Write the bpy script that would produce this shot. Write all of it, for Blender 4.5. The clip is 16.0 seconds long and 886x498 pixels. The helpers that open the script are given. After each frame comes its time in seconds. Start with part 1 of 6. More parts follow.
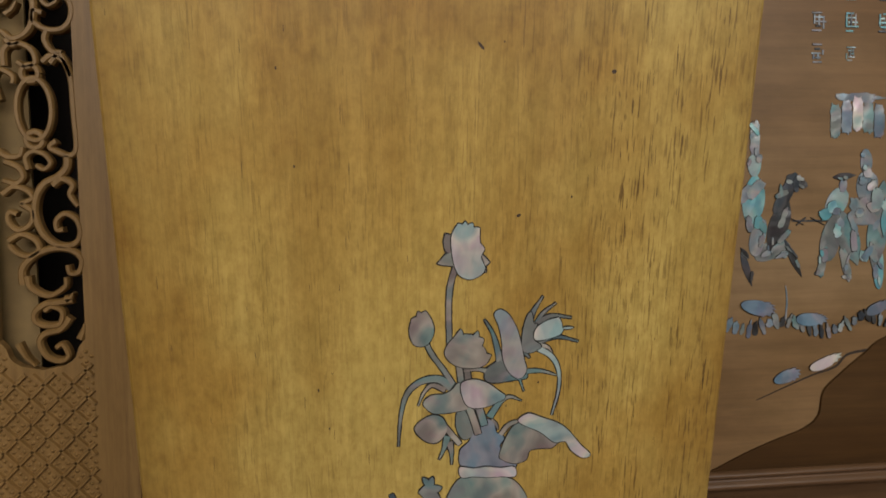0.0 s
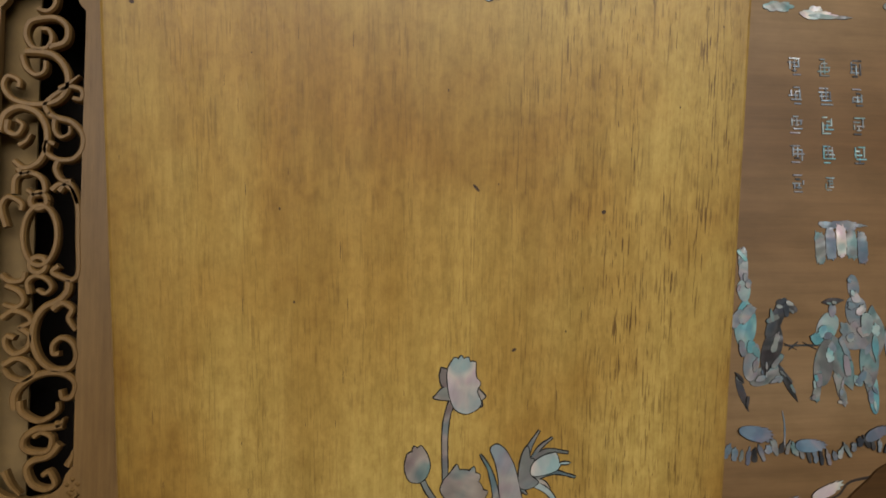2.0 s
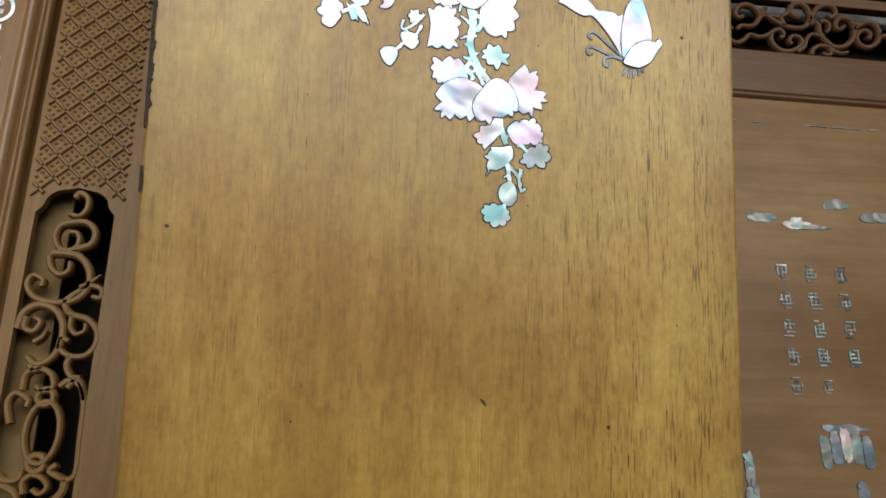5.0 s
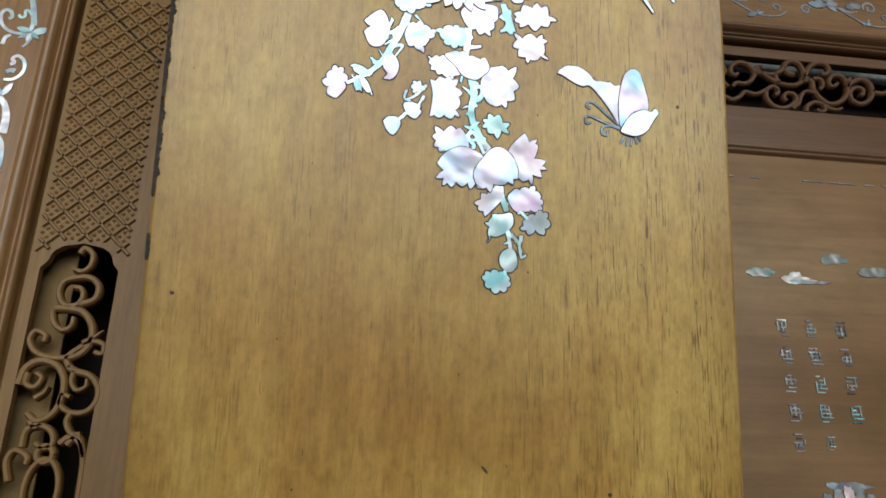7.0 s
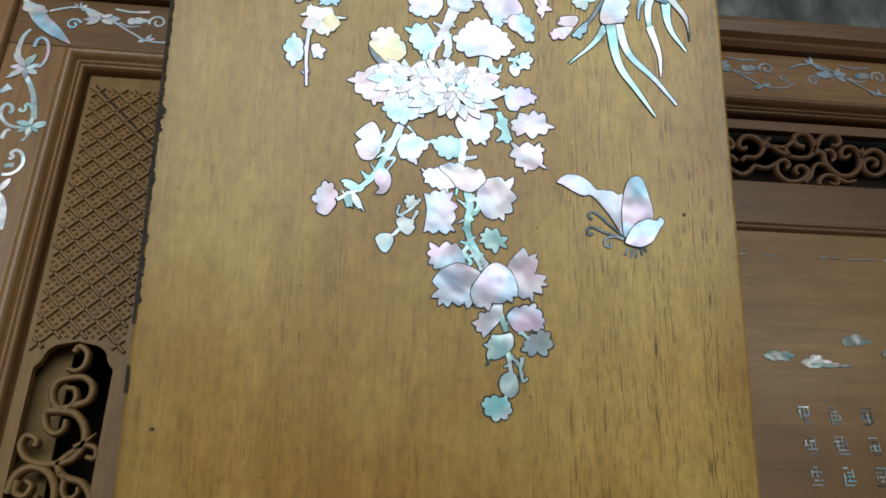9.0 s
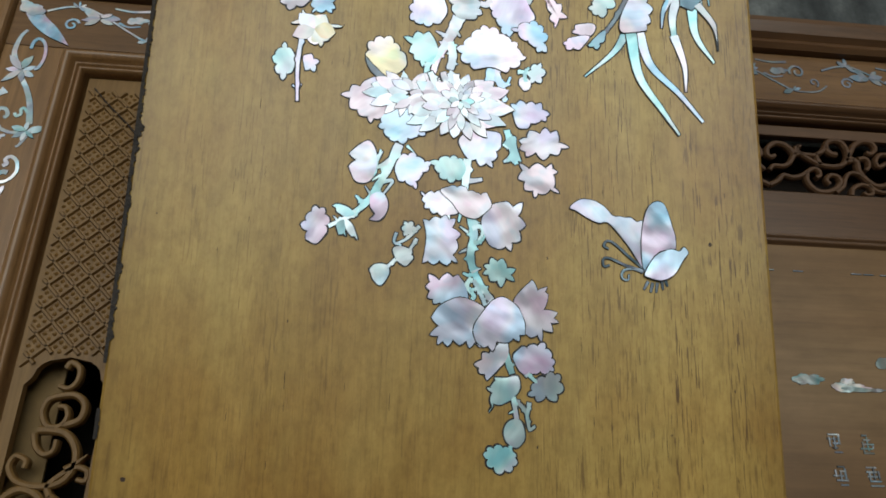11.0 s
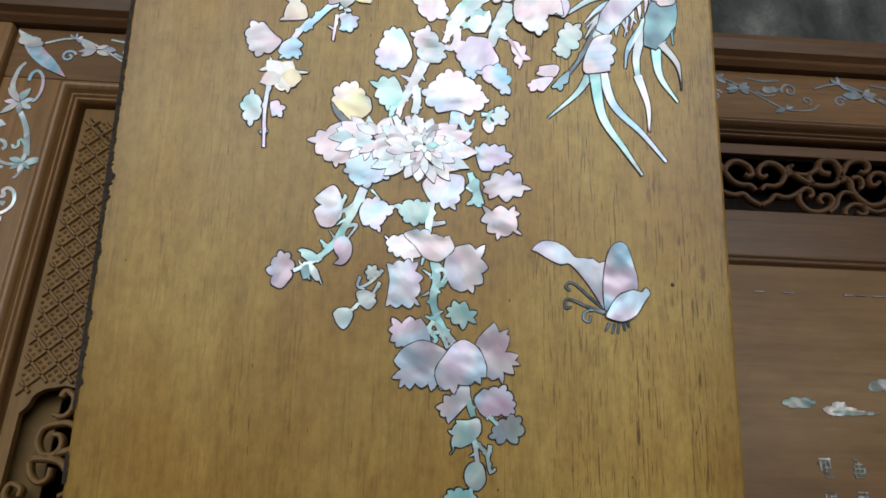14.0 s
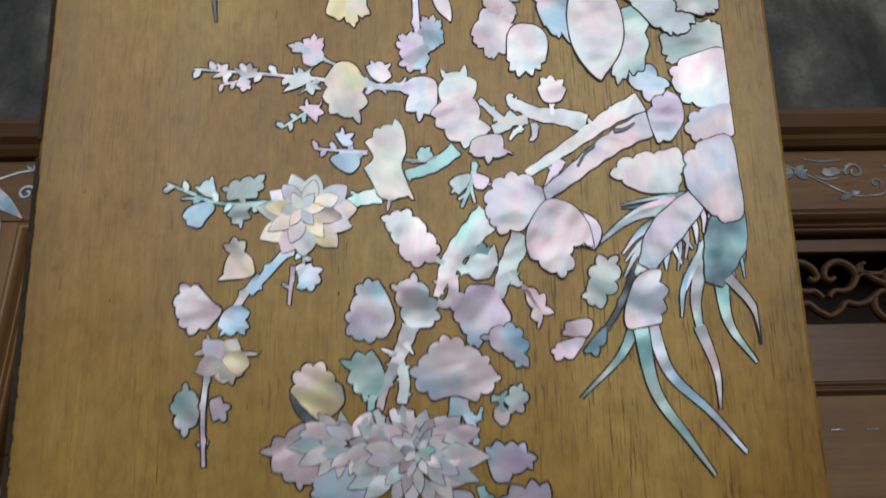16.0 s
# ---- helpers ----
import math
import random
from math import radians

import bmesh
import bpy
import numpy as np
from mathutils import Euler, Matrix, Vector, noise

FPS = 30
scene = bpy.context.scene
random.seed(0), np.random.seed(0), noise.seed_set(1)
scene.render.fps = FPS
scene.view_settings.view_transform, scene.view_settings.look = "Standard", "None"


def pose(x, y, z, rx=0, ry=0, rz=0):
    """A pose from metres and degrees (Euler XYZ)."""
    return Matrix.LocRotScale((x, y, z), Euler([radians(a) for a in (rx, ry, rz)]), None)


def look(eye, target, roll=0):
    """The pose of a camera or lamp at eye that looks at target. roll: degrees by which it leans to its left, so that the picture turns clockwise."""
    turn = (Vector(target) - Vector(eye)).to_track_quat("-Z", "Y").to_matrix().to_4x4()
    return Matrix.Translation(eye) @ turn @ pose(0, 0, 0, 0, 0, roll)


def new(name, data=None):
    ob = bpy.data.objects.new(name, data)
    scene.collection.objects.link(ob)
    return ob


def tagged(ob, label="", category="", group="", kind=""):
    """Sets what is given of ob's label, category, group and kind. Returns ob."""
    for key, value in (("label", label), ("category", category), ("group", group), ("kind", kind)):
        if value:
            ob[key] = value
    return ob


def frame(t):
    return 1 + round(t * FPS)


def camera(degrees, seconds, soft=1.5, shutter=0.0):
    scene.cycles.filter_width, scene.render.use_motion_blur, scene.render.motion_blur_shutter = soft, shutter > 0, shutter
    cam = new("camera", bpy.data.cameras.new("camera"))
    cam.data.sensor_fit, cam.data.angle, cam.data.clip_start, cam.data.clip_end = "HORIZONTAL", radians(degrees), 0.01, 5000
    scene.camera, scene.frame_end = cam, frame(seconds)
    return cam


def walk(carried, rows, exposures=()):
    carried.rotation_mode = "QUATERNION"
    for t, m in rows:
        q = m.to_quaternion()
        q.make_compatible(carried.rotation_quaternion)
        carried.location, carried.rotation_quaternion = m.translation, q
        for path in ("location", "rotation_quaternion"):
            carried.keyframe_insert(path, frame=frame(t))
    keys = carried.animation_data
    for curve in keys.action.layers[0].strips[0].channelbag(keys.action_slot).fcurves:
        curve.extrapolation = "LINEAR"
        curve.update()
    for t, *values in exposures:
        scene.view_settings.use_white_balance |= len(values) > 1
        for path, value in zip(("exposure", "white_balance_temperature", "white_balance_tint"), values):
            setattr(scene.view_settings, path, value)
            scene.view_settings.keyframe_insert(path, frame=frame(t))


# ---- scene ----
cam = camera(61.97, 16.0, soft=1.7, shutter=0.4)
PATH = [
    (0.0, (-0.0540, 0.0130, 1.1634), (0.1945, 1.9913, 1.0076), -0.47),
    (0.5, (-0.0536, 0.0131, 1.1682), (0.1849, 1.9961, 1.0639), -0.44),
    (1.0, (-0.0545, 0.0073, 1.1735), (0.1879, 1.9926, 1.1829), -0.50),
    (1.5, (-0.0559, 0.0047, 1.1775), (0.2038, 1.9847, 1.2861), -0.28),
    (2.0, (-0.0564, 0.0040, 1.1789), (0.2095, 1.9814, 1.3179), -0.28),
    (2.5, (-0.0583, -0.0020, 1.1816), (0.2165, 1.9717, 1.3517), -0.22),
    (3.0, (-0.0609, -0.0064, 1.1860), (0.2263, 1.9558, 1.4455), 0.24),
    (3.5, (-0.0623, -0.0086, 1.1895), (0.2241, 1.9414, 1.5294), 0.34),
    (4.0, (-0.0630, -0.0134, 1.1922), (0.2153, 1.9150, 1.6438), 0.33),
    (6.5, (-0.0688, -0.0195, 1.2055), (0.1754, 1.8390, 1.9027), 0.43),
    (7.0, (-0.0678, -0.0273, 1.2099), (0.1839, 1.8233, 1.9254), 0.50),
    (7.5, (-0.0685, -0.0340, 1.2150), (0.1639, 1.8021, 1.9731), 0.55),
    (8.0, (-0.0669, -0.0404, 1.2237), (0.1483, 1.7833, 2.0161), 0.31),
    (8.5, (-0.0617, -0.0393, 1.2402), (0.1427, 1.7731, 2.0608), 0.10),
    (9.0, (-0.0563, -0.0242, 1.2615), (0.1521, 1.7818, 2.0950), -0.03),
    (11.5, (-0.0328, 0.0020, 1.3045), (0.1212, 1.8231, 2.1169), 1.20),
    (12.0, (-0.0226, -0.0077, 1.3108), (0.1491, 1.7997, 2.1495), 0.24),
    (12.5, (-0.0243, -0.0205, 1.3133), (0.0952, 1.7947, 2.1444), 0.64),
    (13.0, (-0.0248, -0.0165, 1.3109), (0.0772, 1.8160, 2.1057), 1.17),
    (13.5, (-0.0137, -0.0180, 1.3147), (0.1089, 1.8056, 2.1267), 0.77),
    (14.0, (-0.0129, -0.0154, 1.3173), (0.0990, 1.8020, 2.1448), 1.17),
    (14.5, (-0.0134, -0.0076, 1.3340), (0.1003, 1.8154, 2.1488), 0.99),
    (15.0, (-0.0102, -0.0092, 1.3684), (0.0820, 1.7955, 2.2254), 0.56),
    (15.5, (-0.0040, 0.0096, 1.4413), (0.0551, 1.8178, 2.2938), -0.20),
    (16.0, (0.0049, 0.0251, 1.5131), (0.0434, 1.8605, 2.3066), -1.37),
]
walk(cam, [(t, look(eye, target, roll)) for t, eye, target, roll in PATH],
     exposures=[(0.0, 0.05, 6500, 10), (4.0, 0.1, 6420, 9), (6.5, 0.05, 6130, 5), (8.0, -0.1, 5930, 3), (9.0, -0.3, 5900, 1),
                (11.5, -0.5, 6050, 2), (13.0, -0.5, 6100, 5), (14.5, -0.55, 6150, 7), (15.2, -0.75, 6200, 8), (16.0, -0.95, 6250, 11)])

# ---- world and light: a day-lit shop, one wide window behind the viewer ----
world = bpy.data.worlds.new("sky")
scene.world = world
world.use_nodes = True
wn, wl = world.node_tree.nodes, world.node_tree.links
sky = wn.new("ShaderNodeTexSky")
sky.sky_type, sky.sun_disc = "NISHITA", False
sky.sun_elevation, sky.sun_rotation = radians(40), radians(200)
wl.new(sky.outputs[0], wn["Background"].inputs[0])
wn["Background"].inputs[1].default_value = 0.1


def area_lamp(name, x, y, z, tx, ty, tz, sx, sy, watts, colour):
    data = bpy.data.lights.new(name, "AREA")
    data.shape, data.size, data.size_y, data.energy, data.color = "RECTANGLE", sx, sy, watts, colour
    ob = new(name, data)
    ob.matrix_world = look((x, y, z), (tx, ty, tz))
    return ob


area_lamp("window_light", 0.1, -1.88, 2.25, 0.1, 0.0, 2.14, 3.6, 1.2, 86, (1.0, 0.98, 0.95))


# ---- materials ----
def material(name):
    m = bpy.data.materials.new(name)
    m.use_nodes = True
    return m, m.node_tree.nodes, m.node_tree.links, m.node_tree.nodes["Principled BSDF"]


def noise_at(n, l, coord, scale, stretch, detail=4.0, rough=0.55):
    mp = n.new("ShaderNodeMapping")
    mp.inputs["Scale"].default_value = stretch
    l.new(coord, mp.inputs["Vector"])
    tx = n.new("ShaderNodeTexNoise")
    tx.inputs["Scale"].default_value, tx.inputs["Detail"].default_value, tx.inputs["Roughness"].default_value = scale, detail, rough
    l.new(mp.outputs[0], tx.inputs["Vector"])
    return tx.outputs["Fac"]


def ramp(n, l, fac, stops):
    r = n.new("ShaderNodeValToRGB")
    e = r.color_ramp.elements
    while len(e) < len(stops):
        e.new(0.5)
    for k, (p, c) in enumerate(stops):
        e[k].position = p
        e[k].color = (*c, 1) if len(c) == 3 else c
    l.new(fac, r.inputs[0])
    return r.outputs[0]


def mix(n, l, kind, fac, a, b):
    q = n.new("ShaderNodeMix")
    q.data_type, q.blend_type = "RGBA", kind
    if isinstance(fac, float):
        q.inputs[0].default_value = fac
    else:
        l.new(fac, q.inputs[0])
    for k, v in ((6, a), (7, b)):
        if isinstance(v, tuple):
            q.inputs[k].default_value = (*v, 1)
        else:
            l.new(v, q.inputs[k])
    return q.outputs[2]


def bump(n, l, bs, height, strength, distance):
    b = n.new("ShaderNodeBump")
    b.inputs["Strength"].default_value, b.inputs["Distance"].default_value = strength, distance
    l.new(height, b.inputs["Height"])
    l.new(b.outputs[0], bs.inputs["Normal"])


def wood(name, light, mid, dark, along="z", rough=0.5, pores=0.6, coarse=1.0, blotch=0.35, spec=0.4, mottled=0.3, stain=0.0, streak=1.0):
    """Wood with broad figure, fine grain and dashed pores running along one axis."""
    m, n, l, bs = material(name)
    co = n.new("ShaderNodeTexCoord").outputs["Object"]
    st = {"z": (1, 1, 0.045), "x": (0.045, 1, 1)}[along]
    wide = {"z": (1, 1, 0.22), "x": (0.22, 1, 1)}[along]
    grain = noise_at(n, l, co, 230 * coarse, tuple(q if q == 1 else 0.045 if stain == 0 else 0.11 for q in st), 6, 0.7)
    band = noise_at(n, l, co, 34 * coarse, st, 3, 0.5)
    cloud = noise_at(n, l, co, 9 * coarse, wide, 3, 0.5)
    pore = noise_at(n, l, co, 560 * coarse, tuple(q if q == 1 else 0.085 if stain == 0 else 0.13 for q in st), 3, 0.55)
    patch = noise_at(n, l, co, 22 * coarse, wide, 2, 0.5)
    c = ramp(n, l, grain, [(0.3, mid), (0.7, light)])
    c = mix(n, l, "MULTIPLY", 0.5 * streak, c, ramp(n, l, band, [(0.3, (0.74, 0.68, 0.6)), (0.65, (1.0, 1.0, 1.0))]))
    c = mix(n, l, "MULTIPLY", blotch, c, ramp(n, l, cloud, [(0.35, (0.62, 0.5, 0.36)), (0.62, (1.0, 1.0, 1.0))]))
    mottle = noise_at(n, l, co, 75 * coarse, tuple(q if q == 1 else 0.5 for q in st), 5, 0.65)
    c = mix(n, l, "MULTIPLY", mottled, c, ramp(n, l, mottle, [(0.3, (0.6, 0.6, 0.52)), (0.6, (1.0, 1.0, 1.0))]))
    if stain:
        old = noise_at(n, l, co, 7.0, (1, 1, 0.8), 3, 0.55)
        c = mix(n, l, "MULTIPLY", stain, c, ramp(n, l, old, [(0.4, (0.8, 0.68, 0.52)), (0.56, (1.0, 1.0, 1.0))]))
        far = n.new("ShaderNodeVectorMath")
        far.operation = "DISTANCE"
        far.inputs[1].default_value = (-0.062, 0.0, -0.055)
        l.new(co, far.inputs[0])
        edge = n.new("ShaderNodeMath")
        edge.operation, edge.inputs[1].default_value = "MULTIPLY_ADD", 0.16
        l.new(old, edge.inputs[0])
        l.new(far.outputs["Value"], edge.inputs[2])
        c = mix(n, l, "MULTIPLY", 0.8, c, ramp(n, l, edge.outputs[0], [(0.1, (0.78, 0.64, 0.46)), (0.25, (1.0, 1.0, 1.0))]))
        dust = noise_at(n, l, co, 150, (1, 1, 0.7), 4, 0.7)
        c = mix(n, l, "MULTIPLY", 0.6, c, ramp(n, l, dust, [(0.34, (0.68, 0.62, 0.55)), (0.58, (1.0, 1.0, 1.0))]))
    spots = mix(n, l, "MULTIPLY", 1.0, ramp(n, l, pore, [(0.55, (0, 0, 0)), (0.68, (1, 1, 1))]), ramp(n, l, patch, [(0.42, (0.06, 0.06, 0.06)), (0.6, (1, 1, 1))]))
    pf = n.new("ShaderNodeMath")
    pf.operation = "MULTIPLY"
    pf.inputs[1].default_value = pores
    l.new(spots, pf.inputs[0])
    dashes = pf.outputs[0]
    if stain:
        axes = n.new("ShaderNodeSeparateXYZ")
        l.new(co, axes.inputs[0])
        side = n.new("ShaderNodeMath")
        side.operation, side.inputs[1].default_value = "ADD", 0.023
        l.new(axes.outputs[0], side.inputs[0])
        out = n.new("ShaderNodeMath")
        out.operation = "ABSOLUTE"
        l.new(side.outputs[0], out.inputs[0])
        dense = n.new("ShaderNodeMapRange")
        dense.inputs[1].default_value, dense.inputs[2].default_value = 0.03, 0.1
        dense.inputs[3].default_value, dense.inputs[4].default_value = 0.42, 1.0
        l.new(side.outputs[0], dense.inputs[0])
        gather = noise_at(n, l, co, 60, (1, 1, 0.12), 4, 0.65)
        slit = noise_at(n, l, co, 760, (1, 1, 0.055), 2.5, 0.6)
        cuts = mix(n, l, "MULTIPLY", 1.0, ramp(n, l, slit, [(0.555, (0, 0, 0)), (0.6, (1, 1, 1))]), ramp(n, l, gather, [(0.42, (0.08, 0.08, 0.08)), (0.62, (0.95, 0.95, 0.95))]))
        joined = n.new("ShaderNodeMath")
        joined.operation = "MAXIMUM"
        l.new(dashes, joined.inputs[0])
        l.new(cuts, joined.inputs[1])
        dashes = joined.outputs[0]
        both = n.new("ShaderNodeMath")
        both.operation = "MULTIPLY"
        l.new(dashes, both.inputs[0])
        l.new(dense.outputs[0], both.inputs[1])
        dashes = both.outputs[0]
        grime = n.new("ShaderNodeMath")
        grime.operation, grime.inputs[1].default_value = "MULTIPLY_ADD", 0.06
        l.new(mottle, grime.inputs[0])
        l.new(out.outputs[0], grime.inputs[2])
        c = mix(n, l, "MULTIPLY", 0.8, c, ramp(n, l, grime.outputs[0], [(0.195, (1.0, 1.0, 1.0)), (0.222, (0.62, 0.55, 0.46))]))
        lane = noise_at(n, l, co, 16, (1, 1, 0.06), 2, 0.5)
        c = mix(n, l, "MULTIPLY", 0.42, c, ramp(n, l, lane, [(0.38, (0.72, 0.66, 0.56)), (0.58, (1.0, 1.0, 1.0))]))
    c = mix(n, l, "MIX", dashes, c, dark)
    l.new(c, bs.inputs["Base Color"])
    rr = n.new("ShaderNodeMapRange")
    rr.inputs[3].default_value, rr.inputs[4].default_value = rough - 0.07, rough + 0.1
    l.new(band, rr.inputs[0])
    l.new(rr.outputs[0], bs.inputs["Roughness"])
    bs.inputs["Specular IOR Level"].default_value = spec
    bump(n, l, bs, spots, 0.25, -0.0004)
    return m


def nacre(name, a, b, c, rough=0.31, metal=0.22):
    """Mother-of-pearl: cloudy bands of three pale hues, fine growth lines, a half-metallic lustre."""
    m, n, l, bs = material(name)
    co = n.new("ShaderNodeTexCoord").outputs["Object"]
    inf = n.new("ShaderNodeObjectInfo")
    add = n.new("ShaderNodeVectorMath")
    add.operation = "MULTIPLY_ADD"
    add.inputs[1].default_value = (1, 1, 1)
    comb = n.new("ShaderNodeCombineXYZ")
    for k in range(3):
        l.new(inf.outputs["Random"], comb.inputs[k])
    l.new(co, add.inputs[0])
    l.new(comb.outputs[0], add.inputs[2])
    v = add.outputs[0]
    spin = n.new("ShaderNodeVectorRotate")
    spin.rotation_type = "Y_AXIS"
    turn = n.new("ShaderNodeMath")
    turn.operation, turn.inputs[1].default_value = "MULTIPLY", 6.28
    l.new(inf.outputs["Random"], turn.inputs[0])
    l.new(turn.outputs[0], spin.inputs["Angle"])
    l.new(v, spin.inputs["Vector"])
    silk = spin.outputs[0]
    soft = noise_at(n, l, silk, 40, (1, 1, 0.8), 1.5, 0.45)
    fine = noise_at(n, l, silk, 420, (1, 1, 0.12), 3, 0.6)
    fold = noise_at(n, l, silk, 50, (1, 1, 0.75), 2.5, 0.5)
    col = ramp(n, l, soft, [(0.4, a), (0.5, b), (0.59, c)])
    col = mix(n, l, "MULTIPLY", 0.2, col, ramp(n, l, fine, [(0.3, (0.66, 0.67, 0.7)), (0.6, (1.0, 1.0, 1.0))]))
    col = mix(n, l, "MULTIPLY", 0.75, col, ramp(n, l, fold, [(0.38, (0.6, 0.6, 0.66)), (0.56, (1.0, 1.0, 1.0))]))
    gleam = noise_at(n, l, silk, 75, (1, 1, 0.8), 2, 0.5)
    col = mix(n, l, "MULTIPLY", 0.65, col, ramp(n, l, gleam, [(0.36, (0.7, 0.93, 0.97)), (0.46, (1.0, 1.0, 1.0)), (0.56, (1.0, 0.98, 0.99)), (0.66, (1.0, 0.82, 0.93))]))
    shade = n.new("ShaderNodeMapRange")
    shade.inputs[3].default_value, shade.inputs[4].default_value = 0.66, 0.88
    l.new(inf.outputs["Random"], shade.inputs[0])
    col = mix(n, l, "MULTIPLY", 1.0, col, shade.outputs[0])
    l.new(col, bs.inputs["Base Color"])
    bs.inputs["Roughness"].default_value = rough
    bs.inputs["IOR"].default_value, bs.inputs["Metallic"].default_value = 1.6, metal
    waves = noise_at(n, l, silk, 30, (1.1, 1, 0.8), 2, 0.45)
    bump(n, l, bs, waves, 0.75, 0.0075)
    return m


def plain(name, colour, rough=0.6, scale=30.0, depth=0.25, dark=0.6, metal=0.0):
    m, n, l, bs = material(name)
    co = n.new("ShaderNodeTexCoord").outputs["Object"]
    f = noise_at(n, l, co, scale, (1, 1, 1), 5, 0.6)
    g = noise_at(n, l, co, scale * 0.13, (1, 1, 1), 3, 0.5)
    c = ramp(n, l, f, [(0.3, tuple(q * dark for q in colour)), (0.7, colour)])
    c = mix(n, l, "MULTIPLY", 0.6, c, ramp(n, l, g, [(0.35, (dark, dark, dark)), (0.65, (1, 1, 1))]))
    l.new(c, bs.inputs["Base Color"])
    bs.inputs["Roughness"].default_value, bs.inputs["Metallic"].default_value = rough, metal
    bump(n, l, bs, f, depth, 0.002)
    return m


def stained_wall(name):
    """Old grey plaster, darkened, with pale runs of water down it."""
    m, n, l, bs = material(name)
    co = n.new("ShaderNodeTexCoord").outputs["Object"]
    cloud = noise_at(n, l, co, 7, (1, 1, 0.8), 5, 0.65)
    runs = noise_at(n, l, co, 22, (1, 1, 0.18), 4, 0.6)
    grit = noise_at(n, l, co, 120, (1, 1, 1), 4, 0.65)
    c = ramp(n, l, cloud, [(0.36, (0.03, 0.034, 0.034)), (0.52, (0.078, 0.083, 0.08)), (0.66, (0.18, 0.185, 0.176))])
    c = mix(n, l, "MULTIPLY", 0.8, c, ramp(n, l, runs, [(0.36, (0.45, 0.45, 0.44)), (0.52, (0.9, 0.9, 0.9)), (0.66, (1.0, 1.0, 1.0))]))
    c = mix(n, l, "MULTIPLY", 0.5, c, ramp(n, l, grit, [(0.35, (0.6, 0.6, 0.6)), (0.6, (1.0, 1.0, 1.0))]))
    l.new(c, bs.inputs["Base Color"])
    bs.inputs["Roughness"].default_value = 0.75
    bump(n, l, bs, cloud, 0.4, 0.004)
    return m


BOARD_WOOD = wood("golden_board_wood", (0.505, 0.354, 0.097), (0.385, 0.262, 0.065), (0.09, 0.044, 0.01), rough=0.4, pores=0.5, blotch=0.55, spec=0.42, mottled=0.45, stain=0.85, streak=0.45)
PANEL_WOOD = wood("brown_panel_wood", (0.24, 0.148, 0.07), (0.175, 0.107, 0.05), (0.05, 0.03, 0.018), along="x", rough=0.42, pores=0.15, coarse=0.35, blotch=1.0, spec=0.22, mottled=0.5)
# Same brown wood: light on uprights and shade on rails put into the colour.
FRAME_UP = wood("brown_upright_wood", (0.285, 0.156, 0.06), (0.175, 0.092, 0.034), (0.05, 0.026, 0.012), rough=0.34, pores=0.35, coarse=0.8, spec=0.42)
FRAME_ACROSS = wood("shaded_rail_wood", (0.126, 0.066, 0.03), (0.076, 0.039, 0.018), (0.03, 0.016, 0.009), along="x", rough=0.34, pores=0.3, coarse=0.8, spec=0.38)
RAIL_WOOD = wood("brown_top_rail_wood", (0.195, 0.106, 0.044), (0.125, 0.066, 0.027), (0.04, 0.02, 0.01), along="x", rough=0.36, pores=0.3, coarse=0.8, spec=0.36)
CARVED_WOOD = wood("carved_wood", (0.26, 0.15, 0.05), (0.175, 0.097, 0.031), (0.04, 0.022, 0.011), rough=0.45, pores=0.2, coarse=0.9, spec=0.25)
# The carved wood darkened: shadow over the frieze put into the colour.
FRIEZE_WOOD = wood("shaded_carved_wood", (0.108, 0.054, 0.024), (0.066, 0.033, 0.015), (0.03, 0.016, 0.009), along="x", rough=0.5, pores=0.2, coarse=0.9, spec=0.25)
# Near-black: the shade of the cabinet's hollow is put into this colour.
DARK_WOOD = wood("inside_shade_wood", (0.03, 0.018, 0.011), (0.018, 0.011, 0.007), (0.02, 0.012, 0.008), rough=0.7, pores=0.2)
INNER = plain("dusty_inside_board", (0.23, 0.14, 0.045), 0.8, 40.0, 0.1, 0.7)
DARK_RELIEF_WOOD = wood("dark_relief_wood", (0.085, 0.043, 0.014), (0.05, 0.025, 0.009), (0.03, 0.016, 0.009), along="x", rough=0.55, pores=0.2, coarse=0.4, blotch=0.9, spec=0.1)
GROOVE = plain("dark_groove_filler", (0.008, 0.0065, 0.0055), 0.6, 200.0, 0.2)
LACQUER = plain("worn_black_edge", (0.045, 0.034, 0.025), 0.95, 260.0, 0.8, 0.4)
PLASTER = stained_wall("dark_mottled_wall")
CEILING = plain("ceiling_paint", (0.62, 0.6, 0.56), 0.85, 8.0, 0.2, 0.9)
ROOM = plain("room_wall_paint", (0.26, 0.24, 0.22), 0.85, 8.0, 0.2, 0.9)
TILE = plain("floor_tile", (0.16, 0.11, 0.085), 0.5, 12.0, 0.1, 0.8)
WHITE = nacre("white_nacre", (0.92, 0.82, 0.87), (0.93, 0.91, 0.89), (0.8, 0.9, 0.93))
PINK = nacre("pink_nacre", (0.9, 0.74, 0.79), (0.91, 0.85, 0.88), (0.76, 0.78, 0.92))
LILAC = nacre("lilac_nacre", (0.78, 0.68, 0.86), (0.85, 0.82, 0.9), (0.6, 0.78, 0.92))
TEAL = nacre("teal_nacre", (0.42, 0.76, 0.76), (0.66, 0.89, 0.84), (0.79, 0.86, 0.88))
SKY = nacre("blue_nacre", (0.42, 0.68, 0.86), (0.68, 0.78, 0.9), (0.86, 0.7, 0.84))
CREAM = nacre("cream_nacre", (0.9, 0.78, 0.46), (0.9, 0.8, 0.74), (0.8, 0.84, 0.76))
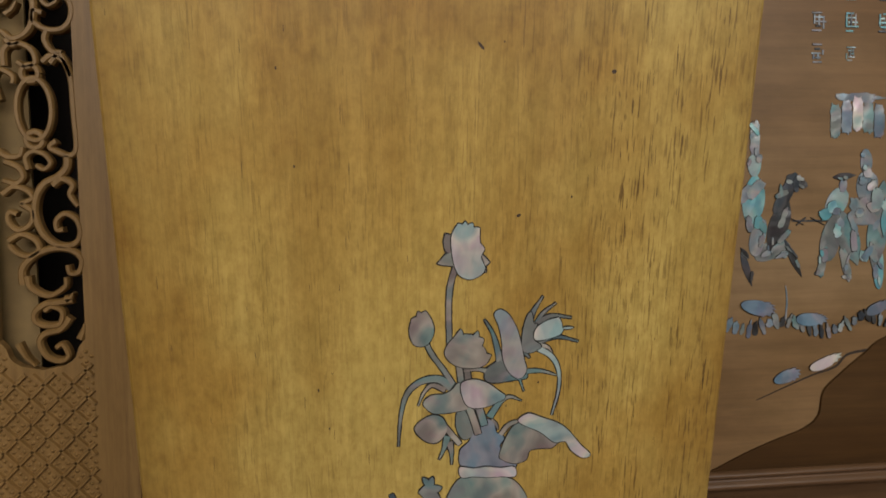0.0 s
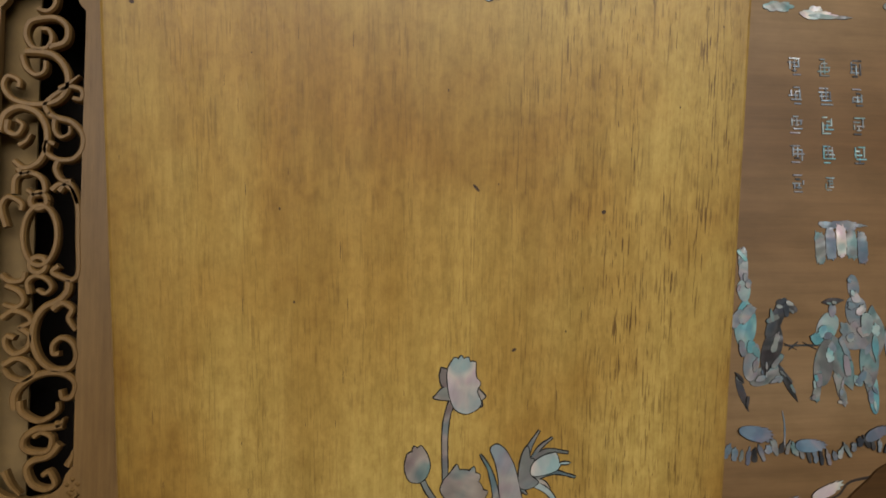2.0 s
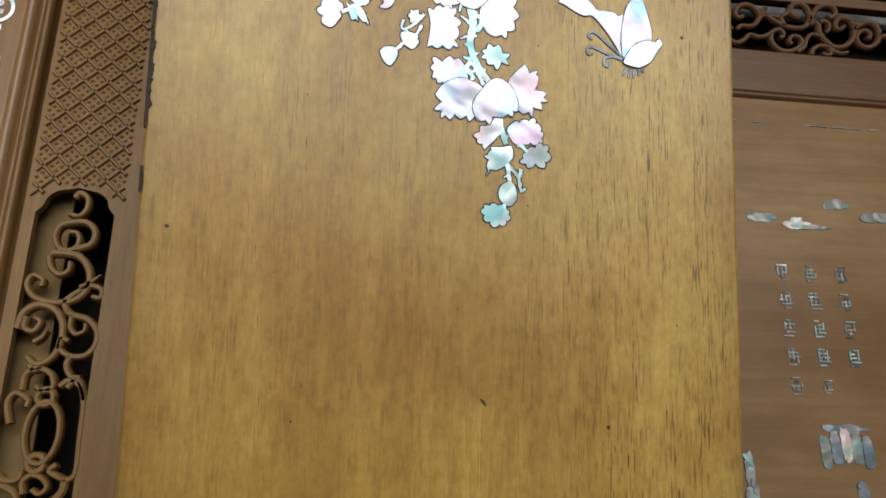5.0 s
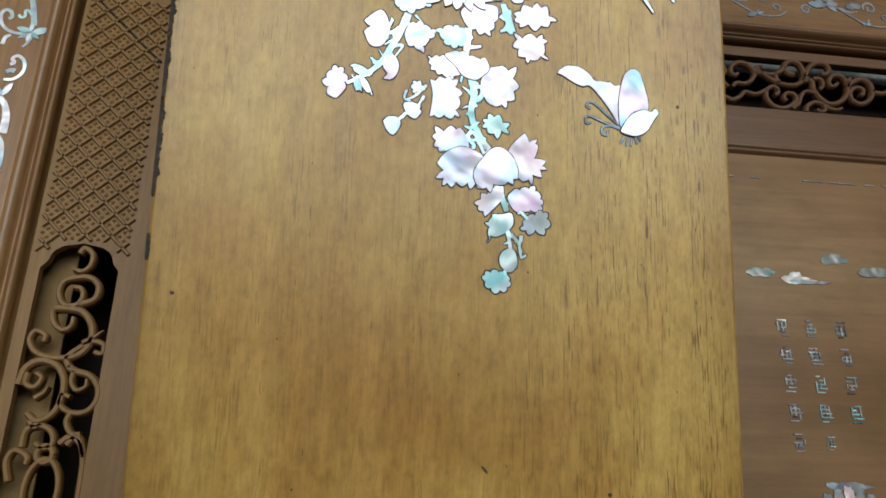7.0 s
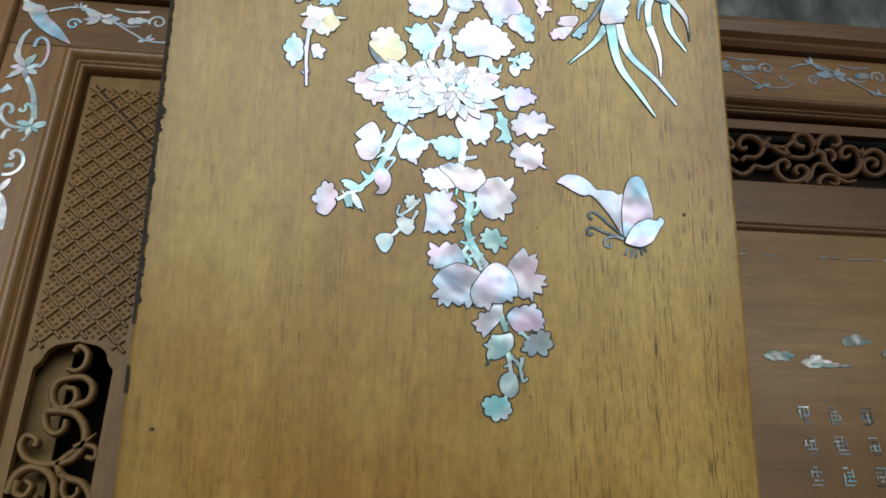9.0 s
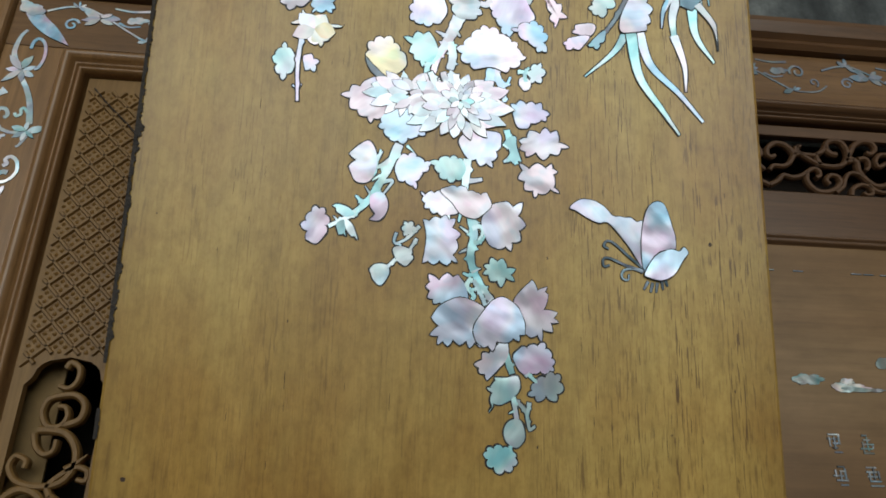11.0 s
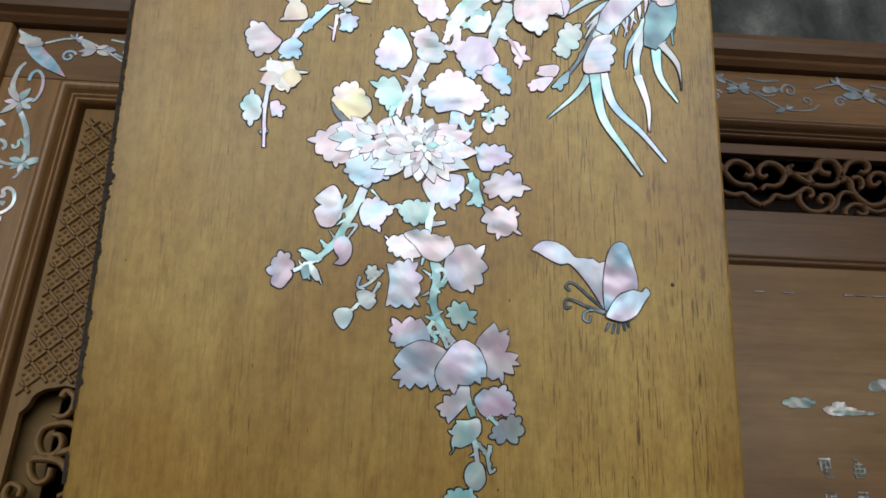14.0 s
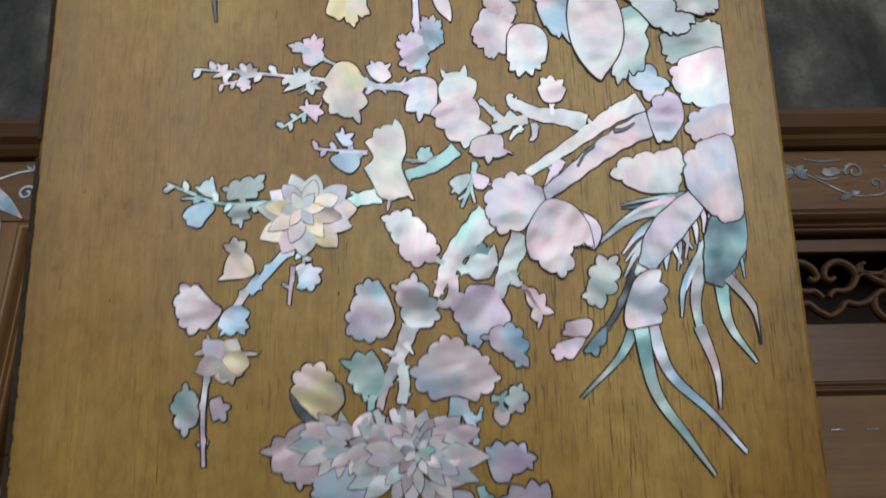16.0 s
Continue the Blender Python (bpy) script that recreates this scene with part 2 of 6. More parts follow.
# Greyer nacre for the low flowers: their dim reflection is put into the colour.
GREY = nacre("dimmed_grey_nacre", (0.32, 0.27, 0.22), (0.47, 0.41, 0.33), (0.25, 0.31, 0.27))
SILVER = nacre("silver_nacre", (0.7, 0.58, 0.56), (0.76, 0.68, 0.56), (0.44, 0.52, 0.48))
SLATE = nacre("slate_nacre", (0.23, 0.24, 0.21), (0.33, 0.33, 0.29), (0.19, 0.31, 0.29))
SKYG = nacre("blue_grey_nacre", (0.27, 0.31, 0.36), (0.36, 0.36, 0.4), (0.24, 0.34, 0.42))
DARK = nacre("dark_nacre", (0.08, 0.11, 0.13), (0.14, 0.2, 0.23), (0.12, 0.13, 0.16))
DEEP = nacre("deep_teal_nacre", (0.16, 0.32, 0.4), (0.26, 0.52, 0.56), (0.4, 0.68, 0.68))
MIST = nacre("mist_nacre", (0.5, 0.62, 0.6), (0.68, 0.72, 0.7), (0.54, 0.66, 0.72))
# Whitened for the border vine: its specular glare is put into the colour.
BORDER = nacre("border_nacre_with_glare", (0.95, 0.9, 0.93), (0.93, 0.93, 0.88), (0.7, 0.86, 0.94))
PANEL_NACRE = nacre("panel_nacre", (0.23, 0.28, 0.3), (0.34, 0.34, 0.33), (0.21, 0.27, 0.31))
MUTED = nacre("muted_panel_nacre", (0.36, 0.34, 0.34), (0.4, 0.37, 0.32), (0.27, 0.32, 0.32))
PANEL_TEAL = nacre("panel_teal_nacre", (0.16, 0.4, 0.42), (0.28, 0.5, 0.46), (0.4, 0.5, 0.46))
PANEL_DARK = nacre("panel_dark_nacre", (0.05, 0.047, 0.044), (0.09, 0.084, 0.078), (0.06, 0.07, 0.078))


# ---- building helpers ----
def part(name, bm, mats, parent, label="", base=(0, 0, 0), smooth=False):
    """Links a bmesh as one mesh object under a thing; base: the thing's own place, taken off the vertices."""
    if any(base):
        bmesh.ops.translate(bm, verts=bm.verts, vec=(-base[0], -base[1], -base[2]))
    me = bpy.data.meshes.new(name)
    bm.to_mesh(me)
    bm.free()
    for m in mats if isinstance(mats, (list, tuple)) else [mats]:
        me.materials.append(m)
    if smooth:
        for p in me.polygons:
            p.use_smooth = True
    ob = new(name, me)
    if parent:
        ob.parent = parent
    if label:
        tagged(ob, label)
    return ob


def box(bm, x0, x1, y0, y1, z0, z1, bevel=0.0):
    r = bmesh.ops.create_cube(bm, size=1.0)
    vs = r["verts"]
    for v in vs:
        v.co = Vector(((x0 + x1) / 2 + v.co.x * (x1 - x0), (y0 + y1) / 2 + v.co.y * (y1 - y0), (z0 + z1) / 2 + v.co.z * (z1 - z0)))
    if bevel:
        es = list({e for v in vs for e in v.link_edges})
        bmesh.ops.bevel(bm, geom=es, offset=bevel, segments=2, profile=0.5, affect="EDGES")


def boxes(*rows, bevel=0.0):
    bm = bmesh.new()
    for row in rows:
        box(bm, *row, bevel=bevel)
    return bm


def spline(points, steps=8):
    """Catmull-Rom through 2D points."""
    p = [Vector(q) for q in points]
    if len(p) == 2:
        return [p[0].lerp(p[1], k / steps) for k in range(steps + 1)]
    p = [p[0] * 2 - p[1], *p, p[-1] * 2 - p[-2]]
    got = []
    for i in range(1, len(p) - 2):
        a, b, c, d = p[i - 1:i + 3]
        for k in range(steps):
            t = k / steps
            got.append(0.5 * (2 * b + (c - a) * t + (2 * a - 5 * b + 4 * c - d) * t * t + (3 * b - a - 3 * c + d) * t ** 3))
    return got + [p[-2]]


def plate(bm, shape, y_back, y_ring, y_top, ring, ribbon=False, fan=True):
    """A cut plate in its dark groove: a ring round the outline (slot 1) and the shell itself (slot 0)."""
    n = len(shape)
    out = []
    for i in range(n):
        d = (shape[(i + 1) % n] - shape[i - 1])
        d = Vector((d.y, -d.x))
        d = d.normalized() if d.length > 1e-9 else Vector((0, 0))
        out.append(shape[i] + d * ring * (1.0 + 0.5 * noise.noise(Vector((shape[i].x * 300, shape[i].y * 300, 0.5)))))
    rows = [[bm.verts.new((p.x, y, p.y)) for p in loop] for loop, y in ((out, y_back), (out, y_ring), (shape, y_ring), (shape, y_top))]
    for k in range(3):
        for i in range(n):
            f = bm.faces.new((rows[k][i], rows[k][(i + 1) % n], rows[k + 1][(i + 1) % n], rows[k + 1][i]))
            f.material_index = 1 if k < 2 else 0
    if ribbon:
        top = [bm.faces.new((rows[3][i], rows[3][i + 1], rows[3][n - 2 - i], rows[3][n - 1 - i])) for i in range(n // 2 - 1)]
    elif not fan:
        bm.faces.new(rows[3])
    else:
        hub = bm.verts.new((sum(p.x for p in shape) / n, y_top, sum(p.y for p in shape) / n))
        top = [bm.faces.new((rows[3][i], rows[3][(i + 1) % n], hub)) for i in range(n)]
    bm.normal_update()
    for f in bm.faces:
        if f.normal.y > 0.5:
            f.normal_flip()


# ---- the leaning golden board with its shell inlay ----
BOARD_AT = Matrix.Translation((0.021, 0.43, 1.245)) @ pose(0, 0, 0, 0, 0, -1.547) @ pose(0, 0, 0, 10.448)
board_bm = boxes((-0.2105, 0.1648, 0.0, 0.026, -1.264, 0.98), bevel=0.0022)
board = part("wooden_board", board_bm, BOARD_WOOD, None)
board.matrix_world = BOARD_AT
tagged(board, "tall golden wooden board with mother-of-pearl flower inlay, leaning before a cabinet", "wooden board")
CUT = 144.0
rng = random.Random(7)


def outline(style, length, width, r):
    """Half-open loop of (along, across) for a leaf cut of that style."""
    n = 108
    a, b = r.uniform(0, 6.28), r.uniform(0, 6.28)
    k = r.choice((11, 12, 13, 14)) if style == "round" else r.choice((12, 13, 14, 15))
    jit = [r.uniform(0.55, 1.3) for _ in range(40)]
    lobes = r.choice((5, 5, 6, 7))
    deep = r.uniform(0.28, 0.46) if style == "round" else r.uniform(0.32, 0.5)
    loop = []
    lean = r.uniform(-0.16, 0.16)
    for i in range(n):
        f = 2 * math.pi * i / n
        c, s = -math.cos(f), math.sin(f)
        e = {"block": 0.55, "tulip": 0.8, "crown": 0.7, "lily": 0.75}.get(style, 0.92)
        x, y = math.copysign(abs(c) ** e, c), math.copysign(abs(s) ** e, s)
        if style == "pointed":
            y *= (1 - 0.75 * abs(c) ** 2.2)
        if style in ("round", "jag", "halfjag", "sidejag"):
            y *= 0.86 + 0.2 * (1 - x) * 0.5 if style == "jag" else 1.0
        turn = k * f / (2 * math.pi) + a + 0.25 * math.sin(f + b)
        ph, ja = turn % 1.0, jit[int(turn) % k]
        away = min(1.0, max(0.0, (x + 1.0) / 0.5))
        g = 1.0 + 0.045 * math.sin(2 * f + a) + 0.04 * math.sin(3 * f + b)
        if style in ("round", "jag"):
            turn = lobes * ((f - math.pi) / (2 * math.pi) + 0.03 * math.sin(2 * f + b)) + 0.5
            ph, ja = turn % 1.0, jit[int(turn) % lobes]
            lobe = (1 - abs(2 * ph - 1)) ** 0.75
            tooth = (3 * ph) % 1.0
            tooth = 1 - abs(2 * tooth - 1) if style == "round" else tooth if ph < 0.5 else 1 - tooth
            g *= 1 + away * (deep * ja * (lobe - 0.62) + 0.14 * (tooth - 0.5))
        elif style == "saw":
            ph = (16 * f / (2 * math.pi) + a) % 1.0
            g *= 1 + (0.3 * ((ph if f < math.pi else 1 - ph) - 0.5) if x > -0.3 else 0.0)
        elif style == "halfjag":
            g *= 1 + (0.3 * (ph - 0.6) if x > 0.25 else 0.0)
        elif style == "sidejag":
            g *= 1 + (0.32 * (ph - 0.6) if y > 0.1 else 0.0)
        elif style in ("tulip", "crown"):
            q = (f - math.pi) / 1.25
            g *= 1 + (0.22 * (abs(((q * 2.5 + 0.5) % 1.0) - 0.5) * 2 - 0.6) * (1.25 - 0.5 * abs(q)) if abs(q) < 1 else 0.0)
            if style == "tulip":
                y *= 0.95 + 0.1 * (1 - x)
        elif style == "bud":
            q = (f - math.pi) / 0.6
            y *= 1.0 - 0.12 * x
            g *= 1 + (0.09 * (abs(((q * 1.5 + 0.5) % 1.0) - 0.5) * 2 - 0.4) if abs(q) < 1 else 0.0)
        elif style == "lily":
            q = (f - math.pi) / 1.15
            y *= 0.8 + 0.3 * x
            g *= 1 + (0.5 * ((abs(((q * 1.5 + 0.5) % 1.0) - 0.5) * 2) ** 1.3 - 0.62) if abs(q) < 1 else 0.0)
        elif style == "block":
            g *= 1 + 0.05 * math.sin(9 * f + a) + 0.05 * math.sin(17 * f + b)
        bend = lean * (1 - x * x) if style in ("round", "jag", "halfjag") else 0.0
        loop.append((length * 0.5 * (1 + x * g), width * 0.5 * (y * g + bend)))
    return loop


def leaf(u0, v0, u1, v1, width, style, tint, layer=0, name="leaf"):
    """A cut leaf, petal or plate from its base to its tip, in millimetres on the board's face."""
    o, d = Vector((u0, v0)), Vector((u1 - u0, v1 - v0))
    ln = d.length
    d.normalize()
    q = Vector((-d.y, d.x))
    loop = [(o + d * s + q * w) * 0.001 for s, w in outline(style, ln, width, rng)]
    loop = [Vector((min(p.x, CUT * 0.001 - p.y * 0.008), p.y)) for p in loop]
    lift = -0.00035 * layer - rng.uniform(0, 0.0001)
    bm = bmesh.new()
    plate(bm, loop[::-1], 0.001, lift - 0.00025, lift - 0.0005, 0.00032 if name == "petal" else 0.0008)
    return part(name, bm, [tint, GROOVE], board)


def stem(points, w0, w1, tint, layer=0, name="stem"):
    """A tapering ribbon of shell along a curve, in millimetres."""
    line = spline(points, 9)
    n = len(line)
    left, right = [], []
    for i, p in enumerate(line):
        d = (line[min(i + 1, n - 1)] - line[max(i - 1, 0)]).normalized()
        q = Vector((-d.y, d.x))
        t = i / (n - 1)
        w = 0.5 * (w0 + (w1 - w0) * t)
        if name == "stem":
            w *= 1 + 0.07 * math.sin(i * 1.1 + points[0][0])
        spur = 1.75 if name == "stem" and 1 < i < n - 2 and 0.8 < w < 2.6 else 1.0
        left.append((p + q * w * (spur if i % 11 == 3 else 1.0)) * 0.001)
        right.append((p - q * w * (spur if i % 11 == 8 else 1.0)) * 0.001)
    loop = [Vector((min(p.x, CUT * 0.001 - p.y * 0.008), p.y)) for p in right + left[::-1]]
    lift = -0.00035 * layer - rng.uniform(0, 0.0001)
    bm = bmesh.new()
    plate(bm, loop, 0.001, lift - 0.0002, lift - 0.00042, 0.0003 if name == "inlay_stroke" else 0.00075, True)
    return part(name, bm, [tint, GROOVE], board)


def blade(points, widths, tint, layer=0, name="leaf"):
    """A bent leaf along a curve, its width gliding through the given widths, in millimetres."""
    line = spline(points, 10)
    span = [w.y for w in spline([(k, w) for k, w in enumerate(widths)], 10)]
    n = len(line)
    left, right = [], []
    for i, p in enumerate(line):
        d = (line[min(i + 1, n - 1)] - line[max(i - 1, 0)]).normalized()
        end = min(1.0, (min(i, n - 1 - i) + 0.4) / 5) if name in ("leaf", "inlay_plate") else 1.0
        q = Vector((-d.y, d.x)) * max(0.3, math.sqrt(end * (2 - end)) * span[i] * 0.5 * (1 + 0.03 * math.sin(i * 0.9 + points[0][1])))
        left.append((p + q) * 0.001)
        right.append((p - q) * 0.001)
    loop = [Vector((min(p.x, CUT * 0.001 - p.y * 0.008), p.y)) for p in right + left[::-1]]
    lift = -0.00035 * layer - rng.uniform(0, 0.0001)
    bm = bmesh.new()
    plate(bm, loop, 0.001, lift - 0.0002, lift - 0.00045, 0.0007, True)
    return part(name, bm, [tint, GROOVE], board)


def blossom(u, v, ru, rv, count, tints, layer, start, fat, turn):
    """A ring of pointed petals round a centre."""
    for k in range(count):
        a = 2 * math.pi * k / count + radians(turn) + rng.uniform(-0.1, 0.1)
        s = rng.uniform(0.88, 1.06)
        du, dv = ru * math.cos(a), rv * math.sin(a)
        ln = math.hypot(du, dv)
        leaf(u + du * start, v + dv * start, u + du * s, v + dv * s, max(2.5, ln * fat * 0.9), "pointed", tints[k % len(tints)], layer + 0.25 * (k % 3), "petal")


def lobed(u, v, tips, notch, swell, tint, layer=0, name="leaf"):
    """A cut leaf round a middle point. tips: (degrees, millimetres), the teeth and lobes in turn round the rim; a third value of 0
    marks a smooth bend instead of a tooth. notch: how far the cuts between teeth go in; swell: how round the lobes are."""
    p = [(Vector((math.cos(radians(t[0])), math.sin(radians(t[0])))) * t[1], len(t) < 3) for t in tips]
    if sum(a[0].cross(b[0]) for a, b in zip(p, p[1:] + p[:1])) < 0:
        p = p[::-1]
    n, rim = len(p), []
    for i in range(n):
        (z, _), (a, ta), (b, tb), (c, _) = p[i - 1], p[i], p[(i + 1) % n], p[(i + 2) % n]
        if ta and tb:
            gap = (b - a).length
            out = Vector((b.y - a.y, a.x - b.x)).normalized()
            dip = a.lerp(b, rng.uniform(0.4, 0.6)) - out * min(gap * notch * rng.uniform(0.7, 1.1) * (1.2 if swell < 0.2 else 0.85), 0.4 * (a.length + b.length))
            for q, r in ((a, dip), (dip, b)):
                ctl = (q + r) / 2 + Vector((r.y - q.y, q.x - r.x)) * swell * 1.3
                rim += [q * (1 - t) ** 2 + ctl * 2 * t * (1 - t) + r * t * t for t in (0.0, 0.17, 0.34, 0.5, 0.67, 0.84)]
        else:
            if ta:
                z = a * 2 - b
            if tb:
                c = b * 2 - a
            rim += [0.5 * (2 * a + (b - z) * t + (2 * z - 5 * a + 4 * b - c) * t * t + (3 * a - z - 3 * b + c) * t ** 3) for t in (0.0, 0.14, 0.28, 0.42, 0.57, 0.71, 0.86)]
    rim = [q + Vector((u, v)) for q in rim]
    loop = [Vector((min(q.x, CUT - q.y * 0.008), q.y)) * 0.001 for q in rim]
    lift = -0.00035 * layer - rng.uniform(0, 0.0001)
    bm = bmesh.new()
    plate(bm, loop, 0.001, lift - 0.00025, lift - 0.0005, 0.00085 if layer < 1 else 0.0006, fan=False)
    return part(name, bm, [tint, GROOVE], board)


# hanging branch, lower end
stem([(4.9, 179.0), (8.2, 171.0), (11.5, 161.5)], 3.9, 3.3, TEAL, 0)
stem([(19.0, 162.7), (27.1, 155.9)], 1.9, 1.9, TEAL, 0)
stem([(12.3, 148.9), (14.3, 136.5)], 2.6, 2.3, TEAL, 0)
stem([(12.3, 148.0), (19.1, 141.3), (21.4, 132.1), (24.5, 133.4)], 2.3, 1.3, MIST, 0)
stem([(21.3, 146.0), (19.7, 136.7)], 2.6, 1.0, MIST, 0)
stem([(11.2, 122.7), (8.8, 115.9)], 2.2, 2.2, TEAL, 0)
stem([(-13.1, 251.1), (-11.5, 239.4), (-13.2, 227.5), (-10.3, 217.4), (-5.2, 208.6), (0.2, 201.5)], 5, 3.2, TEAL, 0)
stem([(-9.7, 218.1), (-13.6, 216.4), (-17.3, 217.6)], 3, 1, TEAL, 0)
stem([(-12.3, 215.1), (-14.8, 210.3), (-10.7, 204.5), (-12.0, 202.5)], 2.6, 2, TEAL, 0)
stem([(-10.9, 213.8), (-6.8, 205.9), (-4.0, 199.4)], 2.6, 2, TEAL, 0)
stem([(-13.4, 207.4), (-9.5, 208.5), (-5.5, 206.6)], 2.2, 1, TEAL, 0)
stem([(-12.3, 244.2), (-7.6, 245.7), (-6.2, 241.6), (-8.8, 237.4)], 2.6, 1.4, TEAL, 0)
stem([(-11.4, 235.3), (-7.4, 236.8), (-4.8, 240.3)], 3, 1, TEAL, 0)
stem([(-15.4, 260.1), (-19.3, 253.0), (-20.5, 247.8)], 2.4, 1, TEAL, 0)
lobed(5.4, 115.4, ((165, 9.5), (140, 9.2), (102, 7.7), (58, 7.5), (19, 8.9), (-11, 9.4), (-47, 8.6), (-95, 7.7), (-153, 7.7)), 0.3, 0.27, TEAL, 0)
lobed(13.2, 129.0, ((126, 7.1, 0), (91, 7.9, 0), (60, 7.5, 0), (-11, 5.8, 0), (-58, 6.7, 0), (-89, 7.3, 0), (-139, 6.2, 0), (170, 6.1, 0)), 0, 0.00, MIST, 0)
lobed(6.2, 153.2, ((40, 10.9, 0), (1, 9.6, 0), (-47, 7.6, 0), (-93, 8.7), (-120, 15.1), (-135, 9.4), (179, 8.7), (157, 6.0), (126, 7.3), (70, 6.4, 0)), 0.3, 0.13, TEAL, 0)
lobed(30.7, 154.7, ((129, 6.7), (75, 8.8), (42, 10.5), (-4, 9.7), (-53, 9.2), (-121, 9.2), (-157, 11.1), (172, 8.1)), 0.35, 0.27, MIST, 0)
lobed(24.8, 170.3, ((176, 12.7, 0), (143, 10.3), (107, 8.0), (62, 10.3), (25, 9.4), (-6, 10.8), (-33, 12.0), (-54, 10.0), (-96, 8.3), (-126, 11.1), (-149, 11.6, 0)), 0.32, 0.27, SKY, 0)
lobed(-0.2, 169.1, ((55, 13.4, 0), (81, 5.8), (145, 6.0), (-162, 10.1), (-131, 10.2), (-101, 12.0), (-77, 7.8, 0), (-6, 7.8, 0), (26, 10.7, 0)), 0.32, 0.13, PINK, 0)
lobed(-24.9, 206.4, ((141, 15.3), (97, 10.7), (63, 11.0), (23, 9.9, 0), (-24, 11.6, 0), (-67, 8.9, 0), (-109, 9.4), (-140, 11.2), (-162, 12.6), (169, 13.5)), 0.3, 0.13, SKY, 0)
lobed(-18.8, 188.6, ((143, 14.7, 0), (116, 14.0, 0), (88, 14.7, 0), (57, 15.0, 0), (29, 16.7, 0), (-8, 15.9, 0), (-47, 18.1), (-66, 15.0), (-87, 12.2), (-115, 14.4), (-134, 17.1), (-156, 17.8), (170, 16.0)), 0.5, 0.1, PINK, 1)
lobed(23.0, 197.4, ((152, 12.0, 0), (118, 13.3, 0), (91, 17.6), (59, 16.1), (47, 13.0), (-3, 14.2), (-23, 16.1), (-46, 16.3), (-74, 18.1), (-95, 15.4), (-122, 12.4, 0), (-171, 10.0, 0)), 0.5, 0.1, PINK, 1)
lobed(4.0, 189.1, ((134, 11.5, 0), (105, 13.8, 0), (81, 15.3, 0), (45, 14.2, 0), (7, 14.2, 0), (-21, 15.5), (-40, 14.7), (-62, 11.5), (-103, 16.0), (-124, 16.3), (-143, 16.5, 0), (-172, 14.5, 0)), 0.42, 0.1, LILAC, 2)
lobed(3.3, 219.2, ((158, 9.1), (119, 9.1), (74, 8.1), (11, 9.8), (-29, 10.4), (-81, 9.1), (-130, 7.1), (-170, 9.1)), 0.35, 0.13, TEAL, 0)
# middle of the branch
stem([(-30.8, 260.4), (-26.4, 250.1), (-28.6, 243.1)], 2.0, 1.4, TEAL, 0)
stem([(-43.1, 244.3), (-50.2, 236.5), (-56.7, 232.9)], 2.0, 1.3, MIST, 0)
stem([(-44.5, 236.7), (-48.2, 229.8)], 2.0, 1.3, MIST, 0)
stem([(-56.3, 239.8), (-57.4, 234.2), (-53.3, 232.3)], 1.7, 1.0, MIST, 0)
stem([(-56.0, 224.1), (-63.3, 216.5)], 2.0, 1.7, MIST, 0)
stem([(-16.1, 286.9), (-17.4, 267.6)], 4.8, 4.1, TEAL, 0)
stem([(-16.8, 272.5), (-7.2, 274.6)], 2.7, 2.1, TEAL, 0)
stem([(-56.9, 294.1), (-64.6, 275.1), (-74.0, 257.9), (-84.9, 247.8), (-95.5, 241.9)], 5.2, 2.1, TEAL, 0)
stem([(-61.6, 284.2), (-69.6, 279.2), (-67.7, 290.1)], 2.7, 1.0, TEAL, 0)
stem([(-66.8, 269.7), (-60.0, 271.0), (-64.8, 262.8)], 2.4, 1.0, TEAL, 0)
stem([(-76.3, 256.4), (-80.9, 261.1)], 3.0, 1.0, TEAL, 0)
stem([(-71.4, 260.8), (-75.8, 267.0)], 1.7, 0.5, TEAL, 0)
stem([(-67.0, 274.3), (-71.9, 270.6)], 1.7, 0.5, TEAL, 0)
stem([(-52.4, 293.5), (-48.1, 289.3)], 1.7, 0.5, TEAL, 0)
stem([(-14.8, 241.8), (-19.6, 245.1)], 1.7, 0.5, TEAL, 0)
stem([(-15.5, 231.5), (-19.8, 229.3)], 1.7, 0.5, TEAL, 0)
stem([(-12.3, 218.0), (-7.0, 220.9)], 1.7, 0.5, TEAL, 0)
stem([(0.6, 203.1), (-3.3, 200.3)], 1.7, 0.5, TEAL, 0)
stem([(10.9, 158.3), (14.8, 155.0)], 1.6, 0.5, TEAL, 0)
stem([(13.0, 141.2), (9.8, 139.8)], 1.6, 0.5, TEAL, 0)
stem([(-80.2, 248.6), (-78.5, 253.5)], 1.7, 0.5, TEAL, 0)
stem([(-89.7, 244.2), (-92.9, 248.2)], 1.7, 0.5, TEAL, 0)
stem([(19.0, 160.1), (22.2, 163.4)], 1.6, 0.5, TEAL, 0)
lobed(-32.9, 258.5, ((147, 12.3), (121, 8.4), (87, 7.7), (18, 7.4, 0), (-22, 12.9, 0), (-73, 7.9), (-114, 6.9), (-158, 8.2), (169, 9.4)), 0.3, 0.13, PINK, 0)
lobed(-32.2, 236.1, ((126, 15.0), (99, 14.2), (75, 15.8), (54, 16.5), (18, 13.6), (-18, 12.1), (-48, 16.9), (-69, 15.4), (-99, 14.4), (-122, 15.9), (-138, 10.0, 0), (159, 7.2, 0)), 0.3, 0.13, LILAC, 1)
lobed(4.2, 246.8, ((113, 13.4, 0), (78, 15.1), (49, 19.4), (3, 14.6), (-37, 14.4), (-68, 16.0), (-96, 14.2), (-122, 13.1, 0), (-178, 11.1, 0), (146, 11.9, 0)), 0.3, 0.13, PINK, 0)
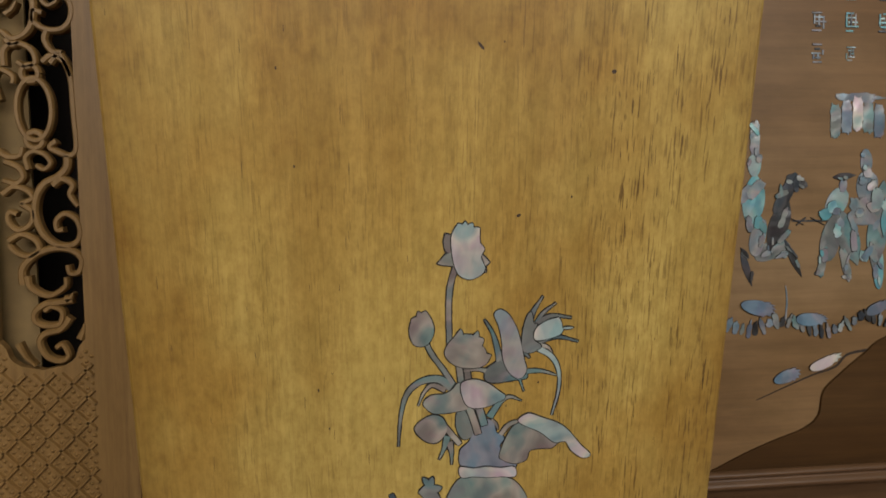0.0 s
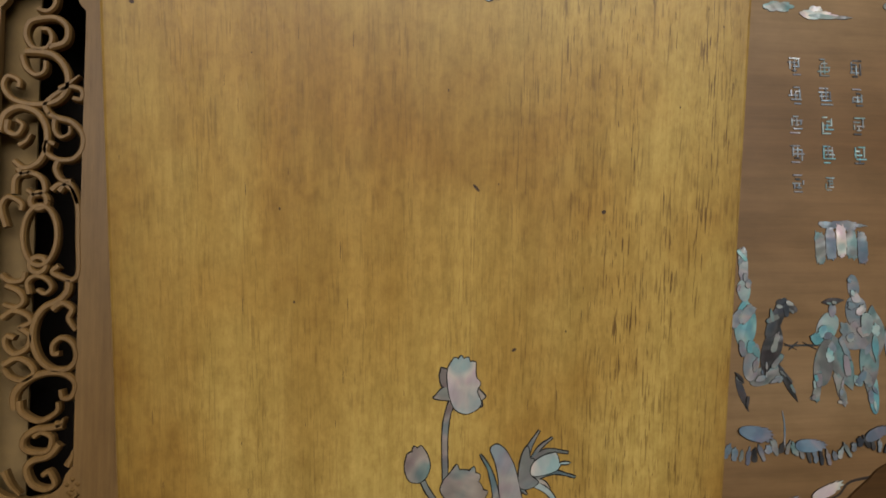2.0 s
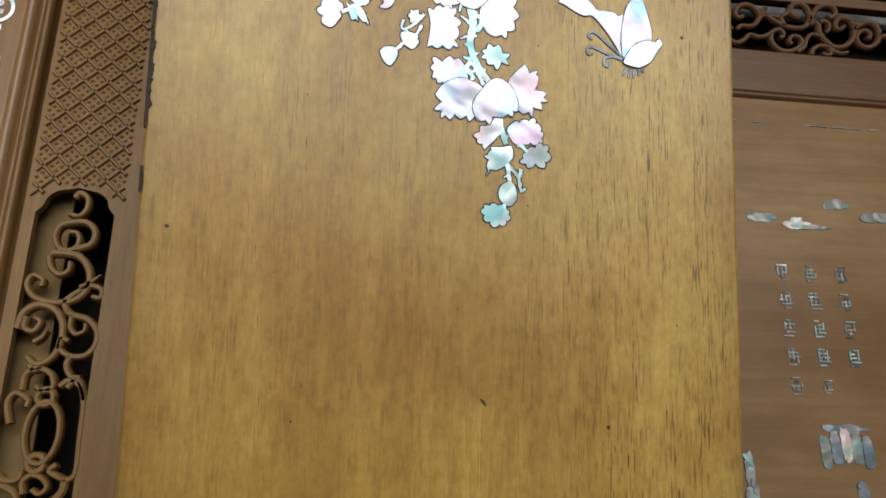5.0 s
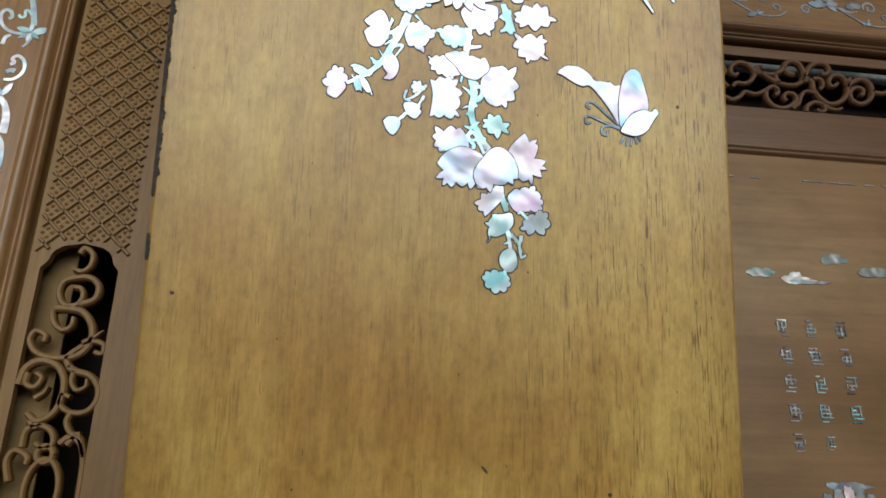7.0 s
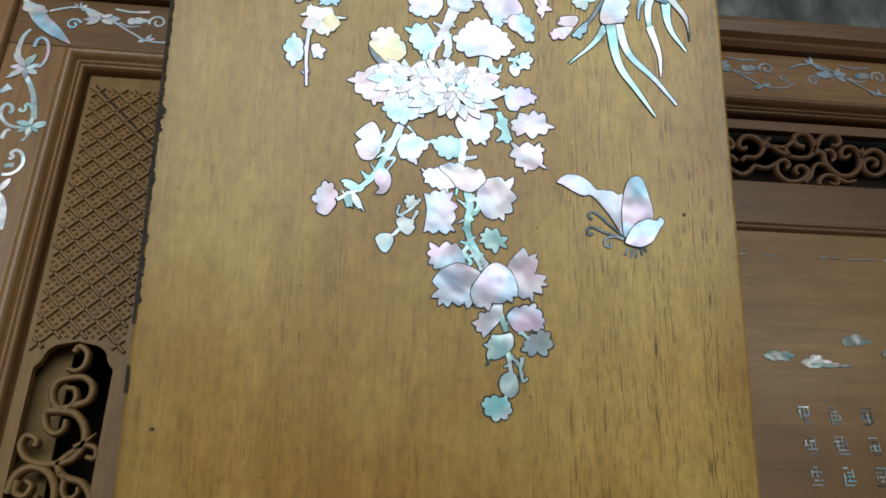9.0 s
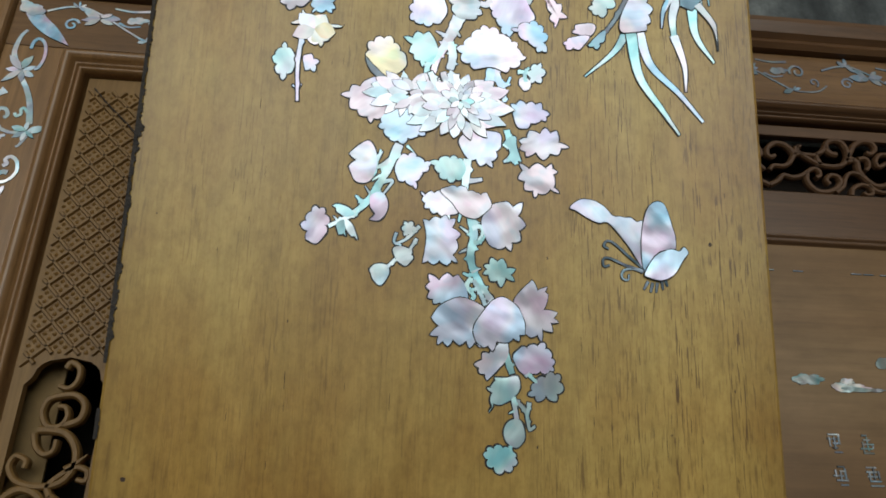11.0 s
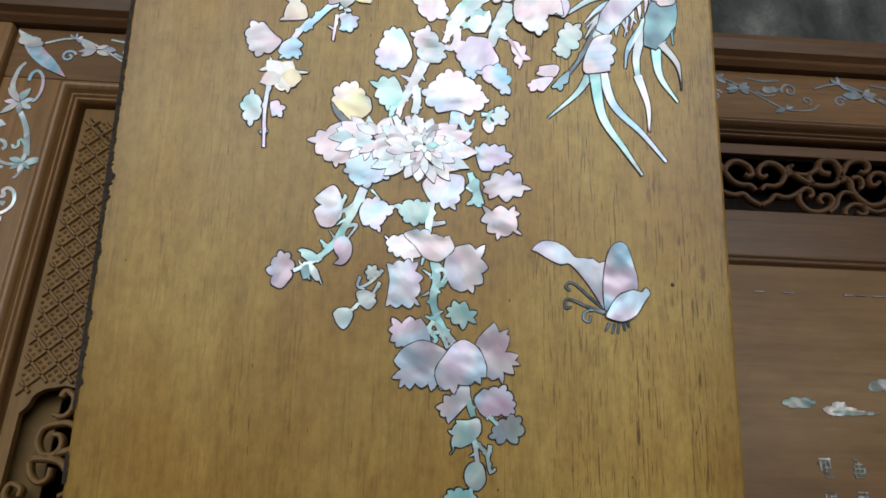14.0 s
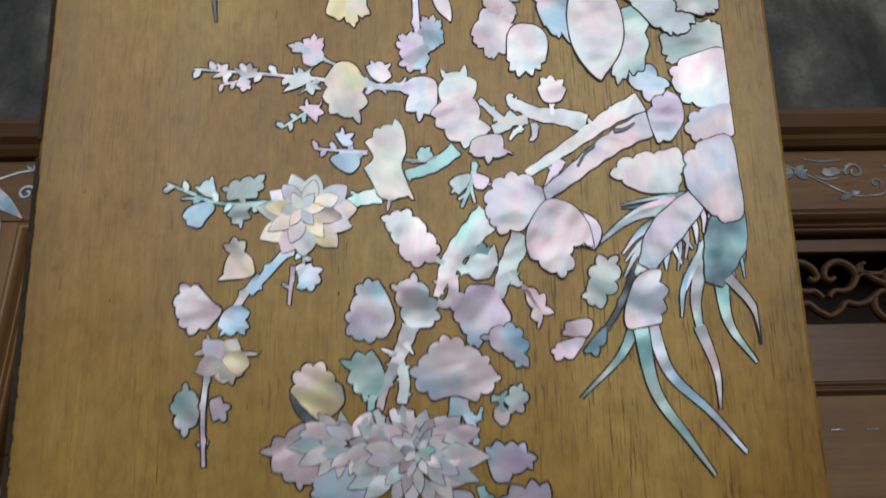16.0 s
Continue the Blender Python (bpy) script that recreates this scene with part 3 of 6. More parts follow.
lobed(-15.7, 260.8, ((161, 16.7, 0), (137, 12.9), (107, 9.1), (46, 7.1), (25, 12.6), (-8, 14.4, 0), (-36, 12.4), (-66, 11.6, 0), (-113, 8.9, 0), (-169, 8.9, 0)), 0.25, 0.27, PINK, 1)
lobed(-49.1, 242.8, ((-174, 4.3), (128, 4.7), (64, 4.3), (-3, 4.4), (-71, 4.7), (-122, 5.3)), 0.35, 0.27, MIST, 0)
lobed(-52.1, 226.4, ((149, 6.8, 0), (103, 5.5, 0), (34, 6.2), (-14, 6.2), (-72, 6.3, 0), (-138, 4.7)), 0.35, 0.27, MIST, 0)
lobed(-65.0, 215.0, ((156, 6.2), (115, 6.2, 0), (56, 6.6, 0), (8, 5.6, 0), (-78, 6.4, 0), (-132, 4.6, 0)), 0.3, 0.27, MIST, 0)
lobed(-26.2, 280.2, ((162, 12.7), (120, 8.6), (76, 8.6), (42, 9.5), (0, 9.2, 0), (-46, 9.1), (-88, 8.5), (-134, 8.1), (-173, 8.6)), 0.32, 0.27, TEAL, 0)
lobed(-48.6, 278.8, ((157, 10.2, 0), (124, 11.0), (87, 10.4), (55, 8.5), (23, 11.7), (2, 9.5), (-40, 6.4), (-78, 12.2), (-98, 9.7), (-137, 10.7), (-174, 10.2, 0)), 0.3, 0.27, LILAC, 0)
lobed(-78.0, 281.7, ((148, 9.6), (100, 11.2, 0), (76, 13.8, 0), (43, 10.3, 0), (-15, 8.6, 0), (-61, 11.6, 0), (-84, 12.8, 0), (-110, 11.9, 0), (-159, 8.5)), 0.55, 0.13, PINK, 0)
lobed(-103.6, 242.2, ((92, 11.3), (63, 11.4), (19, 9.2), (-30, 8.4), (-79, 11.0, 0), (-112, 9.7), (-178, 7.6), (126, 7.5)), 0.3, 0.27, PINK, 0)
lobed(-86.6, 251.6, ((160, 7.6), (139, 5.6, 0), (54, 2.6, 0), (-18, 6.1, 0), (-81, 3.8, 0), (-170, 4.7)), 0.3, 0.13, TEAL, 0)
lobed(-82.3, 240.8, ((125, 7.0, 0), (78, 2.5, 0), (-58, 7.5), (-87, 4.4), (-178, 3.0, 0)), 0.3, 0.13, TEAL, 0)
lobed(-88.3, 241.6, ((149, 3.2, 0), (81, 4.5, 0), (38, 4.0, 0), (-47, 3.6, 0), (-57, 6.0), (-103, 4.6)), 0.3, 0.13, TEAL, 0)
lobed(-68.1, 254.6, ((121, 7.9, 0), (78, 9.3, 0), (32, 6.9, 0), (-32, 6.2, 0), (-82, 8.0, 0), (-117, 8.7), (-105, 4.3, 0), (177, 4.0, 0)), 0.2, 0.27, SKY, 0)
lobed(-71.4, 277.7, ((113, 5.0, 0), (80, 9.1, 0), (66, 12.7), (62, 5.3, 0), (-53, 3.0, 0), (-102, 4.0, 0)), 0.3, 0.13, TEAL, 0)
# right of the great flower
stem([(7.2, 306.7), (9.7, 295.8), (13.3, 285.1)], 3.5, 2.4, TEAL, 0)
stem([(9.7, 295.8), (4.9, 297.1)], 3.1, 1.4, TEAL, 0)
stem([(11.2, 290.4), (5.7, 286.2)], 3.1, 1.4, TEAL, 0)
lobed(30.2, 298.8, ((174, 15.4), (138, 12.2), (88, 10.3), (50, 11.4), (-5, 14.7), (-37, 10.4), (-94, 10.2), (-143, 13.9), (-166, 15.4)), 0.3, 0.13, PINK, 0)
lobed(26.4, 276.6, ((141, 14.3), (92, 9.7), (50, 12.5), (24, 12.5), (0, 9.7), (-33, 14.8), (-66, 10.0), (-100, 11.9), (-139, 10.8), (-178, 12.0)), 0.3, 0.13, PINK, 0)
lobed(21.4, 317.7, ((152, 13.2), (125, 10.6), (83, 8.3), (49, 10.2), (4, 12.0), (-23, 10.4), (-48, 6.8), (-100, 9.5), (-130, 11.4, 0), (-172, 10.3, 0)), 0.3, 0.13, LILAC, 0)
lobed(11.5, 292.7, ((137, 8.2), (103, 10.0, 0), (82, 9.6, 0), (67, 4.4, 0), (-51, 7.2), (-89, 7.2), (-121, 7.8)), 0.4, 0.13, TEAL, 0)
lobed(-7.6, 294.6, ((161, 14.4, 0), (123, 11.9, 0), (45, 13.9, 0), (6, 11.5), (-31, 10.6), (-62, 13.7), (-94, 11.6), (-133, 11.3), (-168, 12.0, 0)), 0.3, 0.13, PINK, 0)
# great flower and the leaves round it
blossom(-53.8, 327.4, 25.2, 15.4, 15, (WHITE, WHITE, PINK,), 1, 0.15, 0.36, 20)
blossom(-46.7, 326.2, 21.0, 13.3, 13, (WHITE, WHITE, PINK,), 2, 0.3, 0.34, 5)
blossom(-22.8, 321.1, 33.6, 23.1, 21, (WHITE, WHITE, PINK, WHITE,), 2, 0.4, 0.3, 8)
blossom(-22.1, 321.9, 24.5, 17.5, 17, (WHITE, WHITE, PINK,), 3, 0.3, 0.32, 25)
blossom(-21.4, 322.7, 15.4, 11.2, 13, (WHITE, WHITE, PINK,), 4, 0.2, 0.36, 10)
blossom(-21.4, 323.4, 8.4, 6.3, 8, (TEAL, WHITE,), 5, 0.1, 0.5, 0)
stem([(-40.2, 341.5), (-34.6, 329.3)], 3.5, 3.2, WHITE, 3)
stem([(-32.5, 341.8), (-28.6, 329.5)], 3.5, 3.2, WHITE, 3)
stem([(-24.3, 341.0), (-24.0, 329.7)], 3.5, 3.2, WHITE, 3)
lobed(-67.2, 351.3, ((-178, 12.7), (144, 14.1), (113, 13.6), (82, 13.3), (46, 10.1), (2, 11.6), (-28, 13.5, 0), (-69, 13.6, 0), (-108, 13.8, 0)), 0.3, 0.27, CREAM, 0)
lobed(-74.2, 342.6, ((130, 8.7, 0), (123, 3.5, 0), (-29, 2.9, 0), (-40, 10.1, 0), (-66, 6.9, 0), (-163, 2.9, 0)), 0, 0.00, DARK, 1)
lobed(-75.4, 320.4, ((168, 18.3), (139, 15.1), (106, 13.9), (78, 16.6, 0), (42, 18.8, 0), (10, 18.2, 0), (-22, 13.4, 0), (-60, 12.1), (-87, 13.6), (-124, 10.9), (-158, 12.8)), 0.3, 0.13, PINK, 0)
lobed(-55.4, 307.5, ((-169, 14.6), (166, 13.3), (128, 11.9, 0), (62, 10.2, 0), (10, 13.3), (-27, 15.0), (-50, 11.2), (-87, 13.1), (-120, 12.9), (-139, 12.7)), 0.3, 0.27, LILAC, 0)
# upper middle leaves
stem([(-23.4, 380.4), (-26.8, 371.6), (-30.8, 362.0), (-36.1, 351.8), (-38.3, 341.7)], 8, 3, WHITE, 0)
stem([(-30.8, 362.8), (-36.2, 352.9), (-41.6, 346.9), (-42.4, 340.0)], 4, 3, TEAL, 0)
stem([(-28.7, 362.9), (-26.6, 354.5), (-28.1, 344.4)], 5, 4.6, TEAL, 0)
stem([(-26.1, 372.4), (-22.4, 367.0)], 3, 0.8, WHITE, 0)
stem([(-30.2, 366.7), (-37.5, 369.9)], 3, 0.8, WHITE, 0)
stem([(-2.7, 347.7), (-3.6, 338.9), (-4.1, 331.7)], 5, 6, LILAC, 0)
stem([(-0.5, 347.8), (1.7, 339.1), (4.7, 332.8), (5.8, 324.9)], 5, 2.4, LILAC, 0)
stem([(1.7, 339.1), (6.7, 336.7), (9.2, 341.7)], 3, 1.2, SKY, 0)
stem([(3.9, 335.0), (9.2, 336.8)], 2.4, 0.8, SKY, 0)
stem([(13.7, 345.3), (18.0, 345.5), (23.0, 344.5)], 2.6, 1.6, TEAL, 0)
stem([(18.8, 339.0), (18.0, 344.7), (20.8, 348.7)], 2.4, 1.4, TEAL, 0)
stem([(16.0, 434.2), (7.4, 424.8), (-1.0, 414.9), (-6.0, 405.1)], 14, 8, TEAL, 0)
stem([(-6.6, 406.0), (-8.5, 399.6), (-11.0, 394.1)], 6, 3, WHITE, 0)
stem([(-4.2, 405.1), (-2.4, 397.9), (-6.1, 390.3), (-10.4, 391.5)], 5.5, 3, WHITE, 0)
stem([(-2.0, 410.3), (3.2, 407.0), (9.3, 407.0)], 5, 3, TEAL, 0)
stem([(32.3, 423.4), (25.8, 411.6), (21.2, 401.2), (18.9, 392.8)], 11, 5, TEAL, 0)
stem([(25.6, 406.0), (27.6, 399.9), (30.6, 399.2)], 4.5, 2, WHITE, 0)
stem([(-12.1, 412.9), (-6.6, 410.3)], 3, 2, TEAL, 0)
lobed(-44.2, 358.0, ((152, 14.4), (114, 11.7), (77, 11.3), (40, 8.2, 0), (-14, 8.5, 0), (-62, 10.6), (-94, 12.7), (-126, 9.8), (-161, 9.6)), 0.32, 0.13, TEAL, 0)
lobed(-42.0, 387.5, ((-172, 12.7), (153, 10.4), (120, 14.5), (96, 16.1), (77, 15.4), (40, 10.5, 0), (-18, 11.5, 0), (-58, 13.6), (-92, 14.7), (-119, 14.8), (-139, 15.7)), 0.32, 0.27, LILAC, 0)
lobed(-20.5, 390.8, ((143, 15.2), (117, 12.8), (94, 15.3), (62, 9.7), (3, 10.2), (-32, 13.4), (-60, 13.0), (-103, 11.5, 0), (-136, 9.7), (173, 9.5)), 0.3, 0.27, WHITE, 0)
lobed(-2.9, 360.1, ((-177, 21.4), (161, 16.3), (135, 15.4), (109, 16.3), (81, 14.4), (43, 12.6), (16, 16.7), (-6, 18.4), (-13, 22.1), (-34, 20.1), (-60, 18.3), (-89, 12.7, 0), (-125, 18.0), (-152, 20.4)), 0.3, 0.27, PINK, 1)
lobed(25.9, 344.6, ((175, 6.1), (116, 6.7), (74, 7.7), (15, 5.2), (-69, 6.0), (-126, 7.3)), 0.3, 0.27, TEAL, 0)
lobed(17.7, 337.5, ((131, 4.4, 0), (86, 4.6, 0), (23, 4.2, 0), (-42, 4.3, 0), (-90, 4.2, 0), (-171, 3.2)), 0.3, 0.13, WHITE, 0)
lobed(9.0, 384.5, ((157, 14.5), (136, 15.1), (101, 15.0), (61, 15.4, 0), (26, 13.2), (-5, 15.2, 0), (-36, 14.0, 0), (-62, 10.0, 0), (-92, 15.4), (-109, 14.6), (-144, 10.2), (-175, 11.6)), 0.3, 0.27, LILAC, 0)
lobed(21.1, 370.4, ((162, 12.2), (121, 9.5), (76, 10.7), (41, 10.5), (1, 11.4), (-45, 14.8), (-66, 11.8), (-80, 6.0), (-147, 5.1)), 0.32, 0.27, SKY, 1)
lobed(37.3, 389.3, ((127, 14.5), (98, 7.4), (51, 6.1), (-30, 8.9), (-92, 12.0), (-120, 7.0), (169, 4.9)), 0.28, 0.13, PINK, 0)
lobed(-22.7, 423.5, ((144, 17.8), (118, 15.5), (93, 14.4), (54, 9.5), (-3, 11.8), (-24, 15.6), (-46, 16.9), (-81, 15.0), (-112, 10.4), (-178, 9.0), (158, 12.4)), 0.22, 0.27, WHITE, 0)
lobed(11.2, 409.9, ((-175, 7.4, 0), (114, 5.0), (53, 11.1), (7, 7.8, 0), (-63, 8.4), (-117, 8.4, 0)), 0.28, 0.13, TEAL, 0)
# left twig
stem([(-96.1, 406.6), (-104.1, 396.2), (-111.5, 382.7)], 3.3, 3.6, LILAC, 0)
blossom(-112.2, 366.2, 14.9, 12.0, 5, (CREAM, PINK,), 1, 0.0, 0.8, 60)
stem([(-119.1, 364.0), (-120.4, 342.9), (-119.0, 318.2)], 2.8, 1.4, LILAC, 1)
stem([(-119.6, 326.0), (-117.4, 329.4)], 1.4, 0.7, LILAC, 0)
stem([(-119.6, 326.0), (-122.5, 328.5)], 1.4, 0.7, LILAC, 0)
stem([(-80.0, 410.6), (-81.6, 392.0)], 2.2, 1.1, SKY, 0)
stem([(-81.2, 400.0), (-85.0, 402.2)], 1.4, 0.7, SKY, 0)
lobed(-125.8, 390.9, ((163, 11.8), (123, 14.9), (91, 11.6), (26, 8.0, 0), (-5, 11.9, 0), (-54, 10.9), (-102, 12.6), (-137, 10.9), (-171, 10.0)), 0.28, 0.27, PINK, 0)
lobed(-107.1, 384.6, ((142, 7.2, 0), (84, 8.0, 0), (32, 8.1), (-26, 7.4), (-54, 8.0), (-104, 7.0), (-136, 10.1), (-167, 8.6)), 0.35, 0.13, SKY, 0)
lobed(-114.5, 368.2, ((175, 11.8), (118, 12.1), (89, 7.8), (45, 11.6), (2, 19.4), (-20, 13.1), (-36, 14.8), (-62, 15.4), (-82, 10.9), (-126, 5.4)), 0.3, 0.13, CREAM, 1)
lobed(-128.7, 343.8, ((93, 12.6), (60, 8.6), (9, 7.0, 0), (-49, 8.2), (-90, 12.4), (-125, 8.1), (167, 7.3), (129, 8.0)), 0.28, 0.27, TEAL, 0)
lobed(-113.0, 343.7, ((141, 5.7, 0), (91, 5.7), (15, 5.3), (-63, 6.2), (-119, 5.7)), 0.32, 0.27, SKY, 0)
lobed(-71.4, 405.4, ((149, 7.4, 0), (90, 6.5), (30, 6.9), (-27, 5.0), (-93, 7.3), (-158, 5.0, 0)), 0.34, 0.13, SKY, 0)
# winged motif, reduced to plain plates
stem([(90.8, 217.1), (88.0, 212.3)], 1.7, 1.0, DARK, 0, "inlay_stroke")
stem([(93.5, 216.5), (92.0, 210.8)], 1.7, 1.0, DARK, 0, "inlay_stroke")
stem([(96.2, 216.6), (95.3, 210.9)], 1.7, 1.0, DARK, 0, "inlay_stroke")
stem([(98.9, 217.4), (99.4, 212.7)], 1.7, 1.0, DARK, 0, "inlay_stroke")
stem([(101.0, 218.1), (102.2, 214.8)], 1.7, 1.0, DARK, 0, "inlay_stroke")
stem([(89.0, 223.9), (79.5, 231.7), (71.2, 239.0), (67.1, 240.3), (65.0, 237.5), (67.7, 235.5)], 1.4, 1.0, DARK, 1, "inlay_stroke")
stem([(88.3, 223.2), (77.6, 226.2), (68.2, 230.0), (64.5, 229.2), (64.8, 225.1), (68.2, 225.9)], 1.4, 1.0, DARK, 1, "inlay_stroke")
stem([(87.6, 222.5), (81.6, 224.3), (76.2, 222.8), (75.4, 218.7), (78.7, 217.4), (79.5, 220.8)], 1.4, 1.0, DARK, 1, "inlay_stroke")
lobed(67.1, 251.4, ((159, 23.4, 0), (140, 20.7, 0), (121, 15.4, 0), (97, 9.5, 0), (51, 5.6, 0), (26, 9.3, 0), (17, 11.9, 0), (14, 14.9, 0), (4, 17.9, 0), (2, 22.0, 0), (-38, 26.2, 0), (-52, 35.9, 0), (-47, 17.6, 0), (-13, 1.4, 0), (-178, 5.1, 0), (168, 11.8, 0), (160, 19.6, 0)), 0.1, 0.00, LILAC, 1, "inlay_plate")
lobed(96.8, 247.8, ((-167, 9.2, 0), (132, 10.5, 0), (105, 15.5, 0), (87, 18.0, 0), (71, 16.5, 0), (36, 10.5, 0), (21, 9.7, 0), (-18, 11.4, 0), (-50, 15.4, 0), (-87, 12.8, 0), (-108, 25.2, 0), (-124, 16.9, 0)), 0.1, 0.00, SKY, 2, "inlay_plate")
lobed(101.6, 228.3, ((-153, 14.3, 0), (148, 7.4, 0), (72, 8.7, 0), (42, 11.0, 0), (42, 14.8, 0), (27, 14.9, 0), (16, 11.1, 0), (-3, 8.5, 0), (-58, 7.9, 0), (-107, 10.7, 0), (-141, 13.9, 0)), 0.1, 0.00, LILAC, 3, "inlay_plate")
# plumes
stem([(88.8, 412.9), (76.3, 386.9), (63.9, 369.8)], 3.0, 1.5, DARK, 0)
stem([(82.6, 376.5), (73.9, 362.4), (55.6, 345.0)], 5.5, 0.7, TEAL, 0, "plume")
stem([(85.2, 377.7), (89.7, 347.5), (103.3, 325.2), (113.6, 309.2)], 6.9, 1.1, TEAL, 1, "plume")
stem([(90.3, 379.6), (97.2, 355.5), (114.5, 337.0), (129.0, 318.7)], 6.2, 1.5, SKY, 0, "plume")
stem([(120.4, 416.4), (113.1, 391.7), (113.2, 375.8)], 6.7, 3.0, TEAL, 0, "plume")
stem([(113.2, 376.6), (118.9, 356.4), (119.2, 338.4)], 5.5, 0.7, PINK, 0, "plume")
stem([(125.8, 402.3), (127.2, 378.3), (138.3, 359.2)], 7.1, 1.1, TEAL, 0, "plume")
stem([(129.3, 399.7), (139.6, 384.8), (142.4, 367.5)], 4.8, 1.1, MIST, 1, "plume")
stem([(116.5, 410.1), (107.7, 395.5), (105.4, 381.4)], 4.5, 0.7, SKY, 0, "plume")
blade([(125.3, 445.7), (111.7, 433.5), (99.5, 420.8), (90.5, 405.7)], (7.0, 13.5, 15.0, 8.0), LILAC, 1, "plume")
blade([(96.3, 419.4), (92.6, 410.2), (88.9, 400.5)], (9.3, 10.5, 8.6), TEAL, 0, "plume")
stem([(116.2, 442.6), (93.8, 436.8), (81.2, 435.5)], 2.5, 0.6, DARK, 0, "plume")
stem([(108.1, 439.2), (87.3, 432.5), (65.2, 416.1)], 6.3, 0.6, SKY, 0, "plume")
stem([(102.8, 430.8), (89.8, 424.1), (79.8, 412.5)], 4.4, 0.6, SKY, 0, "plume")
stem([(99.2, 424.1), (87.6, 414.2), (79.7, 401.1)], 4.4, 0.6, MIST, 0, "plume")
stem([(97.5, 422.4), (100.0, 414.2), (100.2, 404.3)], 4.4, 0.6, LILAC, 0, "plume")
stem([(104.0, 425.7), (104.8, 415.8), (107.8, 406.9)], 4.1, 0.6, LILAC, 0, "plume")
stem([(107.3, 429.1), (109.8, 420.8), (113.9, 414.1)], 3.7, 0.6, LILAC, 0, "plume")
stem([(112.4, 434.1), (115.6, 426.7), (116.1, 418.1)], 3.8, 0.6, PINK, 0, "plume")
stem([(117.4, 437.5), (120.9, 430.8), (120.4, 424.7)], 3.1, 0.6, PINK, 0, "plume")
blade([(134.5, 435.5), (130.9, 420.7), (126.4, 408.2), (122.0, 396.6)], (13.0, 20.0, 16.0, 8.0), DEEP, 1, "plume")
stem([(133.6, 419.1), (131.6, 404.3), (133.5, 392.7)], 3.7, 0.6, MIST, 0, "plume")
stem([(137.4, 426.7), (138.4, 417.4), (138.1, 408.2)], 4.4, 0.6, DARK, 0, "plume")
lobed(69.1, 400.1, ((-143, 13.0), (-162, 7.4), (141, 8.0), (96, 12.2), (54, 14.1), (20, 9.5), (-39, 8.5), (-96, 13.8), (-120, 13.8)), 0.3, 0.27, MIST, 0)
lobed(53.7, 376.6, ((-158, 5.9), (133, 4.7), (37, 8.3, 0), (12, 9.3, 0), (-37, 6.3, 0)), 0.25, 0.27, PINK, 0)
lobed(49.6, 366.9, ((-178, 7.2), (140, 5.2), (48, 7.7, 0), (27, 10.3, 0), (-50, 5.0), (-138, 6.8)), 0.25, 0.27, SKY, 1)
lobed(63.8, 369.5, ((-150, 6.8), (89, 3.9, 0), (56, 9.3, 0), (12, 4.8), (-91, 5.5)), 0.25, 0.27, DEEP, 0)
lobed(88.7, 389.2, ((112, 11.1, 0), (80, 14.9, 0), (60, 17.2), (24, 12.3), (-25, 10.4), (-58, 12.4), (-95, 12.1, 0), (-127, 15.6, 0), (-158, 10.8, 0)), 0.26, 0.13, PINK, 2)
stem([(116.3, 442.6), (97.2, 440.2), (80.7, 437.2)], 2, 0.5, DEEP, 0, "plume")
stem([(103.1, 434.8), (85.5, 430.1), (65.8, 416.1)], 5.5, 0.5, TEAL, 0, "plume")
stem([(99.5, 428.1), (88.1, 421.4), (79.8, 412.8)], 3, 0.5, LILAC, 0, "plume")
stem([(95.3, 422.4), (87.8, 416.8), (80.8, 408.9)], 2.6, 0.5, SKY, 0, "plume")
stem([(95.2, 420.1), (89.7, 412.5), (84.8, 403.1)], 2.4, 0.5, TEAL, 0, "plume")
stem([(102.2, 423.4), (102.5, 414.8), (100.3, 405.6)], 2.8, 0.5, LILAC, 0, "plume")
stem([(106.5, 426.1), (107.8, 415.5), (105.7, 403.7)], 2.8, 0.5, LILAC, 0, "plume")
stem([(110.8, 429.4), (111.8, 419.1), (109.8, 409.5)], 2.4, 0.5, PINK, 0, "plume")
stem([(114.5, 432.8), (116.7, 424.7), (116.0, 416.8)], 2.2, 0.5, PINK, 0, "plume")
stem([(117.7, 436.8), (120.2, 430.1), (119.9, 422.1)], 2, 0.5, LILAC, 0, "plume")
stem([(119.2, 440.2), (123.1, 434.8), (123.3, 429.4)], 1.8, 0.5, LILAC, 0, "plume")
stem([(133.1, 420.7), (136.1, 412.5), (137.3, 399.5)], 3, 0.5, DEEP, 0, "plume")
stem([(128.2, 417.4), (128.5, 404.3), (126.4, 394.6)], 3, 0.5, DEEP, 0, "plume")
stem([(121.0, 417.4), (114.9, 407.6), (108.6, 394.0)], 5, 0.5, TEAL, 0, "plume")
# thick branches entering at the edge
stem([(94.9, 491.4), (80.9, 484.6), (67.5, 475.6), (51.0, 464.4), (35.4, 454.6)], 10, 4, WHITE, 0)
stem([(99.3, 479.9), (83.4, 472.1), (70.1, 463.3), (56.9, 452.9), (43.2, 443.0)], 13, 6, PINK, 1)
stem([(52.5, 461.6), (49.1, 455.3), (44.6, 446.0)], 6, 3, SKY, 0)
stem([(66.5, 480.6), (55.1, 484.2), (42.2, 486.3), (32.7, 491.4), (27.9, 493.6)], 10, 4, WHITE, 0)
stem([(37.3, 483.5), (26.0, 482.8), (19.7, 488.1), (13.3, 495.0)], 5, 2.5, MIST, 0)
stem([(30.9, 486.3), (25.3, 480.6), (19.5, 478.5)], 7, 5, MIST, 0)
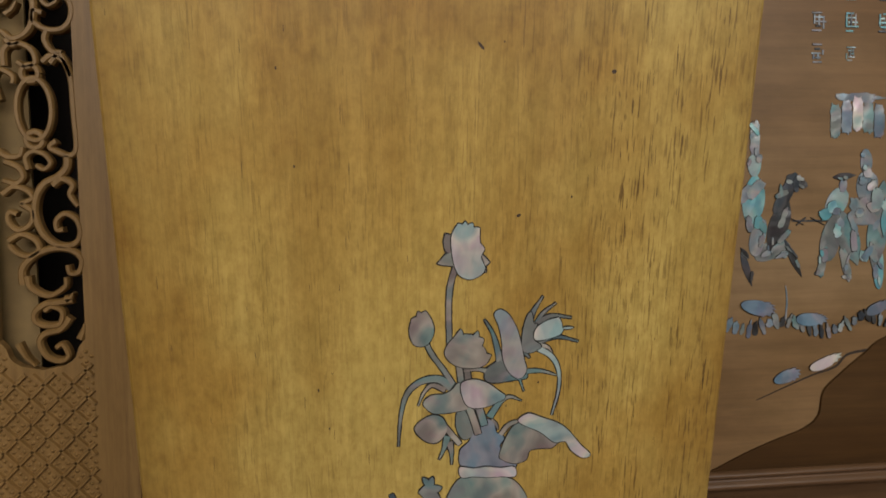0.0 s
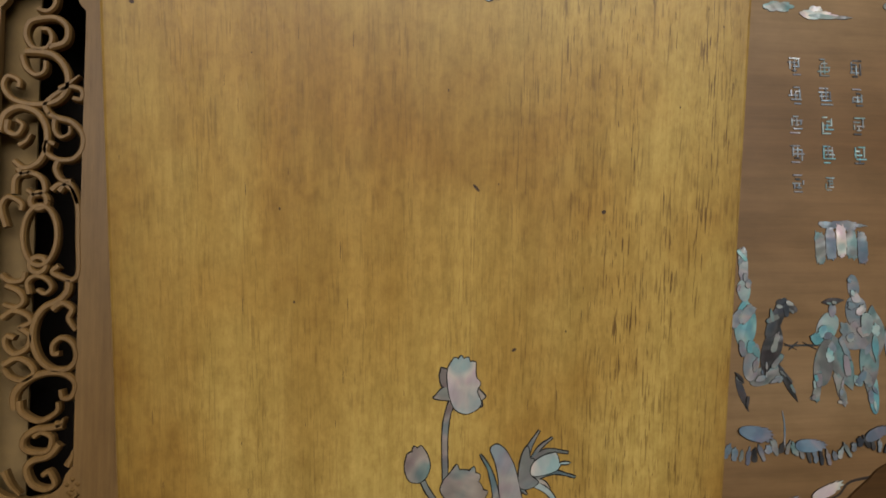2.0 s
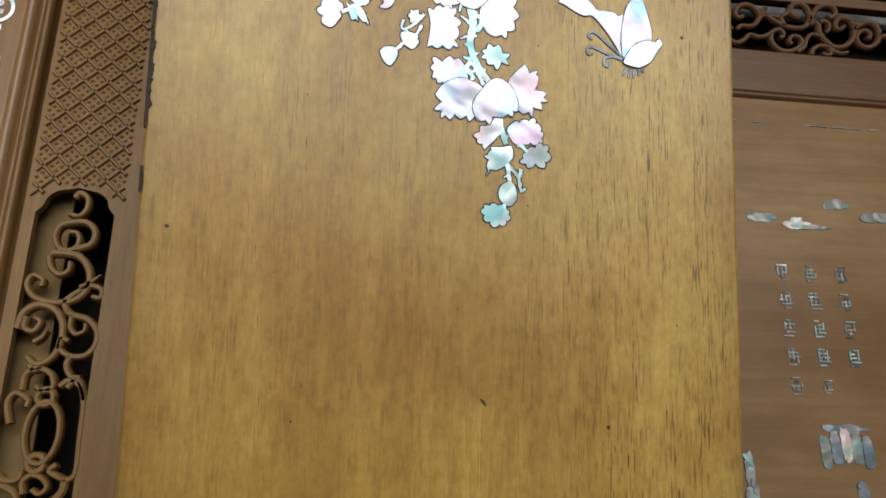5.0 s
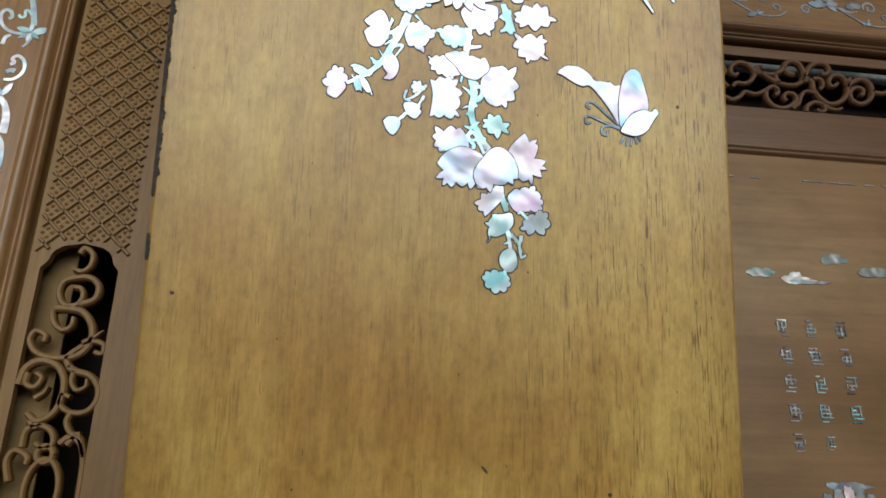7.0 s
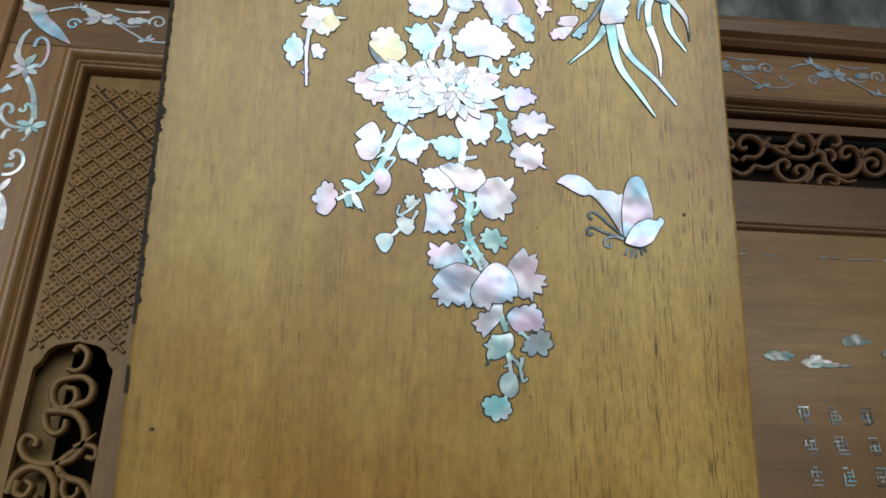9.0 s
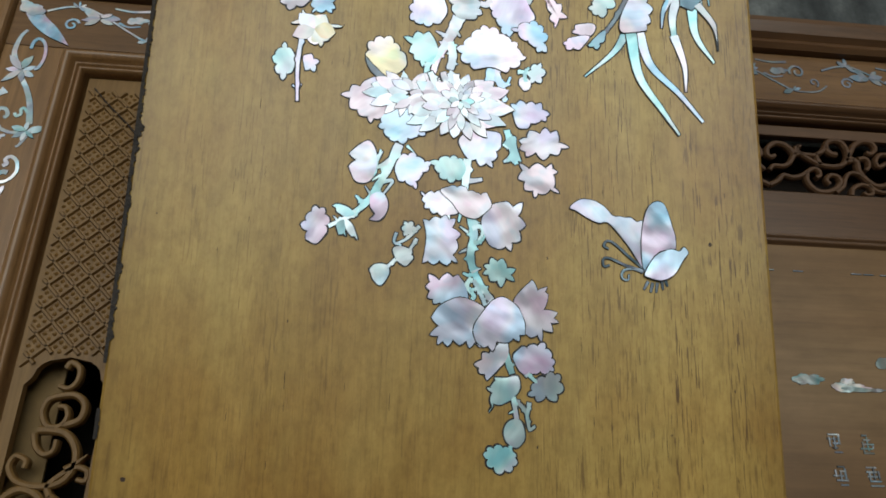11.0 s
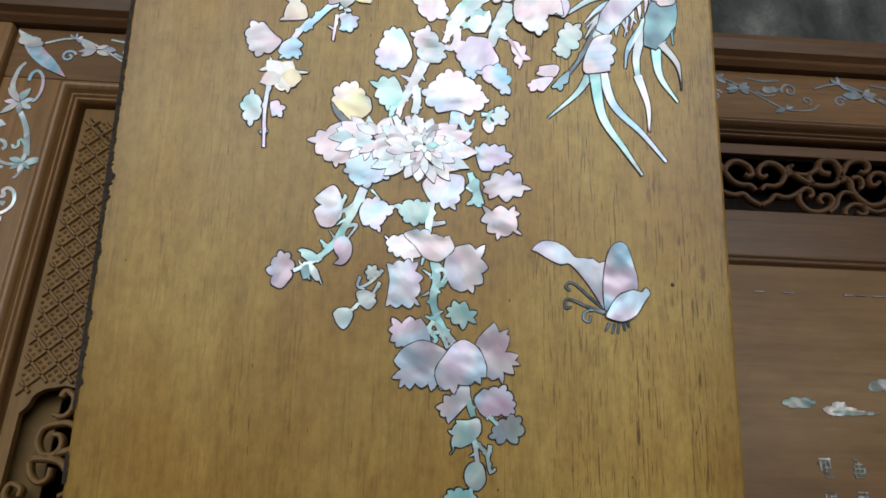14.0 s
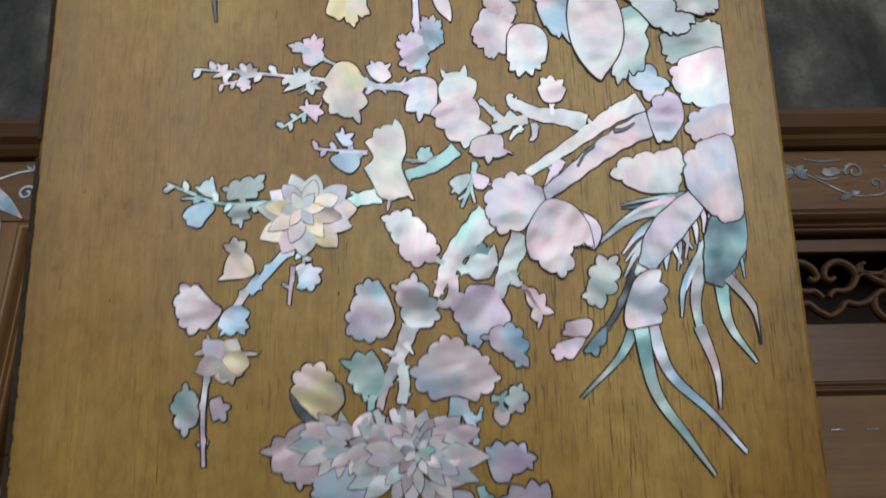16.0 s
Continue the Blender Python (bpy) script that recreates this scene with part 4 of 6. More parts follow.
stem([(40.4, 481.3), (40.5, 474.9), (37.9, 472.1)], 3.6, 1.2, WHITE, 0)
stem([(34.3, 479.2), (30.3, 476.3), (27.7, 472.8)], 3, 1.2, WHITE, 0)
stem([(49.6, 493.6), (50.0, 485.6)], 2.2, 2, WHITE, 0)
stem([(32.6, 489.2), (28.2, 495.0), (30.3, 497.2)], 4, 1.4, WHITE, 0)
stem([(70.8, 476.4), (67.9, 482.8)], 3.4, 1, WHITE, 0)
stem([(80.2, 484.2), (79.2, 489.2)], 3, 1, WHITE, 0)
leaf(59.2, 434.1, 65.7, 415.5, 15.6, "pointed", LILAC, 2)
leaf(5.8, 414.2, 18.6, 410.3, 12.3, "round", TEAL, 0)
lobed(28.7, 439.2, ((167, 15.4), (128, 15.7), (94, 16.5), (60, 16.1), (26, 15.6), (-1, 14.4, 0), (-50, 11.4, 0), (-74, 13.6), (-116, 17.2), (-140, 15.8), (-160, 15.1)), 0.25, 0.27, PINK, 2)
lobed(49.3, 421.4, ((155, 15.6, 0), (105, 19.5, 0), (67, 17.8, 0), (23, 15.9, 0), (-16, 17.2), (-34, 7.7), (-66, 15.9), (-88, 20.0), (-114, 17.3), (-148, 17.2), (-172, 16.1, 0)), 0.22, 0.27, PINK, 3)
lobed(88.6, 452.9, ((180, 12.0), (130, 10.0), (70, 11.4), (37, 19.2), (30, 26.0, 0), (10, 26.1), (-13, 23.0), (-27, 22.6), (-60, 11.4, 0), (-120, 7.1)), 0.2, 0.27, WHITE, 1)
lobed(127.9, 449.4, ((139, 18.5), (105, 20.2), (67, 23.9, 0), (8, 12.0, 0), (-58, 22.1, 0), (-83, 22.9), (-105, 17.6), (-156, 14.4, 0), (173, 14.8)), 0.16, 0.27, PINK, 2)
lobed(128.3, 479.9, ((-161, 13.3), (152, 9.8), (93, 7.2), (35, 14.4, 0), (-31, 13.9, 0), (-91, 9.2), (-128, 13.5)), 0.2, 0.27, PINK, 1)
lobed(106.0, 482.8, ((168, 8.5), (114, 11.0), (77, 14.1), (48, 12.6, 0), (-11, 9.7, 0), (-77, 12.8), (-108, 14.6), (-143, 8.9, 0)), 0.22, 0.27, LILAC, 2)
lobed(126.1, 502.7, ((160, 15.9), (121, 14.2), (48, 21.4, 0), (-47, 19.5, 0), (-89, 15.3), (-129, 15.5), (-165, 13.9)), 0.18, 0.27, WHITE, 1)
lobed(97.8, 504.5, ((151, 11.5), (112, 9.9), (57, 8.0), (-19, 13.5), (-49, 12.5), (-84, 13.2), (-144, 7.6)), 0.22, 0.27, LILAC, 0)
lobed(49.9, 499.8, ((177, 6.8), (130, 7.7), (88, 7.3), (35, 8.2), (-5, 7.8), (-60, 8.0, 0), (-117, 7.8, 0)), 0.3, 0.13, WHITE, 1)
# white blossom and the leaves beside it
stem([(0.7, 468.6), (-7.9, 461.6), (-17.4, 457.4), (-24.7, 456.0)], 7, 4.5, TEAL, 0)
stem([(-6.3, 465.1), (-15.9, 463.0), (-24.8, 463.7)], 2.4, 1.6, MIST, 0)
stem([(-37.2, 445.7), (-47.3, 443.7), (-56.6, 439.6), (-62.1, 436.2)], 8, 3, TEAL, 0)
stem([(-46.6, 443.7), (-52.1, 447.8)], 3, 0.8, TEAL, 0)
stem([(-55.0, 440.3), (-56.4, 434.2)], 3.4, 1, TEAL, 0)
stem([(-58.4, 438.9), (-63.5, 440.3)], 2.6, 0.8, TEAL, 0)
stem([(9.6, 461.6), (9.1, 455.3), (7.2, 449.1), (2.6, 438.2)], 2.8, 1.4, TEAL, 0)
stem([(7.2, 449.1), (9.2, 440.2)], 2, 0.9, TEAL, 0)
stem([(5.5, 445.0), (1.1, 442.3)], 2, 0.8, TEAL, 0)
stem([(-18.5, 504.5), (-31.5, 503.7), (-45.2, 504.5)], 3, 2.4, LILAC, 0)
stem([(-36.7, 503.7), (-34.1, 499.7)], 2.2, 0.8, LILAC, 0)
stem([(-42.0, 504.1), (-44.2, 500.8)], 2.2, 0.8, LILAC, 0)
stem([(-26.3, 503.7), (-24.1, 508.2)], 2.2, 0.8, LILAC, 0)
lobed(-18.2, 496.4, ((149, 11.4), (95, 11.8, 0), (43, 12.9, 0), (-43, 12.8), (-87, 12.6), (-133, 8.9)), 0.3, 0.13, PINK, 0)
lobed(3.5, 490.7, ((132, 16.0), (114, 23.6), (99, 19.6), (83, 23.6), (58, 16.3), (-4, 9.7), (-39, 19.3), (-59, 19.3, 0), (-86, 22.2), (-110, 18.3), (-143, 15.9), (-169, 15.5)), 0.24, 0.13, WHITE, 1)
lobed(18.3, 467.9, ((-173, 11.3), (147, 10.2, 0), (82, 7.8, 0), (53, 8.8), (-16, 11.2), (-36, 6.6), (-103, 7.9), (-158, 9.4)), 0.26, 0.13, PINK, 2)
lobed(0.9, 450.1, ((-126, 5.9), (166, 4.2), (94, 4.1, 0), (37, 8.0, 0), (-8, 4.8, 0), (-84, 5.2)), 0.3, 0.13, TEAL, 0)
lobed(13.2, 450.5, ((132, 6.5, 0), (98, 4.2, 0), (37, 4.0), (-19, 6.3), (-91, 3.4), (-152, 4.3, 0)), 0.3, 0.13, SKY, 0)
lobed(-33.7, 462.3, ((-167, 12.0), (158, 7.6, 0), (135, 15.9), (109, 19.4), (96, 19.9), (80, 23.7), (66, 19.3, 0), (34, 11.1, 0), (-22, 7.5, 0), (-57, 23.9), (-74, 19.0), (-91, 25.4), (-107, 17.3), (-126, 12.8, 0)), 0.26, 0.13, CREAM, 1)
lobed(-22.2, 464.4, ((38, 4.0), (48, 7.1), (30, 11.1), (4, 11.2), (-17, 7.3, 0), (-14, 4.3, 0)), 0.3, 0.27, TEAL, 0)
# pale yellow blossom and its twig
blossom(-74.0, 436.2, 25.0, 23.1, 11, (CREAM, PINK, MIST,), 1, 0.25, 0.5, 10)
blossom(-75.3, 438.2, 18.8, 16.9, 8, (CREAM, CREAM, PINK,), 2, 0.1, 0.5, 30)
blossom(-76.0, 438.9, 11.3, 10.0, 6, (CREAM, MIST,), 3, 0.0, 0.55, 0)
stem([(-92.7, 443.0), (-117.8, 443.7), (-143.8, 454.6)], 2.2, 0.8, TEAL, 0)
leaf(-97.0, 443.1, -100.1, 438.6, 2.9, "round", TEAL, 0)
leaf(-104.2, 443.3, -107.6, 448.0, 2.9, "pointed", TEAL, 0)
leaf(-111.4, 443.5, -114.4, 439.0, 2.9, "pointed", TEAL, 0)
leaf(-118.6, 444.0, -120.3, 449.6, 2.9, "round", TEAL, 0)
leaf(-126.0, 447.1, -130.3, 444.1, 2.9, "pointed", TEAL, 0)
leaf(-133.4, 450.2, -135.2, 455.9, 2.9, "pointed", TEAL, 0)
leaf(-140.8, 453.4, -145.1, 450.3, 2.9, "round", TEAL, 0)
stem([(-129.1, 448.4), (-136.3, 451.2)], 1.6, 0.6, TEAL, 0)
stem([(-125.9, 446.4), (-136.5, 446.4)], 1.6, 0.6, TEAL, 0)
stem([(-77.3, 424.8), (-92.6, 407.7), (-100.6, 398.0)], 4.3, 3.7, SKY, 0)
stem([(-77.2, 422.2), (-75.0, 414.2), (-74.5, 401.2)], 1.5, 0.8, TEAL, 0)
leaf(-76.7, 420.6, -72.4, 418.6, 2.5, "round", TEAL, 0)
leaf(-76.0, 417.9, -78.8, 414.1, 2.5, "pointed", TEAL, 0)
leaf(-75.3, 415.3, -71.0, 413.4, 2.5, "pointed", TEAL, 0)
leaf(-74.9, 411.6, -78.5, 408.7, 2.5, "round", TEAL, 0)
leaf(-74.8, 407.3, -71.0, 404.3, 2.5, "pointed", TEAL, 0)
leaf(-74.6, 402.9, -78.1, 400.0, 2.5, "pointed", TEAL, 0)
stem([(80.4, 475.6), (85.6, 476.4), (90.6, 479.6)], 1.9, 0.6, DARK, 4, "inlay_stroke")
stem([(60.9, 457.7), (65.1, 464.4), (69.7, 468.2)], 1.0, 1.0, DARK, 4, "inlay_stroke")
lobed(-124.0, 451.9, ((177, 6.0), (109, 3.6), (65, 6.5), (-39, 6.0, 0), (-90, 4.5, 0)), 0.3, 0.13, TEAL, 0)
lobed(-126.9, 438.2, ((-178, 8.1), (141, 6.0, 0), (55, 7.5, 0), (20, 7.8, 0), (-39, 4.3, 0), (-86, 6.7, 0), (-136, 7.7)), 0.22, 0.27, SKY, 0)
lobed(-105.4, 451.2, ((180, 11.0), (144, 6.5), (80, 5.6), (33, 12.0), (0, 10.1), (-41, 8.3), (-106, 5.7, 0), (-139, 9.9)), 0.32, 0.27, MIST, 0)
lobed(-106.2, 436.5, ((172, 7.0), (109, 6.8, 0), (52, 8.1), (-12, 4.8), (-90, 6.1), (-141, 5.4)), 0.32, 0.13, MIST, 0)
lobed(-71.3, 404.1, ((177, 6.1), (104, 5.7, 0), (48, 7.5), (-16, 4.8), (-85, 5.8), (-140, 7.0)), 0.32, 0.27, SKY, 0)
lobed(-107.1, 415.2, ((-131, 13.9), (-143, 7.7), (135, 10.2), (100, 11.1), (69, 9.2), (-8, 7.5), (-50, 11.2, 0)), 0.22, 0.13, CREAM, 0)
# upper left twigs
stem([(-64.9, 508.1), (-97.7, 512.5), (-133.3, 516.2)], 2.0, 0.8, WHITE, 0)
leaf(-69.2, 508.7, -72.9, 504.2, 3.0, "round", WHITE, 0)
leaf(-76.5, 509.7, -79.5, 515.1, 3.1, "pointed", WHITE, 0)
leaf(-83.8, 510.7, -87.5, 506.1, 3.1, "pointed", WHITE, 0)
leaf(-91.1, 511.6, -94.2, 517.1, 3.1, "round", WHITE, 0)
leaf(-98.5, 512.6, -102.0, 508.0, 3.1, "pointed", WHITE, 0)
leaf(-106.4, 513.4, -109.6, 518.8, 3.1, "pointed", WHITE, 0)
leaf(-114.3, 514.2, -117.7, 509.6, 3.1, "round", WHITE, 0)
leaf(-122.2, 515.1, -125.5, 520.5, 3.1, "pointed", WHITE, 0)
leaf(-130.1, 515.9, -133.5, 511.2, 3.1, "pointed", WHITE, 0)
stem([(-110.6, 508.8), (-119.6, 506.6)], 1.3, 0.8, PINK, 0)
leaf(-112.4, 508.4, -113.7, 504.7, 2.0, "round", PINK, 0)
leaf(-115.4, 507.6, -118.3, 510.3, 2.0, "pointed", PINK, 0)
leaf(-118.4, 506.9, -119.7, 503.2, 2.0, "pointed", PINK, 0)
stem([(-74.1, 491.3), (-87.2, 482.4)], 1.6, 0.8, TEAL, 0)
leaf(-76.1, 490.0, -76.3, 485.3, 2.3, "round", TEAL, 0)
leaf(-79.4, 487.7, -83.3, 489.5, 2.3, "pointed", TEAL, 0)
leaf(-82.6, 485.5, -82.9, 480.9, 2.3, "pointed", TEAL, 0)
leaf(-85.9, 483.3, -89.9, 485.0, 2.3, "round", TEAL, 0)
stem([(-43.9, 467.9), (-70.8, 471.0)], 2.2, 0.8, SKY, 0)
leaf(-46.6, 468.2, -49.6, 464.6, 2.5, "round", SKY, 0)
leaf(-51.1, 468.7, -53.5, 472.9, 2.5, "pointed", SKY, 0)
leaf(-55.6, 469.2, -58.5, 465.6, 2.5, "pointed", SKY, 0)
leaf(-60.0, 469.8, -62.4, 474.0, 2.5, "round", SKY, 0)
leaf(-64.5, 470.3, -67.4, 466.7, 2.5, "pointed", SKY, 0)
leaf(-69.0, 470.8, -71.4, 475.1, 2.5, "pointed", SKY, 0)
stem([(-47.9, 508.9), (-38.7, 503.7), (-24.0, 502.3)], 2.9, 2.6, LILAC, 0)
stem([(-44.5, 500.1), (-38.7, 503.7)], 2.0, 1.3, LILAC, 0)
lobed(-55.6, 502.6, ((-160, 11.7), (153, 11.9), (104, 15.2, 0), (70, 14.5, 0), (19, 11.3), (-33, 14.1), (-67, 20.5), (-92, 14.9), (-120, 15.0)), 0.22, 0.13, CREAM, 0)
lobed(-53.4, 465.1, ((-180, 8.9, 0), (144, 4.8, 0), (31, 4.8), (-26, 6.4, 0), (-82, 7.7, 0), (-132, 7.0)), 0.25, 0.27, SKY, 0)
lobed(-55.3, 476.3, ((156, 5.3), (104, 5.9), (24, 5.2), (-40, 5.5), (-97, 4.3, 0)), 0.35, 0.13, LILAC, 0)
lobed(-74.8, 492.8, ((170, 4.3), (92, 5.1), (21, 4.1), (25, 8.5), (-18, 9.3), (-57, 9.4), (-78, 3.7, 0)), 0.35, 0.13, SKY, 0)
lobed(-38.8, 511.8, ((152, 6.4), (117, 7.5), (72, 6.2), (32, 8.4), (-22, 7.8), (-65, 6.5, 0), (-131, 3.9, 0)), 0.3, 0.13, PINK, 0)
lobed(-21.8, 515.6, ((-180, 5.9), (107, 7.8), (58, 8.0), (-8, 5.3), (-90, 4.5)), 0.3, 0.27, SKY, 0)
lobed(-79.2, 508.1, ((-142, 9.6), (166, 6.1), (111, 7.9), (76, 4.6), (47, 11.1), (0, 7.2), (-93, 3.7, 0)), 0.35, 0.13, TEAL, 0)
lobed(-71.3, 503.7, ((-160, 8.5), (133, 5.0), (54, 6.4), (-11, 4.0), (-98, 3.7)), 0.35, 0.13, TEAL, 0)
lobed(-119.1, 514.7, ((-142, 6.0), (120, 5.2), (51, 4.8), (-8, 5.0), (-86, 3.0, 0)), 0.3, 0.13, WHITE, 0)
lobed(-107.0, 514.0, ((160, 6.4), (62, 5.1), (12, 7.0), (-26, 6.7), (-97, 3.7, 0)), 0.3, 0.13, WHITE, 0)
lobed(-108.2, 505.9, ((166, 3.1), (100, 5.2, 0), (36, 5.0), (-19, 4.6), (-81, 3.0)), 0.3, 0.27, PINK, 0)
# top of the spray
leaf(-54.7, 567.2, -52.2, 539.2, 19.1, "round", CREAM, 0)
stem([(-124.7, 576.2), (-125.6, 562.7), (-123.2, 542.7)], 4.3, 0.6, DARK, 0)
leaf(-71.4, 516.0, -71.6, 533.3, 11.2, "round", SKY, 0)
leaf(-72.7, 524.3, -84.2, 528.5, 5.3, "round", PINK, 0)
stem([(-70.3, 521.7), (-58.5, 515.6)], 1.8, 1.2, MIST, 0)
stem([(-18.9, 566.0), (-17.9, 536.2), (-14.8, 510.5)], 3.0, 2.7, LILAC, 0)
leaf(-15.3, 514.3, -25.6, 532.5, 15.8, "jag", LILAC, 0)
leaf(-12.2, 522.5, -9.5, 542.5, 13.0, "round", SKY, 0)
leaf(-9.0, 562.4, -0.6, 539.6, 7.7, "pointed", WHITE, 0)
leaf(26.0, 547.3, 19.8, 518.3, 22.4, "jag", PINK, 0)
leaf(39.4, 535.8, 37.5, 508.3, 20.5, "tulip", WHITE, 1)
leaf(14.9, 568.3, 31.8, 543.2, 19.1, "jag", WHITE, 0)
leaf(43.2, 564.1, 62.9, 526.0, 16.6, "jag", SKY, 1)
leaf(72.4, 569.9, 76.4, 502.1, 27.1, "pointed", WHITE, 2)
leaf(96.2, 545.8, 84.1, 503.7, 22.2, "round", TEAL, 1)
leaf(96.7, 559.0, 121.4, 530.6, 19.5, "block", MIST, 2)
leaf(109.0, 523.3, 140.0, 524.3, 24.5, "block", MIST, 0)
leaf(118.7, 551.7, 140.7, 547.0, 19.5, "block", WHITE, 3)
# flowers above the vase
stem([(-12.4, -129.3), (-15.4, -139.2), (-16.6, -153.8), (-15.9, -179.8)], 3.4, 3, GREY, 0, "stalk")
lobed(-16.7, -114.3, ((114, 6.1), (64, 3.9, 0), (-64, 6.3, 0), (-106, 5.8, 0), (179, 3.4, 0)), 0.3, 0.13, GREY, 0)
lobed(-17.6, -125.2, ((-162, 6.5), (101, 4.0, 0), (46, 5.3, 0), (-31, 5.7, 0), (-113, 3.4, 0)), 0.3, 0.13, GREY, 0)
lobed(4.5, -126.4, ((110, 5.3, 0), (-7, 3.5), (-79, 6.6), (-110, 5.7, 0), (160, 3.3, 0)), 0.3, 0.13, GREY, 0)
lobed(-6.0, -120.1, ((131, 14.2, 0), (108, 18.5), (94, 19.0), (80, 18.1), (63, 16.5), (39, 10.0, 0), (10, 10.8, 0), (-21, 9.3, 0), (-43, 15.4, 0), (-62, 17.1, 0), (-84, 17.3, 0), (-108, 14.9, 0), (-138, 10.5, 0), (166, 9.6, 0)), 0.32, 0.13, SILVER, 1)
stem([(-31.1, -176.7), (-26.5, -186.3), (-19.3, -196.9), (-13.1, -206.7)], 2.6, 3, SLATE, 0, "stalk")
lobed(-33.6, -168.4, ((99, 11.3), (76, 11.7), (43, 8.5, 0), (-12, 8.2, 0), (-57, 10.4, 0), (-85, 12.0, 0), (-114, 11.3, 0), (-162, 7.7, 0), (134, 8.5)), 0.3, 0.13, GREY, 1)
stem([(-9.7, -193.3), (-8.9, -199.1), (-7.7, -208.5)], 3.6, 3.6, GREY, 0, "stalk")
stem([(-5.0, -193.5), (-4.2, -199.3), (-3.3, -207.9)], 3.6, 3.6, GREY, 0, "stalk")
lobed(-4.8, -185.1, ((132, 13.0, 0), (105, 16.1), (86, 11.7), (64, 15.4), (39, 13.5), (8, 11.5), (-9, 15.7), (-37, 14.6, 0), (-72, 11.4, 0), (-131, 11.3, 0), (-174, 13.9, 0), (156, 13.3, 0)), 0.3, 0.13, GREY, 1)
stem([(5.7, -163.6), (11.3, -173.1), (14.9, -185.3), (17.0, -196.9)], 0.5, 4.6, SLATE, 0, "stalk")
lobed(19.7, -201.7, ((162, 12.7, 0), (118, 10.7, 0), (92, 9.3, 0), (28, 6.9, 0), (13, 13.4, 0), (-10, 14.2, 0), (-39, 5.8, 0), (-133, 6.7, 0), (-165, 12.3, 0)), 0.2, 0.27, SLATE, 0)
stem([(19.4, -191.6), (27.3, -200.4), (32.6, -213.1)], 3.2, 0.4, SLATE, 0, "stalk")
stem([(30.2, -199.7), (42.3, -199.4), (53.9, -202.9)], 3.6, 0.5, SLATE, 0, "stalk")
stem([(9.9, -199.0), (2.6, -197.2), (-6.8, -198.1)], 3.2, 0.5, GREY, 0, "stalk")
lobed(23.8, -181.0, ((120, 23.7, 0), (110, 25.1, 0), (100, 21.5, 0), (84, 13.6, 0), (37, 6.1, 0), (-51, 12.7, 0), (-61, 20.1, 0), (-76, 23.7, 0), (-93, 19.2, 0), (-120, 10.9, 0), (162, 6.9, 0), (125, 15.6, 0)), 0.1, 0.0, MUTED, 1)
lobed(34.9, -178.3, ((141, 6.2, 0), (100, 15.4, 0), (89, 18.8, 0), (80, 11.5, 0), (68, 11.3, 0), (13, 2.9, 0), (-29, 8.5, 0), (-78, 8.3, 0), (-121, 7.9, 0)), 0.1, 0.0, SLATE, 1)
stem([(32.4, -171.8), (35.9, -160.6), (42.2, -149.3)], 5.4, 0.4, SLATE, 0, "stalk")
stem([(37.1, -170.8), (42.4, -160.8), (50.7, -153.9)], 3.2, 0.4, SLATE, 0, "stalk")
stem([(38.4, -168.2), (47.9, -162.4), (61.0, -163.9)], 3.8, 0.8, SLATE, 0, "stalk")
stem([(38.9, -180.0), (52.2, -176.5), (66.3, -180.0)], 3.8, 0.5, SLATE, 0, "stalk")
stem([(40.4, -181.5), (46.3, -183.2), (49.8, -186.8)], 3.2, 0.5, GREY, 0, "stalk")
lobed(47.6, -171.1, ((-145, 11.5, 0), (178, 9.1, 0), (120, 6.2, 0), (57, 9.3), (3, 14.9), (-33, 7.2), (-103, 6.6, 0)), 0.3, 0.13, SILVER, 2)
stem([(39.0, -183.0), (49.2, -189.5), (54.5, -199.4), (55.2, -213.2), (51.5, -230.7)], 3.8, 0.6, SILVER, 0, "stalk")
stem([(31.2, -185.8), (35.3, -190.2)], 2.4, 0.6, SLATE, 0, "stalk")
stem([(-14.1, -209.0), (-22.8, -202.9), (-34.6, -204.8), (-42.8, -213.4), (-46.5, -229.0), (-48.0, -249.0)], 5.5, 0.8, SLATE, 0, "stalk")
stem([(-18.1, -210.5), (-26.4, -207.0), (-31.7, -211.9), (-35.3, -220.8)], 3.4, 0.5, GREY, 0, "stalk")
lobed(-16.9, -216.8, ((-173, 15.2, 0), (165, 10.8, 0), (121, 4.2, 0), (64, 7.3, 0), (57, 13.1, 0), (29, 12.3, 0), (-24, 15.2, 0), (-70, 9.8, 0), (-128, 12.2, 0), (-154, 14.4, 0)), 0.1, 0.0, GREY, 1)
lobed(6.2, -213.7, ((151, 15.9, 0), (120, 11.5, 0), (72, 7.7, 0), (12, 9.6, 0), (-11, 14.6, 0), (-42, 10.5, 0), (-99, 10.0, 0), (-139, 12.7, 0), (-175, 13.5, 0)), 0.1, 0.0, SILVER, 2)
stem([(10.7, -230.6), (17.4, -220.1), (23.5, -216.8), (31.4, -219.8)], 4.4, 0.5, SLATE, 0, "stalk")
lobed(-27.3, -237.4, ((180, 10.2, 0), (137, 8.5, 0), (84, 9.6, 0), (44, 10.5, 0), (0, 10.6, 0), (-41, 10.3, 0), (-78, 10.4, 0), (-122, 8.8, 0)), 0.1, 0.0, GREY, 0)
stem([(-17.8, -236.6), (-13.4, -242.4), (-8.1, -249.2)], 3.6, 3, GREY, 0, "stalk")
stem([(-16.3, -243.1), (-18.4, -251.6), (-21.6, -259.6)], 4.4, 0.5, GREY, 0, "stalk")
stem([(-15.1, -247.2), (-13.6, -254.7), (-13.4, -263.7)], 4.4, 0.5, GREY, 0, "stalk")
